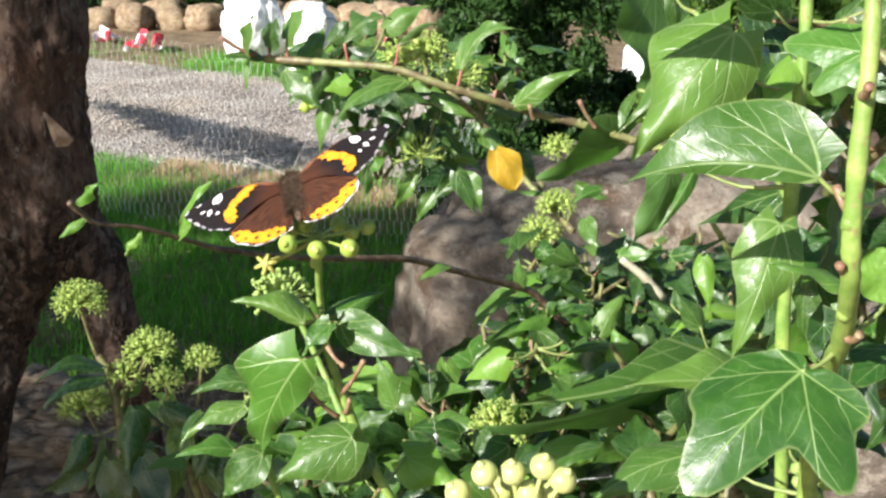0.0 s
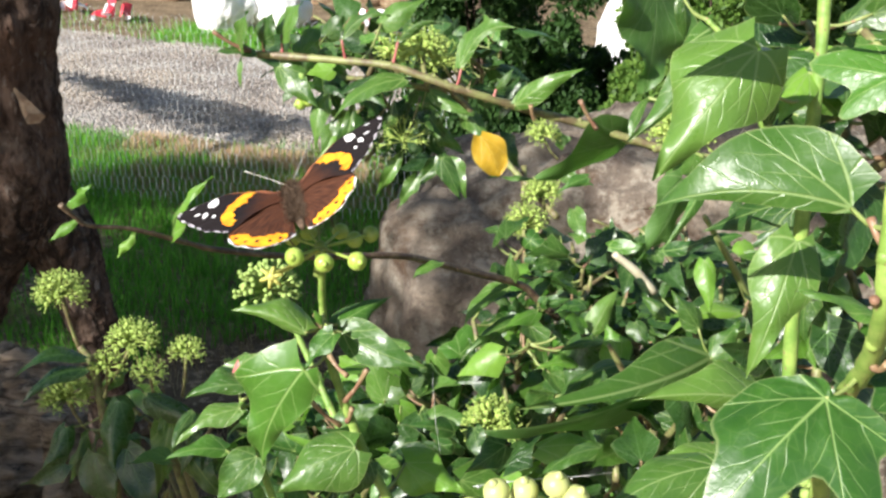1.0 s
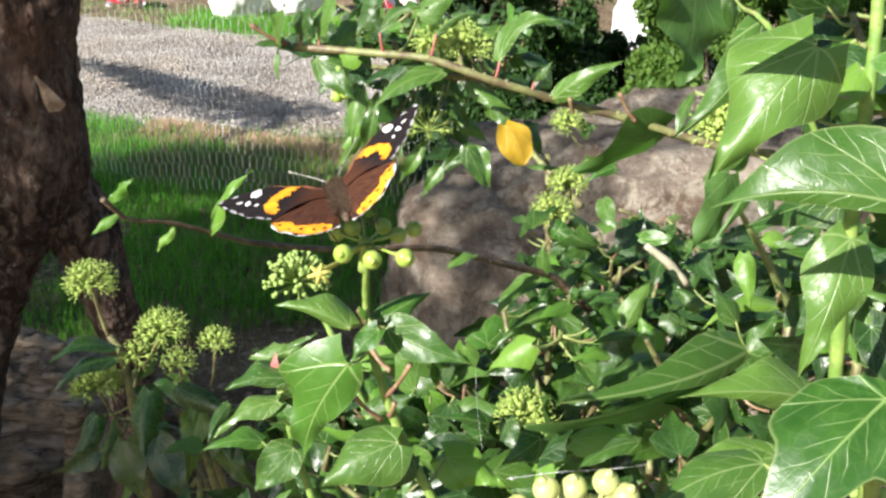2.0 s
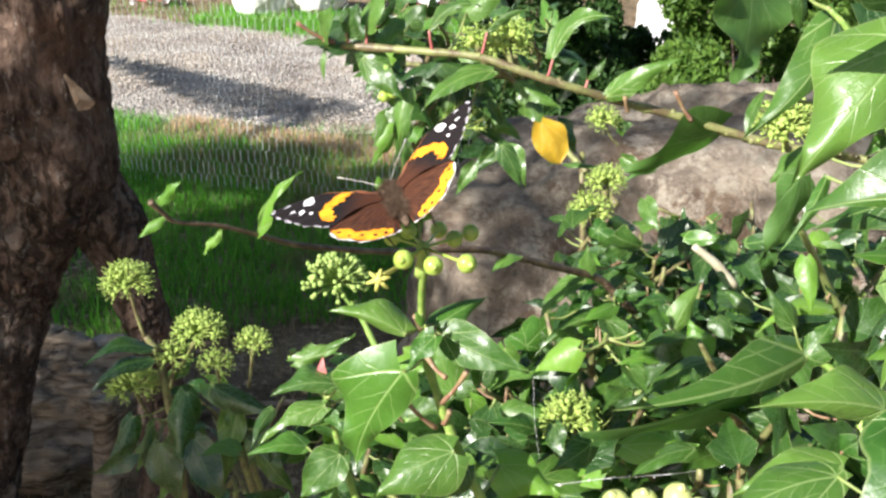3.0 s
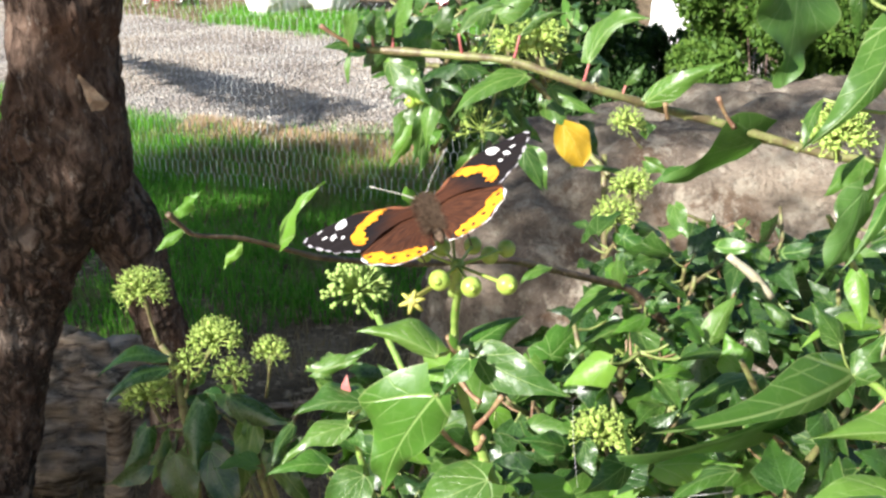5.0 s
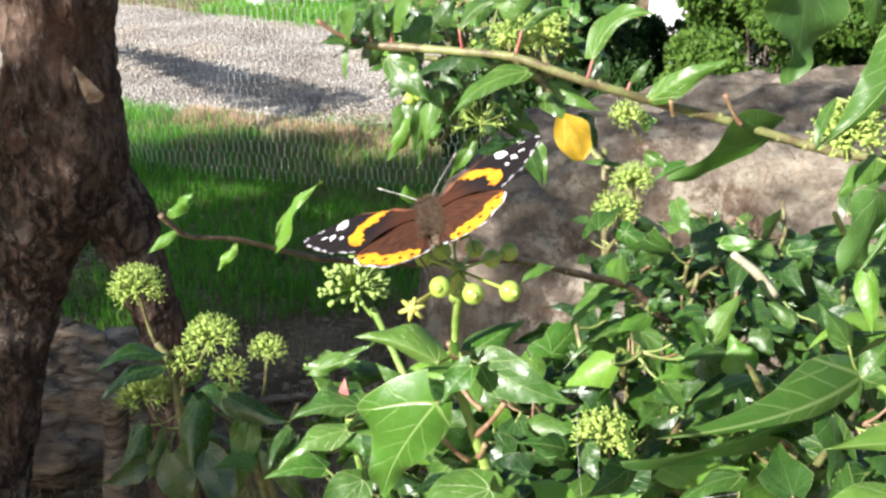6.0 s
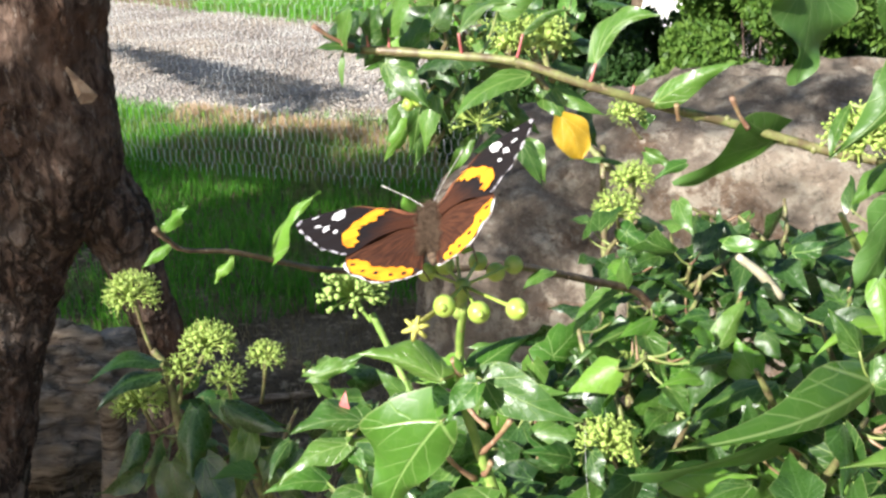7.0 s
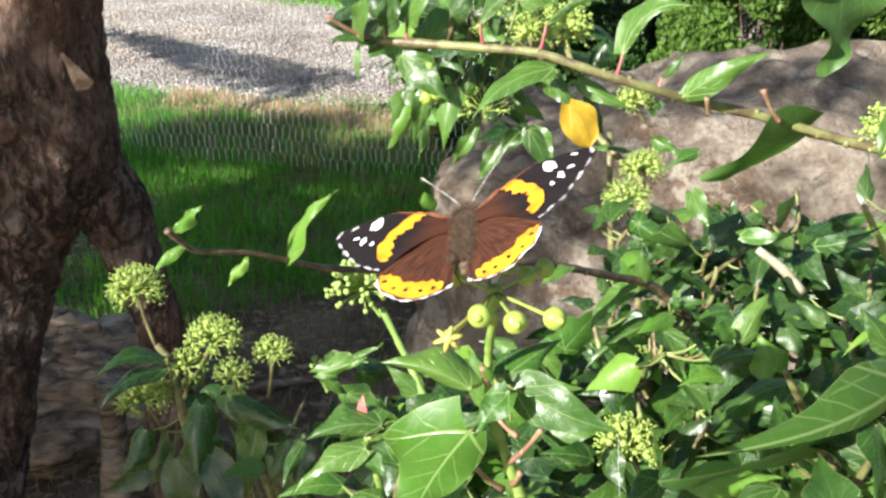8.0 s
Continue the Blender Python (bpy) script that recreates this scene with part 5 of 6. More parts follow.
shoot = ivy_shoot(
    'ivy_branch',
    'ivy branch with long narrow hanging leaves in shade',
    [(0.0502, 0.9300, 1.2206, 0.00311), (0.0086, 0.9300, 1.2251, 0.00311), (-0.0329, 0.9300, 1.2296, 0.00259), (-0.0667, 0.9300, 1.2317, 0.00208)],
    [
        ("n", -0.0417, 0.9000, 1.2123, -0.0545, 0.9000, 1.1453, 0.0154, -15, 0.3),
        ("n", -0.0623, 0.9200, 1.2320, -0.0792, 0.9200, 1.1985, 0.0124, 10, 0.3),
        ("n", -0.0276, 0.9300, 1.2140, -0.0217, 0.9300, 1.1550, 0.0148, 15, 0.3),
        ("n", -0.0065, 0.9200, 1.2112, -0.0135, 0.9200, 1.1606, 0.0157, -10, 0.3),
        ("o", -0.0754, 0.9400, 1.2349, -0.0571, 0.9400, 1.1900, 0.0264, -20, 0.4),
        ("n", -0.0458, 0.9300, 1.1791, -0.0527, 0.9300, 1.1220, 0.0129, 10, 0.3),
        ("o", 0.0196, 0.9300, 1.2043, 0.0470, 0.9300, 1.1699, 0.0179, 0, 0.4),
        ("n", 0.0022, 0.9300, 1.1609, -0.0212, 0.9300, 1.1158, 0.0140, -25, 0.5),
        ("o", 0.0361, 0.9300, 1.1806, 0.0634, 0.9300, 1.1594, 0.0159, 10, 0.4),
    ],
    M_BRANCH,
    16,
    None,
)
shoot = ivy_shoot(
    'ivy_shoot',
    'shaded ivy shoot with green flower heads and dark leaves',
    [(-0.1873, 0.6000, 0.9319, 0.00365), (-0.1862, 0.6000, 1.0176, 0.00330), (-0.1908, 0.6020, 1.0607, 0.00304), (-0.1956, 0.6060, 1.0926, 0.00263), (-0.2037, 0.6080, 1.1048, 0.00224)],
    [
        ("n", -0.2004, 0.6000, 1.0458, -0.2147, 0.5900, 1.0107, 0.0103, 10, 0.4),
        ("o", -0.1940, 0.6100, 1.0199, -0.2074, 0.6100, 0.9603, 0.0192, -10, 0.4),
        ("o", -0.1900, 0.6100, 1.0735, -0.1637, 0.6100, 1.0914, 0.0102, 0, 0.4),
    ],
    M_BRANCH,
    7,
    None,
)
# d rows: the shade on this shoot is put into the leaf colour
for row in [
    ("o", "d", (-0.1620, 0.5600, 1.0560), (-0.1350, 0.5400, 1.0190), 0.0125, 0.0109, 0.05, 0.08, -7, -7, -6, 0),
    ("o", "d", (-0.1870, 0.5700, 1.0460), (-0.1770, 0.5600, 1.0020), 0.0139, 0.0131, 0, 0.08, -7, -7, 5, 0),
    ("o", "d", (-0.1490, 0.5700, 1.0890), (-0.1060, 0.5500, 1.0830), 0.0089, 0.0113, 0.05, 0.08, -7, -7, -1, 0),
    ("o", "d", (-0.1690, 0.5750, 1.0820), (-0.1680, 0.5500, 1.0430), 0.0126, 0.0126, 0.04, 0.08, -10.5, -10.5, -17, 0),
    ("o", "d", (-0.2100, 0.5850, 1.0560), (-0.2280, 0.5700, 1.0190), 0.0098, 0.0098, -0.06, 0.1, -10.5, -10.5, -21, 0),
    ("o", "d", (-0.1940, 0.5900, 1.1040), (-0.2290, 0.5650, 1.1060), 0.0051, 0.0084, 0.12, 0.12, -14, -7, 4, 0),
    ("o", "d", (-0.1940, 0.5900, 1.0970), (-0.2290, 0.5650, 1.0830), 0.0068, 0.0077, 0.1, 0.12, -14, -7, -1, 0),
]:
    key_leaf(shoot, *row)
umbel(shoot, (-0.0234, 0.0050, 0.2163), 0.0142, 's', 46, (-0.0166, 0.0080, 0.1712), random.Random(756), (0, 0, 1), 1.05)
umbel(shoot, (0.0219, 0.0020, 0.1844), 0.0136, 's', 43, (-0.0049, 0.0040, 0.1406), random.Random(970), (0, 0, 1), 1.05)
umbel(shoot, (-0.0249, -0.0020, 0.1434), 0.0139, 's', 43, (-0.0148, 0.0020, 0.1109), random.Random(952), (0, 0, 1), 1.05)
shoot = ivy_shoot(
    'ivy_shoot',
    'shaded ivy shoot with small flower heads beside a taller one',
    [(-0.1152, 0.5700, 0.9593, 0.00306), (-0.1308, 0.5700, 1.0222, 0.00277), (-0.1405, 0.5750, 1.0615, 0.00255), (-0.1476, 0.5800, 1.0833, 0.00181)],
    [
        ("o", -0.1554, 0.5850, 1.0835, -0.1116, 0.5700, 1.0730, 0.0185, 20, 0.4),
        ("o", -0.1343, 0.5700, 1.0739, -0.1436, 0.5600, 1.0179, 0.0185, -10, 0.4),
        ("n", -0.1358, 0.5600, 1.0823, -0.1365, 0.5550, 1.0650, 0.0056, 0, 0.3),
        ("o", -0.0939, 0.5600, 1.1141, -0.0546, 0.5600, 1.1294, 0.0103, 30, 0.4),
        ("o", -0.1207, 0.5500, 1.0614, -0.0923, 0.5400, 1.0279, 0.0196, 10, 0.4),
        ("o", -0.0939, 0.5700, 1.1107, -0.0804, 0.5700, 1.0911, 0.0113, 10, 0.4),
        ("o", -0.1130, 0.5500, 1.0738, -0.1229, 0.5400, 1.0475, 0.0111, 0, 0.4),
        ("o", -0.0771, 0.5500, 1.1065, -0.0467, 0.5500, 1.0880, 0.0164, 10, 0.4),
    ],
    M_BRANCH,
    8,
    None,
)
umbel(shoot, (-0.0093, 0.0100, 0.1587), 0.0085, 's', 19, (-0.0141, 0.0100, 0.1246), random.Random(1094), (0, 0, 1), 1)
umbel(shoot, (-0.0340, 0.0100, 0.1423), 0.0093, 's', 15, (-0.0311, 0.0100, 0.1158), random.Random(1067), (0, 0, 1), 1)
umbel(shoot, (-0.0681, 0.0300, 0.1368), 0.0089, 's', 15, (-0.0722, 0.0300, 0.1113), random.Random(975), (0, 0, 1), 1)
umbel(shoot, (0.0130, 0.0300, 0.1392), 0.0052, 'b', 5, (0.0225, 0.0100, 0.1298), random.Random(1192), (0, 0, 1), 0.9)
shoot = ivy_shoot(
    'ivy_shoot',
    'ivy shoot with a round head of green flower buds',
    [(0.0132, 0.5000, 1.0217, 0.00263), (-0.0075, 0.5100, 1.0724, 0.00243), (-0.0282, 0.5300, 1.1082, 0.00229), (-0.0424, 0.5450, 1.1330, 0.00199), (-0.0563, 0.5550, 1.1589, 0.00199)],
    [
        ("o", -0.0351, 0.5350, 1.1163, -0.0535, 0.5400, 1.1316, 0.0138, -10, 0.4),
        ("o", -0.0211, 0.5200, 1.0994, 0.0077, 0.5200, 1.1152, 0.0193, 20, 0.4),
        ("o", -0.0075, 0.5100, 1.0762, -0.0269, 0.5100, 1.0906, 0.0193, 0, 0.4),
    ],
    M_STEM,
    9,
    None,
)
umbel(shoot, (-0.0792, 0.0560, 0.1538), 0.0197, 'b', 84, (-0.0696, 0.0550, 0.1318), random.Random(1127), (0, 0, 1), 0.98)
shoot = ivy_shoot(
    'ivy_shoot',
    'ivy shoot with one broad curled leaf seen from below',
    [(0.1720, 0.3600, 1.1750, 0.00180), (0.1700, 0.3750, 1.1970, 0.00170), (0.1610, 0.3830, 1.2100, 0.00160), (0.1500, 0.3860, 1.2150, 0.00120)],
    [
    ],
    M_STEM_PALE,
    10,
    None,
)
for row in [
    ("t", "b", (0.1500, 0.3850, 1.2160), (0.0650, 0.3350, 1.2180), 0.0055, 0.0146, -0.05, 0.06, -17.5, 0, -11, 0),
    ("n", "u", (0.1500, 0.3860, 1.2140), (0.0550, 0.3300, 1.2060), 0.0186, 0.0025, -0.04, 0.03, -7, -7, -78, 0),
    ("t", "b", (0.1500, 0.3840, 1.2160), (0.1630, 0.3920, 1.2310), 0.0066, 0.0082, 0, 0.06, 0, 0, -1, 0),
    ("o", "", (0.1270, 0.4200, 1.1950), (0.0860, 0.4000, 1.1840), 0.0080, 0.0074, 0.05, 0.08, -14, -7, 24, 0),
    ("t", "b", (0.1300, 0.2720, 1.2570), (0.0890, 0.2620, 1.2620), 0.0060, 0.0113, 0.05, 0.08, -17.5, -3.5, -16, 0),
    ("o", "b", (0.1370, 0.3050, 1.2150), (0.0990, 0.2980, 1.2080), 0.0081, 0.0098, 0.05, 0.08, -7, -7, -7, 0),
    ("t", "b", (0.1040, 0.3650, 1.1830), (0.0760, 0.3520, 1.1760), 0.0073, 0.0067, 0.05, 0.08, -7, -7, 36, 0),
    ("o", "f", (0.0820, 0.4050, 1.1580), (0.1180, 0.4000, 1.1630), 0.0093, 0.0099, 0, 0.06, -3.5, -3.5, -16, 0),
    ("t", "", (0.0650, 0.3850, 1.1710), (0.0470, 0.3750, 1.1630), 0.0076, 0.0076, 0, 0.08, -7, -7, -28, 0),
    ("o", "", (0.1430, 0.3850, 1.2290), (0.1310, 0.3900, 1.2440), 0.0053, 0.0058, 0, 0.08, -7, -7, 2, 0),
]:
    key_leaf(shoot, *row)
shoot = ivy_shoot(
    'ivy_shoot',
    'leafy ivy shoot with bright young leaves in the sun',
    [(0.1445, 0.3900, 1.1463, 0.00168), (0.1283, 0.3900, 1.1793, 0.00152), (0.1156, 0.3880, 1.2040, 0.00137), (0.1062, 0.3850, 1.2206, 0.00111)],
    [
    ],
    M_BRANCH,
    11,
    None,
)
for row in [
    ("t", "f", (0.1720, 0.4200, 1.2210), (0.1350, 0.4050, 1.2160), 0.0040, 0.0086, 0.08, 0.1, -21, -3.5, 13, 0),
    ("o", "f", (0.1360, 0.3650, 1.2670), (0.1380, 0.3550, 1.2480), 0.0039, 0.0049, 0, 0.08, -10.5, -10.5, -1, 0),
    ("t", "f", (0.1250, 0.4450, 1.1850), (0.1180, 0.4550, 1.1990), 0.0099, 0.0080, 0, 0.05, -3.5, -3.5, -11, 0),
    ("o", "b", (0.1130, 0.4600, 1.1910), (0.1270, 0.4700, 1.2120), 0.0069, 0.0057, -0.05, 0.08, -7, -7, 24, 0),
    ("r", "f", (0.1080, 0.4550, 1.1950), (0.0970, 0.4500, 1.2030), 0.0052, 0.0052, 0, 0.06, 0, 0, 17, 0),
    ("t", "f", (0.1050, 0.4500, 1.1790), (0.0820, 0.4400, 1.1800), 0.0034, 0.0052, 0.05, 0.08, -7, -7, 7, 0),
    ("o", "", (0.1190, 0.4550, 1.1880), (0.0920, 0.4400, 1.1890), 0.0034, 0.0040, 0.05, 0.08, -7, -7, -6, 0),
    ("t", "b", (0.0710, 0.4800, 1.1440), (0.0520, 0.4700, 1.1440), 0.0046, 0.0073, 0.05, 0.08, -7, -7, -7, 0),
    ("o", "", (0.1360, 0.4700, 1.1930), (0.1430, 0.4600, 1.1830), 0.0051, 0.0064, 0.05, 0.08, -7, -7, -1, 0),
    ("t", "", (0.1110, 0.4750, 1.1990), (0.0930, 0.4650, 1.1990), 0.0032, 0.0051, 0.05, 0.08, -7, -7, 1, 0),
    ("o", "", (0.0930, 0.4600, 1.1560), (0.0780, 0.4400, 1.1540), 0.0050, 0.0063, 0.05, 0.08, -7, -7, 3, 0),
    ("t", "", (0.1030, 0.4700, 1.1570), (0.1120, 0.4550, 1.1530), 0.0052, 0.0052, 0.05, 0.08, -7, -7, 15, 0),
    ("o", "", (0.1490, 0.4600, 1.2010), (0.1370, 0.4700, 1.2080), 0.0051, 0.0051, 0.05, 0.08, -7, -7, -1, 0),
    ("t", "", (0.0440, 0.4200, 1.1560), (0.0210, 0.4100, 1.1650), 0.0041, 0.0064, 0.05, 0.08, -7, -7, -16, 0),
    ("o", "", (0.0540, 0.4300, 1.1530), (0.0590, 0.4150, 1.1420), 0.0054, 0.0054, 0.05, 0.08, -7, -7, 11, 0),
    ("t", "", (0.1450, 0.7000, 1.2040), (0.1210, 0.6900, 1.1940), 0.0045, 0.0063, 0.05, 0.08, -7, -7, -21, 0),
    ("o", "", (0.1240, 0.6200, 1.2050), (0.1320, 0.6000, 1.1890), 0.0064, 0.0064, 0.05, 0.08, -7, -7, 12, 0),
    ("t", "", (0.1370, 0.5600, 1.2010), (0.1660, 0.5500, 1.2090), 0.0059, 0.0037, 0.08, 0.1, -7, -14, 20, 0),
    ("o", "", (0.1120, 0.6000, 1.1770), (0.0940, 0.5900, 1.1730), 0.0063, 0.0063, 0.05, 0.08, -7, -7, -9, 0),
    ("t", "", (0.1540, 0.5000, 1.2210), (0.1800, 0.4900, 1.2360), 0.0047, 0.0040, 0.1, 0.12, -7, -14, 6, 0),
]:
    key_leaf(shoot, *row)
umbel(shoot, (0.0914, 0.1740, 0.0124), 0.0145, 's', 36, (0.0997, 0.1700, -0.0164), random.Random(2101), (0, 0, 1), 1.1)
umbel(shoot, (-0.0525, 0.1940, -0.0363), 0.0110, 's', 30, (-0.0485, 0.1700, -0.0473), random.Random(1804), (0, 0, 1), 1)
umbel(shoot, (-0.0815, 0.0500, 0.0057), 0.0118, 's', 38, (-0.0745, 0.0400, -0.0083), random.Random(1704), (0, 0, 1), 1)
shoot = ivy_shoot(
    'ivy_shoot',
    'tall pale green ivy shoot with very large lobed leaves',
    [(0.1428, 0.2500, 1.1914, 0.00288), (0.1398, 0.2450, 1.2339, 0.00262), (0.1343, 0.2350, 1.2676, 0.00242), (0.1303, 0.2220, 1.2865, 0.00232), (0.1256, 0.2050, 1.3031, 0.00217), (0.1182, 0.1880, 1.3226, 0.00194), (0.1160, 0.1860, 1.3348, 0.00183), (0.1155, 0.1870, 1.3510, 0.00174), (0.1163, 0.1900, 1.3662, 0.00166), (0.1167, 0.1950, 1.3820, 0.00156), (0.1178, 0.2000, 1.3958, 0.00146)],
    [
    ],
    M_STEM_PALE,
    12,
    None,
)
for row in [
    ("o", "b", (0.1130, 0.1980, 1.3410), (0.0760, 0.2120, 1.3360), 0.0032, 0.0156, 0.07, 0.1, -28, -2.8, -16, 0),
    ("t", "b", (0.1050, 0.2420, 1.3650), (0.0820, 0.2360, 1.3350), 0.0125, 0.0176, 0, 0.06, -8.4, -7, -10, 0),
    ("l", "", (0.1170, 0.2030, 1.2960), (0.0890, 0.1880, 1.2720), 0.0001, 0.0001, 0, 0.1, -14, -16.8, 7, 0),
    ("l", "", (0.1280, 0.2220, 1.3630), (0.1140, 0.2360, 1.3630), 0.0001, 0.0001, 0, 0.04, -3.5, -3.5, -6, 0),
    ("t", "b", (0.1250, 0.2520, 1.3150), (0.1130, 0.2400, 1.2810), 0.0092, 0.0098, 0, 0.08, -8.4, -8.4, -13, 0),
    ("o", "", (0.1240, 0.2000, 1.3170), (0.1080, 0.2060, 1.3210), 0.0040, 0.0048, 0, 0.06, -7, -7, 44, 0),
    ("l", "", (0.1430, 0.2150, 1.2960), (0.1290, 0.2050, 1.2910), 0.0002, 0.0002, 0, 0.04, -5.6, -5.6, 12, 0),
    ("t", "", (0.1380, 0.2700, 1.3020), (0.1460, 0.2700, 1.3060), 0.0064, 0.0064, 0, 0.06, -7, -7, -12, 0),
    ("o", "b", (0.1150, 0.2600, 1.2420), (0.0800, 0.2500, 1.2310), 0.0094, 0.0098, 0.05, 0.08, -7, -7, 9, 0),
    ("r", "f", (0.1380, 0.2100, 1.3120), (0.1340, 0.2150, 1.3210), 0.0077, 0.0077, 0, 0.06, -3.5, -3.5, 0, 0),
    ("t", "", (0.1350, 0.2100, 1.3400), (0.1270, 0.2100, 1.3380), 0.0044, 0.0044, 0, 0.06, -3.5, -3.5, -3, 0),
    # unseen leaf overhead, added to cast a shadow on the broad leaf below
    ("o", "", (0.0898, 0.2112, 1.3900), (0.0628, 0.2182, 1.3790), 0.0065, 0.0065, 0, 0.05, -5, -5, 0, 2),
]:
    key_leaf(shoot, *row)
umbel(shoot, (0.0042, 0.0100, 0.0443), 0.0067, 'b', 12, (0.0065, 0.0100, 0.0269), random.Random(2280), (0, 0, 1), 1.2)
stalk_stubs(shoot, [((-0.0246, -0.0600, 0.1328), (-0.0288, -0.0660, 0.1361)), ((-0.0271, -0.0640, 0.1456), (-0.0285, -0.0580, 0.1495)), ((-0.0182, -0.0500, 0.1139), (-0.0179, -0.0550, 0.1172)), ((-0.0279, -0.0630, 0.1680), (-0.0292, -0.0680, 0.1707))])
berry_head(shoot, (-0.0819, -0.0080, 0.0304), [(-0.0935, -0.0140, 0.0570), (-0.0858, -0.0120, 0.0563), (-0.0778, -0.0140, 0.0595), (-0.0726, -0.0160, 0.0567), (-0.1006, -0.0140, 0.0509), (-0.0811, -0.0100, 0.0488), (-0.0757, -0.0060, 0.0471), (-0.0882, -0.0040, 0.0455)], (-0.0753, -0.0050, 0.0119), 'p', 0.92, None)
shoot = ivy_shoot(
    'ivy_shoot',
    'green upright ivy shoot behind a larger one',
    [(0.1528, 0.2900, 1.1820, 0.00251), (0.1469, 0.2870, 1.2274, 0.00229), (0.1416, 0.2850, 1.2680, 0.00218), (0.1381, 0.2830, 1.3086, 0.00207), (0.1366, 0.2830, 1.3386, 0.00192), (0.1365, 0.2850, 1.3604, 0.00173), (0.1357, 0.2900, 1.3872, 0.00155)],
    [
        ("o", 0.1423, 0.3100, 1.3458, 0.1578, 0.3100, 1.3339, 0.0122, 10, 0.4),
        ("o", 0.1532, 0.3000, 1.3038, 0.1735, 0.3000, 1.2968, 0.0141, -10, 0.4),
        ("o", 0.1588, 0.3100, 1.3267, 0.1487, 0.3100, 1.3230, 0.0089, -10, 0.4),
    ],
    M_STEM,
    13,
    None,
)
for row in [
    ("o", "u", (0.1050, 0.2950, 1.3190), (0.0910, 0.2820, 1.2970), 0.0085, 0.0071, -0.05, 0.06, -7, -7, -55, 0),
    ("t", "", (0.1120, 0.2950, 1.3190), (0.0980, 0.2850, 1.2990), 0.0034, 0.0019, -0.05, 0.1, -35, -7, -4, 0),
    ("o", "f", (0.1340, 0.2850, 1.3530), (0.1240, 0.2750, 1.3400), 0.0051, 0.0062, 0, 0.06, -3.5, -3.5, 7, 0),
    ("t", "", (0.1200, 0.2720, 1.3490), (0.1030, 0.2650, 1.3490), 0.0034, 0.0027, 0, 0.06, -3.5, -10.5, -5, 0),
    ("o", "", (0.1230, 0.2800, 1.3390), (0.1230, 0.2800, 1.3550), 0.0025, 0.0025, 0, 0.06, -3.5, -10.5, 4, 0),
    # d rows: dark green paints the shade behind the large leaves
    ("t", "d", (0.1410, 0.2900, 1.3320), (0.1530, 0.2900, 1.3410), 0.0031, 0.0031, 0, 0.06, -3.5, -10.5, -3, 0),
    ("o", "d", (0.1690, 0.3000, 1.3000), (0.1760, 0.2900, 1.2980), 0.0084, 0.0084, 0, 0.06, -3.5, -10.5, -12, 0),
    ("t", "d", (0.1590, 0.3100, 1.3290), (0.1640, 0.3000, 1.3250), 0.0033, 0.0033, 0, 0.06, -3.5, -10.5, -16, 0),
]:
    key_leaf(shoot, *row)
shoot = ivy_shoot(
    'ivy_shoot',
    'ivy shoot at the hedge top with a glossy curled leaf',
    [(0.1471, 0.3100, 1.3030, 0.00098), (0.1317, 0.3100, 1.3329, 0.00095), (0.1183, 0.3100, 1.3562, 0.00092), (0.1118, 0.3120, 1.3634, 0.00077)],
    [
    ],
    M_STEM,
    14,
    None,
)
for row in [
    ("o", "b", (0.1160, 0.3180, 1.3610), (0.0880, 0.3000, 1.3280), 0.0050, 0.0085, -0.1, 0.12, -28, -3.5, -12, 0),
    ("o", "", (0.1170, 0.3400, 1.3430), (0.1120, 0.3350, 1.3330), 0.0034, 0.0034, 0, 0.08, -7, -7, -9, 0),
    ("n", "", (0.0960, 0.3100, 1.3400), (0.0900, 0.3020, 1.3270), 0.0015, 0.0019, 0.08, 0.1, -7, -7, -10, 0),
    ("n", "", (0.1070, 0.3300, 1.3700), (0.1110, 0.3300, 1.3540), 0.0029, 0.0033, 0, 0.08, -7, -7, -21, 0),
    ("o", "", (0.1180, 0.3300, 1.3180), (0.1040, 0.3200, 1.3100), 0.0062, 0.0046, 0, 0.08, -7, -7, 9, 0),
]:
    key_leaf(shoot, *row)
shoot = ivy_shoot(
    'ivy_branch',
    'ivy branch overhead with a broad hanging leaf',
    [(0.2215, 0.4200, 1.3671, 0.00146), (0.1699, 0.4300, 1.3799, 0.00127), (0.1381, 0.4350, 1.3793, 0.00129), (0.1198, 0.4360, 1.3749, 0.00109)],
    [
        ("o", 0.1539, 0.4300, 1.3757, 0.1403, 0.4250, 1.3574, 0.0129, 10, 0.4),
        ("o", 0.1703, 0.4300, 1.3779, 0.1622, 0.4200, 1.3541, 0.0149, -10, 0.4),
    ],
    M_BRANCH,
    15,
    None,
)
for row in [
    ("o", "u", (0.1220, 0.4350, 1.3660), (0.1200, 0.4250, 1.3190), 0.0248, 0.0243, 0, 0.05, -4.2, -4.2, -53, 0),
]:
    key_leaf(shoot, *row)
umbel(shoot, (-0.1015, -0.0600, -0.0481), 0.0083, 's', 34, (-0.0925, -0.0400, -0.0631), random.Random(1801), (0, 0, 1), 1)


# ---- denser ivy behind and below ----
def ivy_tangle(label, centre, spread, count, size, seed, old=0.68):
    """A bushy ivy branch: bent woody stems with leaves at their nodes. old: share of leaves in the dark green that
    carries painted shade.
    """
    rng = random.Random(seed)
    root = tagged(empty("ivy_branch", centre), label, "ivy", "bushy ivy branches")
    stems = []
    for _ in range(4):
        a = Vector((rng.gauss(0, 1) * spread[0] * 0.3, rng.gauss(0, 1) * spread[1] * 0.3, -spread[2] * 1.2))
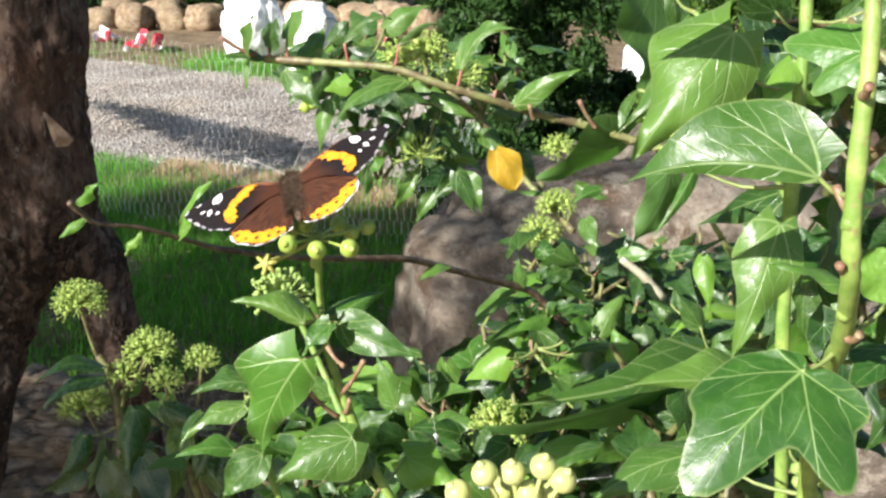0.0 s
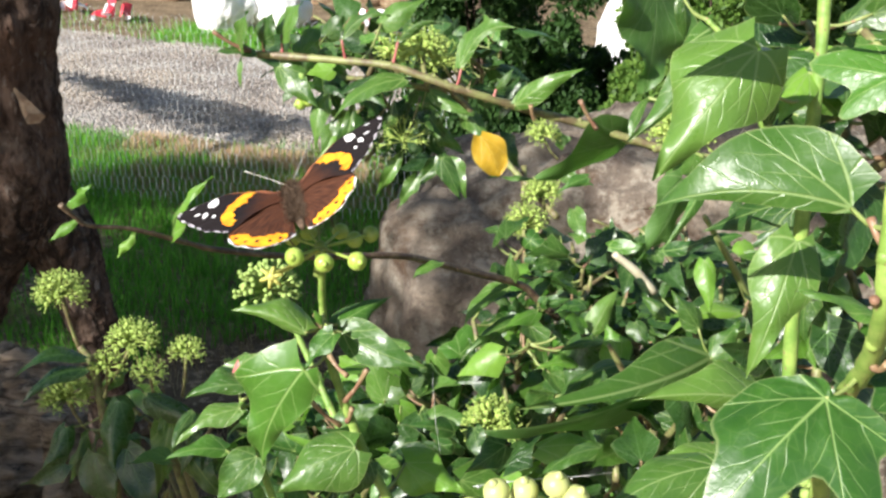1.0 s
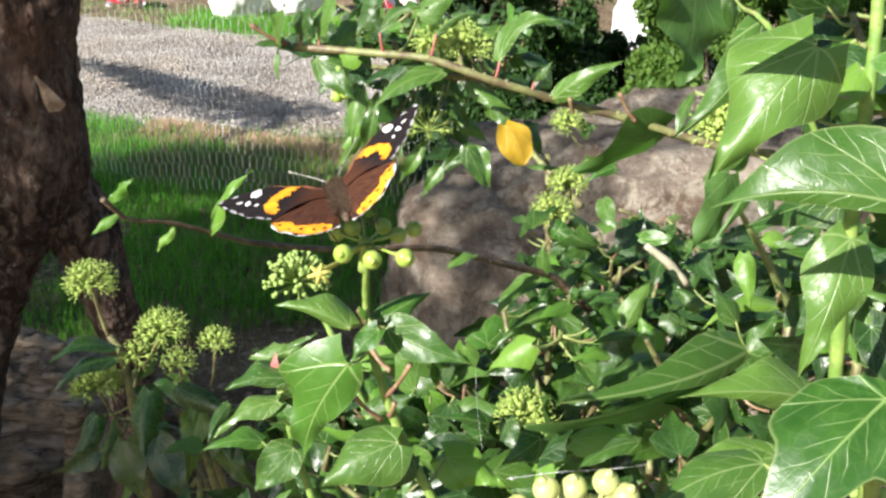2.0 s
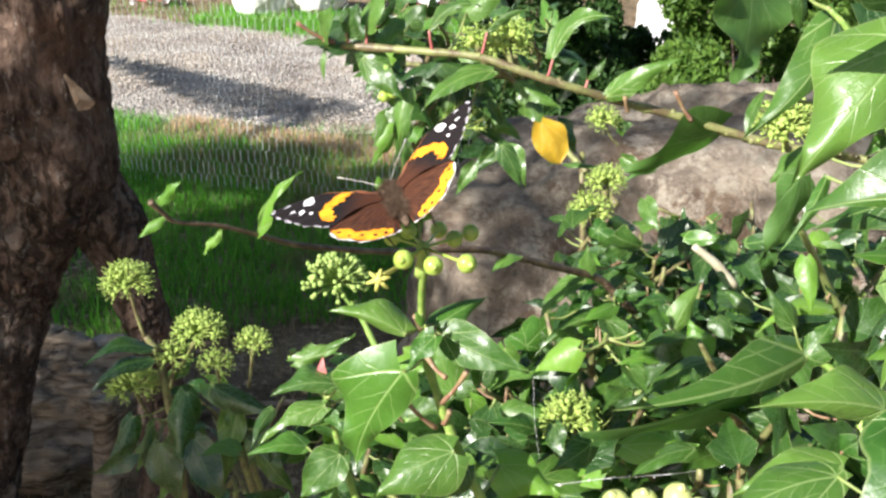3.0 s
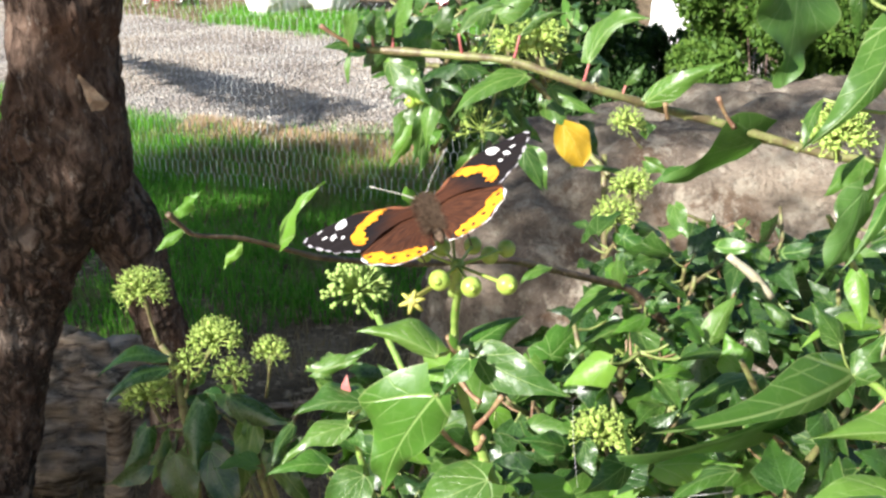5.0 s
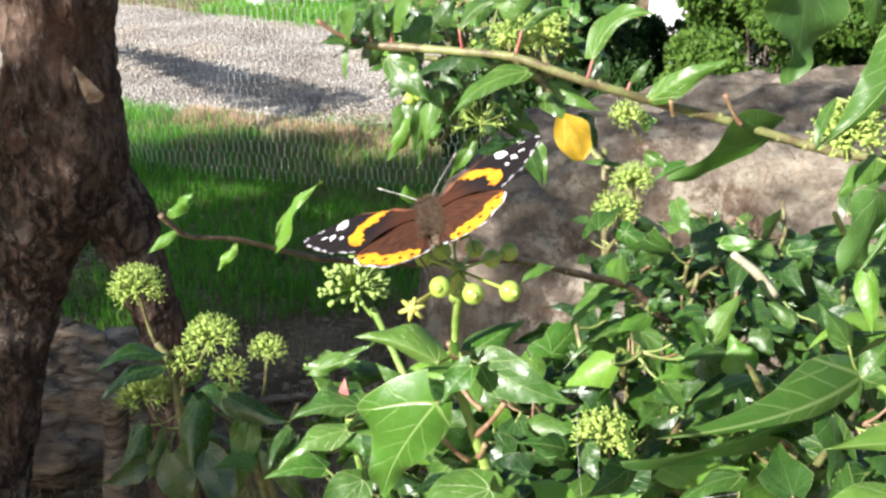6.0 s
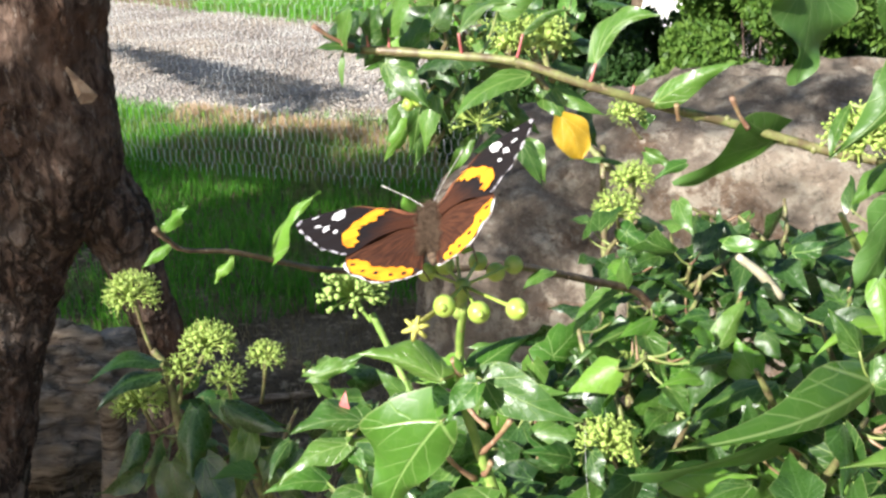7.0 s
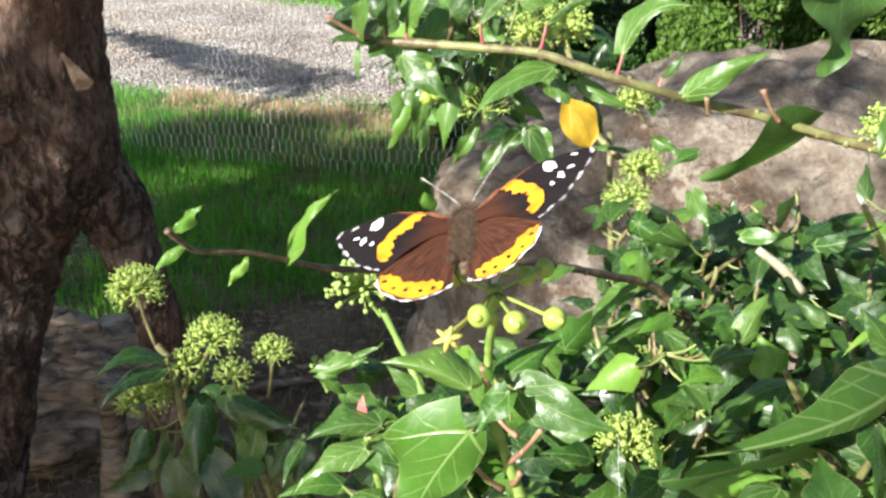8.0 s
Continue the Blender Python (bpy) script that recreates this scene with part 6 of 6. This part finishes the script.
        b = Vector((rng.uniform(-1, 1) * spread[0], rng.uniform(-1, 1) * spread[1], spread[2] * rng.uniform(0.2, 1)))
        m = (a + b) / 2 + Vector((rng.gauss(0, 0.3) * spread[0], rng.gauss(0, 0.3) * spread[1], 0))
        bm = bmesh.new()
        line = [(*a, 0.0022), (*m, 0.0018), (*b, 0.0012)]
        tube(bm, line, 7, 5, 0.15, rng)
        part("stem", bm, M_BRANCH, root)
        stems += smooth_line(line, 8)
    for _ in range(count):
        p = Vector((rng.uniform(-1, 1) * spread[0], rng.uniform(-1, 1) * spread[1], rng.uniform(-1, 1) * spread[2]))
        way = Vector((rng.gauss(0, 1), rng.gauss(-0.3, 0.7), rng.gauss(-0.25, 0.7))).normalized()
        l = size * rng.uniform(0.6, 1.25)
        kind = "l" if rng.random() < 0.12 else "o"
        add_leaf(root, p, p + way * l, l * rng.uniform(0.45, 0.7), rng.gauss(0, 34), rng.uniform(0.1, 0.8), kind, stems, rng, M_FRESH if rng.random() < 0.07 else M_OLD_SHADE if rng.random() < old and kind == "o" else None, M_PETIOLE if rng.random() < 0.3 else None, True)
    return root


def ivy_foot():
    """The old woody ivy stems that carry the shoots, from the ground to the flowering top."""
    root = tagged(empty("old_ivy", (0.12, 0.62, 0.0)), "old woody ivy stems rising from the ground", "ivy")
    rng = random.Random(5)
    for x, y, z in ((0.02, 0.31, 1.17), (-0.02, 0.38, 1.13), (0.2, 0.47, 1.2), (-0.14, 0.6, 1.03), (-0.1, 0.57, 1.0), (0.03, 0.5, 1.1), (0.14, 0.31, 1.2), (0.13, 0.39, 1.15), (0.17, 0.22, 1.2), (0.2, 0.29, 1.2), (0.3, 0.37, 1.3), (0.14, 0.86, 1.1), (0.24, 0.32, 1.28), (0.12, 0.93, 1.15)):
        bm = bmesh.new()
        t = Vector((x - 0.12, y - 0.62, z))
        a = Vector((rng.gauss(0, 0.03), rng.gauss(0, 0.03), -0.04))
        m1 = a * 0.6 + t * 0.4 + Vector((rng.gauss(0, 0.03), rng.gauss(0, 0.03), 0))
        m2 = a * 0.2 + t * 0.8 + Vector((rng.gauss(0, 0.012), rng.gauss(0, 0.012), -0.04))
        tube(bm, [(*a, 0.012), (*m1, 0.008), (*m2, 0.004), (*t, 0.0028)], 9, 7, 0.12, rng)
        part("woody_stem", bm, M_BRANCH, root)


ivy_foot()
rng_low = random.Random(77)
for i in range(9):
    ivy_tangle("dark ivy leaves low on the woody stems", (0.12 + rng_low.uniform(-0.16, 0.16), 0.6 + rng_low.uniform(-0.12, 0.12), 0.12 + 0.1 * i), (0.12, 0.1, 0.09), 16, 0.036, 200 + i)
ivy_tangle('dense glossy ivy leaves on bent stems', (0.090, 0.500, 1.164), (0.036, 0.050, 0.027), 49, 0.024, 101)
ivy_tangle('dense glossy ivy leaves on bent stems', (0.155, 0.560, 1.157), (0.043, 0.060, 0.030), 49, 0.029, 102)
ivy_tangle('dense glossy ivy leaves on bent stems', (0.193, 0.500, 1.160), (0.038, 0.060, 0.036), 49, 0.029, 103)
ivy_tangle('dense glossy ivy leaves on bent stems', (0.105, 0.460, 1.141), (0.042, 0.050, 0.025), 52, 0.027, 104)
ivy_tangle('dense glossy ivy leaves on bent stems', (0.159, 0.450, 1.136), (0.041, 0.050, 0.027), 49, 0.029, 105)
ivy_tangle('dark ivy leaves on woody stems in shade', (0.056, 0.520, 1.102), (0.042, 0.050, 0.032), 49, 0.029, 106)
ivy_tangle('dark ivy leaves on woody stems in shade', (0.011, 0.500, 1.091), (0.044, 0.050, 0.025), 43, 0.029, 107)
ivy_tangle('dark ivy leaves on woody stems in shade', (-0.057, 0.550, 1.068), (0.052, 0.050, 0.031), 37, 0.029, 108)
ivy_tangle('dark ivy leaves on woody stems in shade', (0.111, 0.660, 1.147), (0.035, 0.050, 0.027), 37, 0.029, 109)
ivy_tangle('dense glossy ivy leaves on bent stems', (0.204, 0.720, 1.134), (0.050, 0.050, 0.025), 31, 0.032, 110)
ivy_tangle('dense glossy ivy leaves on bent stems', (0.254, 0.620, 1.163), (0.043, 0.060, 0.029), 34, 0.032, 111)
ivy_tangle('dark ivy leaves on woody stems in shade', (-0.023, 0.950, 1.199), (0.059, 0.050, 0.043), 52, 0.032, 112)
ivy_tangle('dense glossy ivy leaves on bent stems', (-0.041, 0.870, 1.269), (0.057, 0.060, 0.026), 43, 0.032, 113)
ivy_tangle('dark ivy leaves on woody stems in shade', (0.062, 0.980, 1.249), (0.054, 0.060, 0.032), 37, 0.034, 114)
ivy_tangle('dense glossy ivy leaves on bent stems', (0.172, 0.340, 1.338), (0.023, 0.050, 0.031), 34, 0.032, 115)
ivy_tangle('dense glossy ivy leaves on bent stems', (0.191, 0.360, 1.259), (0.026, 0.050, 0.035), 40, 0.032, 116)
ivy_tangle('dark ivy leaves on woody stems in shade', (0.139, 0.340, 1.191), (0.035, 0.050, 0.020), 40, 0.029, 117)
ivy_tangle('dark ivy leaves on woody stems in shade', (-0.162, 0.620, 1.015), (0.048, 0.050, 0.032), 26, 0.029, 118)
ivy_tangle('dark ivy leaves on woody stems in shade', (0.088, 0.420, 1.103), (0.088, 0.060, 0.021), 63, 0.029, 119)
ivy_tangle('dark ivy leaves on woody stems in shade', (-0.036, 0.460, 1.067), (0.090, 0.060, 0.024), 58, 0.029, 120)


# every unlobed mature leaf gets the dark green, painting the shade between stems
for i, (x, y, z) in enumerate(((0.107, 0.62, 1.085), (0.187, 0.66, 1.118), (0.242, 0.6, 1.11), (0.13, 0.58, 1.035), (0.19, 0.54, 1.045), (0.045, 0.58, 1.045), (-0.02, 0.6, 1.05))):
    ivy_tangle("ivy leaves deep inside the hedge, shade put into their colour", (x, y, z), (0.06, 0.05, 0.04), 40, 0.036, 140 + i, 1.0)


# ---- butterfly ----
SPAN = 0.0333


def wing_height(x, y):
    """The gentle arch and ripple of a wing, out from its root."""
    return 0.0011 * math.sin(min(1.0, x / SPAN) * 3.0) + 0.00022 * math.sin(y * 900 + x * 300)


def closed(points, step=5):
    p = [np.array(q, float) for q in points]
    n = len(p)
    out = []
    for i in range(n):
        a, b, c, d = p[i - 1], p[i], p[(i + 1) % n], p[(i + 2) % n]
        for k in range(step):
            s = k / step
            out.append(0.5 * (2 * b + (c - a) * s + (2 * a - 5 * b + 4 * c - d) * s * s + (3 * b - a - 3 * c + d) * s**3))
    return out


def membrane(outline, side, lift=0.0, rings=6):
    bm = bmesh.new()
    uv = bm.loops.layers.uv.new("wing")
    edge = closed(outline)
    c = sum(edge) / len(edge)
    vert = lambda q: bm.verts.new((side * q[0], q[1], wing_height(q[0], q[1]) + lift))
    hub, last = vert(c), None
    for k in range(1, rings + 1):
        ring = [vert(c + (q - c) * k / rings) for q in edge]
        for j in range(len(ring)):
            i = (j + 1) % len(ring)
            bm.faces.new((hub, ring[j], ring[i]) if last is None else (last[j], ring[j], ring[i], last[i]))
        last = ring
    for f in bm.faces:
        for loop in f.loops:
            loop[uv].uv = (abs(loop.vert.co.x) / SPAN, loop.vert.co.y / SPAN)
    bm.normal_update()
    if sum(f.normal.z for f in bm.faces) < 0:
        bmesh.ops.reverse_faces(bm, faces=bm.faces[:])
    return bm


def band(line, side, lift, ragged=0.0, seed=0, step=7):
    """A patch of coloured scales along a line of (x, y, half width)."""
    rng = random.Random(seed)
    bm = bmesh.new()
    pts = smooth_line(line, step)
    rows = []
    for i, q in enumerate(pts):
        a, b = pts[max(i - 1, 0)], pts[min(i + 1, len(pts) - 1)]
        d = (b - a)[:2]
        d = d / (np.hypot(*d) + 1e-9)
        row = []
        for k in (-1.0, 0.0, 1.0):
            w = q[2] * k * (1 + ragged * rng.uniform(-1, 1))
            x, y = q[0] - d[1] * w, q[1] + d[0] * w
            row.append(bm.verts.new((side * x, y, wing_height(x, y) + lift)))
        rows.append(row)
    for a, b in zip(rows, rows[1:]):
        for k in range(2):
            bm.faces.new((a[k], b[k], b[k + 1], a[k + 1]))
    bm.normal_update()
    if sum(f.normal.z for f in bm.faces) < 0:
        bmesh.ops.reverse_faces(bm, faces=bm.faces[:])
    return bm


def rails(outer, inner, side, lift, wiggle):
    """A patch of coloured scales between two lines, its inner edge scalloped."""
    bm = bmesh.new()
    a, b = smooth_line(outer, 6), smooth_line(inner, 6)
    rows = []
    for i, (p, q) in enumerate(zip(a, b)):
        q = q + (p - q) / (np.hypot(*(p - q)) + 1e-9) * wiggle * math.sin(i * 2 * math.pi / 6)
        row = []
        for k in range(5):
            x, y = p + (q - p) * k / 4
            row.append(bm.verts.new((side * x, y, wing_height(x, y) + lift)))
        rows.append(row)
    for a, b in zip(rows, rows[1:]):
        for k in range(4):
            bm.faces.new((a[k], b[k], b[k + 1], a[k + 1]))
    bm.normal_update()
    if sum(f.normal.z for f in bm.faces) < 0:
        bmesh.ops.reverse_faces(bm, faces=bm.faces[:])
    return bm


def spot(x, y, rx, ry, side, lift, turn=0.0, seed=0):
    rng = random.Random(seed)
    c, s = math.cos(turn), math.sin(turn)
    ring = []
    for k in range(9):
        a = 2 * math.pi * k / 9
        u, v = rx * math.cos(a) * rng.uniform(0.55, 1.2), ry * math.sin(a) * rng.uniform(0.55, 1.2)
        ring.append((x + u * c - v * s, y + u * s + v * c))
    return membrane(ring, side, lift, 2)


FORE = [(0, 0.0030), (0.004, 0.0046), (0.0085, 0.0076), (0.014, 0.0101), (0.0204, 0.0116), (0.0268, 0.0111), (0.0308, 0.0100), (0.0326, 0.0078), (0.0316, 0.0040), (0.0294, 0.0000), (0.0268, -0.0045), (0.0232, -0.0108), (0.0194, -0.0144), (0.0172, -0.0150), (0.0118, -0.0095), (0.006, -0.0042), (0, -0.0030)]
HIND = [(0, 0.0010), (0.0055, 0.0000), (0.0115, -0.0040), (0.0170, -0.0105), (0.0181, -0.0150), (0.0166, -0.0210), (0.0124, -0.0256), (0.0082, -0.0272), (0.0048, -0.0267), (0.0022, -0.0250), (0.0005, -0.0226), (0.0003, -0.0140), (0, -0.0040)]


def build_wings(root):
    wings = []
    for side in (1, -1):
        fore = part("forewing", membrane(FORE, side), M_WING, root, "black-tipped forewing with an orange band and white spots")
        fore["root_y"] = 0.0025
        part("orange_band", rails(((0.0090, 0.0078), (0.0110, 0.0090), (0.0136, 0.0067), (0.0151, 0.0032), (0.0170, 0.0016), (0.0183, -0.0013), (0.0194, -0.0044), (0.0190, -0.0094), (0.0178, -0.0120)), ((0.0084, 0.0066), (0.0090, 0.0056), (0.0106, 0.0038), (0.0124, 0.0012), (0.0147, -0.0004), (0.0155, -0.0030), (0.0158, -0.0062), (0.0156, -0.0106), (0.0168, -0.0122)), side, 0.00016, 0.00045), M_ORANGE, fore)
        for i, (x, y, rx, ry, turn) in enumerate(((0.0210, 0.0074, 0.0014, 0.0031, 0.3), (0.0238, 0.0004, 0.0010, 0.0017, 0.2), (0.0214, -0.0016, 0.0006, 0.0009, 0.0), (0.0262, 0.0034, 0.0011, 0.0008, 0.3), (0.0274, 0.0088, 0.0012, 0.0008, -0.3))):
            part("white_spot", spot(x, y, rx, ry, side, 0.0002, turn, i), M_WHITE_SPOT, fore)
        for i, (x, y, rx, ry, turn) in enumerate(((0.0315, 0.0074, 0.0006, 0.0022, 0.1), (0.0301, 0.0018, 0.0005, 0.0020, -0.4), (0.0281, -0.0026, 0.0005, 0.0019, -0.5), (0.0258, -0.0070, 0.0004, 0.0018, -0.5), (0.0236, -0.0104, 0.0004, 0.0016, -0.6), (0.0208, -0.0132, 0.0004, 0.0016, -0.9), (0.0186, -0.0145, 0.0003, 0.0010, -1.2))):
            part("fringe_fleck", spot(x, y, rx, ry, side, 0.00022, turn, 20 + i), M_FRINGE, fore)
        part("costal_edge", band([(0.0005, 0.0027, 0.0006), (0.0045, 0.0043, 0.0007), (0.0088, 0.0070, 0.0006), (0.012, 0.0088, 0.0003), (0.018, 0.0107, 0.0001)], side, 0.00018, 0.1, 6), M_COSTA, fore)
        hind = part("hindwing", membrane(HIND, side, -0.0006), M_HIND, root, "brown hindwing with an orange margin and black dots")
        hind["root_y"] = 0.0
        part("orange_band", rails(((0.0176, -0.0142), (0.0174, -0.0172), (0.0160, -0.0208), (0.0122, -0.0246), (0.0083, -0.0262), (0.0050, -0.0258), (0.0030, -0.0244)), ((0.0168, -0.0140), (0.0148, -0.0150), (0.0122, -0.0180), (0.0092, -0.0200), (0.0066, -0.0208), (0.0044, -0.0212), (0.0024, -0.0222)), side, -0.00044, 0.0004), M_ORANGE, hind)
        for i, (x, y) in enumerate(((0.0160, -0.0178), (0.0137, -0.0208), (0.0106, -0.0230), (0.0074, -0.0240), (0.0046, -0.0236))):
            part("black_dot", spot(x, y, 0.0006, 0.00065, side, -0.00028, 0, i), M_BLACK, hind)
        part("anal_spot", spot(0.0018, -0.0226, 0.0008, 0.0009, side, -0.0003, -0.2, 9), M_BLACK, hind)
        edge = [(0.0181, -0.0150), (0.0177, -0.0180), (0.0166, -0.0210), (0.0147, -0.0235), (0.0124, -0.0256), (0.0104, -0.0266), (0.0082, -0.0272), (0.0064, -0.0271), (0.0048, -0.0267), (0.0034, -0.0259), (0.0022, -0.0250), (0.0012, -0.0240), (0.0005, -0.0226)]
        part("fringe", band([(x, y, 0.00038 if k % 2 else 0.00006) for k, (x, y) in enumerate(edge)], side, -0.0004, 0.6, 8), M_WHITE_SPOT, hind, "white scalloped wing margin")
        wings += [(fore, side), (hind, side)]
    return wings


def build_butterfly():
    root = tagged(empty("butterfly"), "brown, black and orange admiral butterfly resting on ivy flowers", "butterfly")
    rng = random.Random(17)
    body = bmesh.new()
    ball(body, (0, 0.0035, 0.0002), 0.0031, (1.0, 1.35, 0.85), 3)
    ball(body, (0, 0.0086, 0.0002), 0.0018, (1.0, 0.9, 0.9), 3)
    tube(body, [(0, 0.001, 0, 0.0020), (0, -0.004, -0.0004, 0.0026), (0, -0.010, -0.0007, 0.0021), (0, -0.0170, -0.0012, 0.0008)], 14, 6)
    ob = part("body", body, M_FUR, root)
    hair_v, hair_f = [], []
    for _ in range(3600):
        y = rng.uniform(-0.0160, 0.0098)
        a = rng.uniform(-0.4, 3.54)
        r = 0.0028 if y > -0.001 else 0.0021
        if y > 0.0072:
            r = 0.0016
        p = Vector((math.cos(a) * r * 0.9, y, math.sin(a) * r * 0.85))
        d = Vector((math.cos(a), rng.uniform(-1.3, 0.1), math.sin(a))).normalized() * rng.uniform(0.0012, 0.003)
        s = Vector((-math.sin(a), 0, math.cos(a))) * 0.00008
        k = len(hair_v)
        hair_v += [p - s, p + s, p + d]
        hair_f.append((k, k + 1, k + 2))
    heap("fur", hair_v, hair_f, M_FUR, ob)
    for side in (1, -1):
        bm = bmesh.new()
        ball(bm, (side * 0.0013, 0.0093, 0.0004), 0.0008, (0.8, 1, 1), 2)
        part("eye", bm, M_BLACK, root)
        bm = bmesh.new()
        tube(bm, [(side * 0.0007, 0.0098, 0.0008, 0.00018), (side * 0.0050, 0.0165, 0.0026, 0.00013), (side * 0.0100, 0.0240, 0.0042, 0.00014), (side * 0.0112, 0.0257, 0.0046, 0.00032), (side * 0.0117, 0.0264, 0.0047, 0.00024)], 6, 5)
        part("antenna", bm, M_FEELER, root, "thin ringed antenna with a pale club")
        for y0, dx, dy, dz in ((0.005, 0.005, 0.004, -0.012), (0.002, 0.007, -0.003, -0.013)):
            bm = bmesh.new()
            tube(bm, [(side * 0.001, y0, -0.002, 0.00035), (side * dx, y0 + dy * 0.4, -0.004, 0.0003), (side * dx * 0.9, y0 + dy, dz, 0.0002)], 6, 4)
            part("leg", bm, M_LEG, root)
    return root, build_wings(root)


butterfly, WINGS = build_butterfly()
butterfly.scale = (1.065, 1.065, 1.065)
BODY_ROWS = [
    (0, -0.0106, 0.2985, 1.3090, 10.7, -23, 9.7),
    (0.3, -0.0107, 0.2982, 1.3090, 11, -23.5, 10),
    (0.5, -0.0101, 0.3005, 1.3119, 17, -19.5, 4),
    (0.7, -0.0109, 0.2979, 1.3088, 9, -24, 10.5),
    (1, -0.0111, 0.2977, 1.3088, 5.8, -25.3, 10.9),
    (2.5, -0.0116, 0.2973, 1.3087, 0.2, -26.5, 11.8),
    (3.5, -0.0117, 0.2963, 1.3094, 1.2, -29, 15.4),
    (4.5, -0.0114, 0.2951, 1.3099, 1, -25.9, 13.4),
    (6.5, -0.0106, 0.2936, 1.3108, -1.5, -24.2, 4.6),
    (7, -0.0113, 0.2935, 1.3118, 4.8, -24.9, 0.8),
    (7.5, -0.0109, 0.3008, 1.3086, 8, -17.7, 0),
    (8, -0.0101, 0.2971, 1.3103, 8.2, -22, -5.5),
]
FLAP_ROWS = [(0.0, 1), (0.25, 4), (0.35, 24), (0.42, 42), (0.5, 57), (0.58, 41), (0.67, 18), (0.8, 9), (1.0, 9.8), (2.5, 17.6), (3.0, 16), (3.5, 13.5), (4.0, 10), (4.5, 5.2), (6.0, 5), (6.5, 4.2), (6.8, 9), (7.0, 16), (7.15, 24), (7.3, 14), (7.5, 10), (8.0, 4.7)]


# ---- small things ----
def spider_thread(label, rows, bits, seed):
    """A dusty spider thread with specks caught in it."""
    rng = random.Random(seed)
    bm = bmesh.new()
    tube(bm, rows, 5, 6)
    line = smooth_line(rows, 12)
    for _ in range(bits):
        q = rng.choice(line)
        ball(bm, Vector(q[:3]) + Vector((rng.gauss(0, 0.0004), rng.gauss(0, 0.0004), rng.gauss(0, 0.0004))), rng.uniform(0.0003, 0.0007), level=1)
    return tagged(part("spider_thread", bm, M_SILK), label, "cobweb")


def dry_twig(label, rows, material, seed):
    bm = bmesh.new()
    tube(bm, rows, 9, 6, 0.15, random.Random(seed))
    return tagged(part("dry_twig", bm, material), label, "twig")


# == places
spider_thread("dusty white spider thread across the ivy leaves", [(0.0525, 0.4000, 1.1397, 0.00014), (0.0789, 0.4100, 1.1372, 0.00019), (0.1102, 0.4150, 1.1372, 0.00019), (0.1375, 0.4300, 1.1327, 0.00020), (0.1610, 0.4320, 1.1378, 0.00016)], 26, 1)
spider_thread("dusty white spider threads over a shaded gap", [(0.1606, 0.4400, 1.1387, 0.00013), (0.1733, 0.4400, 1.1429, 0.00023), (0.1820, 0.4400, 1.1464, 0.00027), (0.1953, 0.4400, 1.1530, 0.00013)], 40, 2)
spider_thread("dusty white spider threads over a shaded gap", [(0.1694, 0.4500, 1.1363, 0.00014), (0.1863, 0.4500, 1.1321, 0.00020), (0.1963, 0.4500, 1.1372, 0.00014)], 30, 3)
spider_thread("thin white spider thread hanging from a leaf", [(0.0320, 0.3000, 1.2501, 0.00004), (0.0330, 0.3000, 1.2351, 0.00004), (0.0353, 0.3000, 1.2187, 0.00004)], 0, 4)
dry_twig("pale dry broken twig among ivy leaves", [(0.1280, 0.5000, 1.2190, 0.0018), (0.1410, 0.5000, 1.2090, 0.0024), (0.1520, 0.5000, 1.1970, 0.0022)], M_CUT, 1)
dry_twig("thin brown dry twig among ivy leaves", [(0.1474, 0.4300, 1.1172, 0.00161), (0.1382, 0.4300, 1.1482, 0.00170), (0.1317, 0.4300, 1.1691, 0.00154), (0.1290, 0.4300, 1.1807, 0.00128)], M_TWIG, 2)
dry_twig("thin pale dry twig among ivy leaves", [(0.1740, 0.5000, 1.2410, 0.00140), (0.1987, 0.5200, 1.2063, 0.00208), (0.2240, 0.5400, 1.1682, 0.00252), (0.2530, 0.5500, 1.1317, 0.00295)], M_PETIOLE_GREEN, 3)


# ---- what moves ----
def motions():
    walk(butterfly, [(t, pose(*row)) for t, *row in BODY_ROWS])
    for wing, side in WINGS:
        walk(wing, [(t, pose(0.0012 * side, wing["root_y"], 0.0012, 0, -side * a, 0)) for t, a in FLAP_ROWS])


motions()
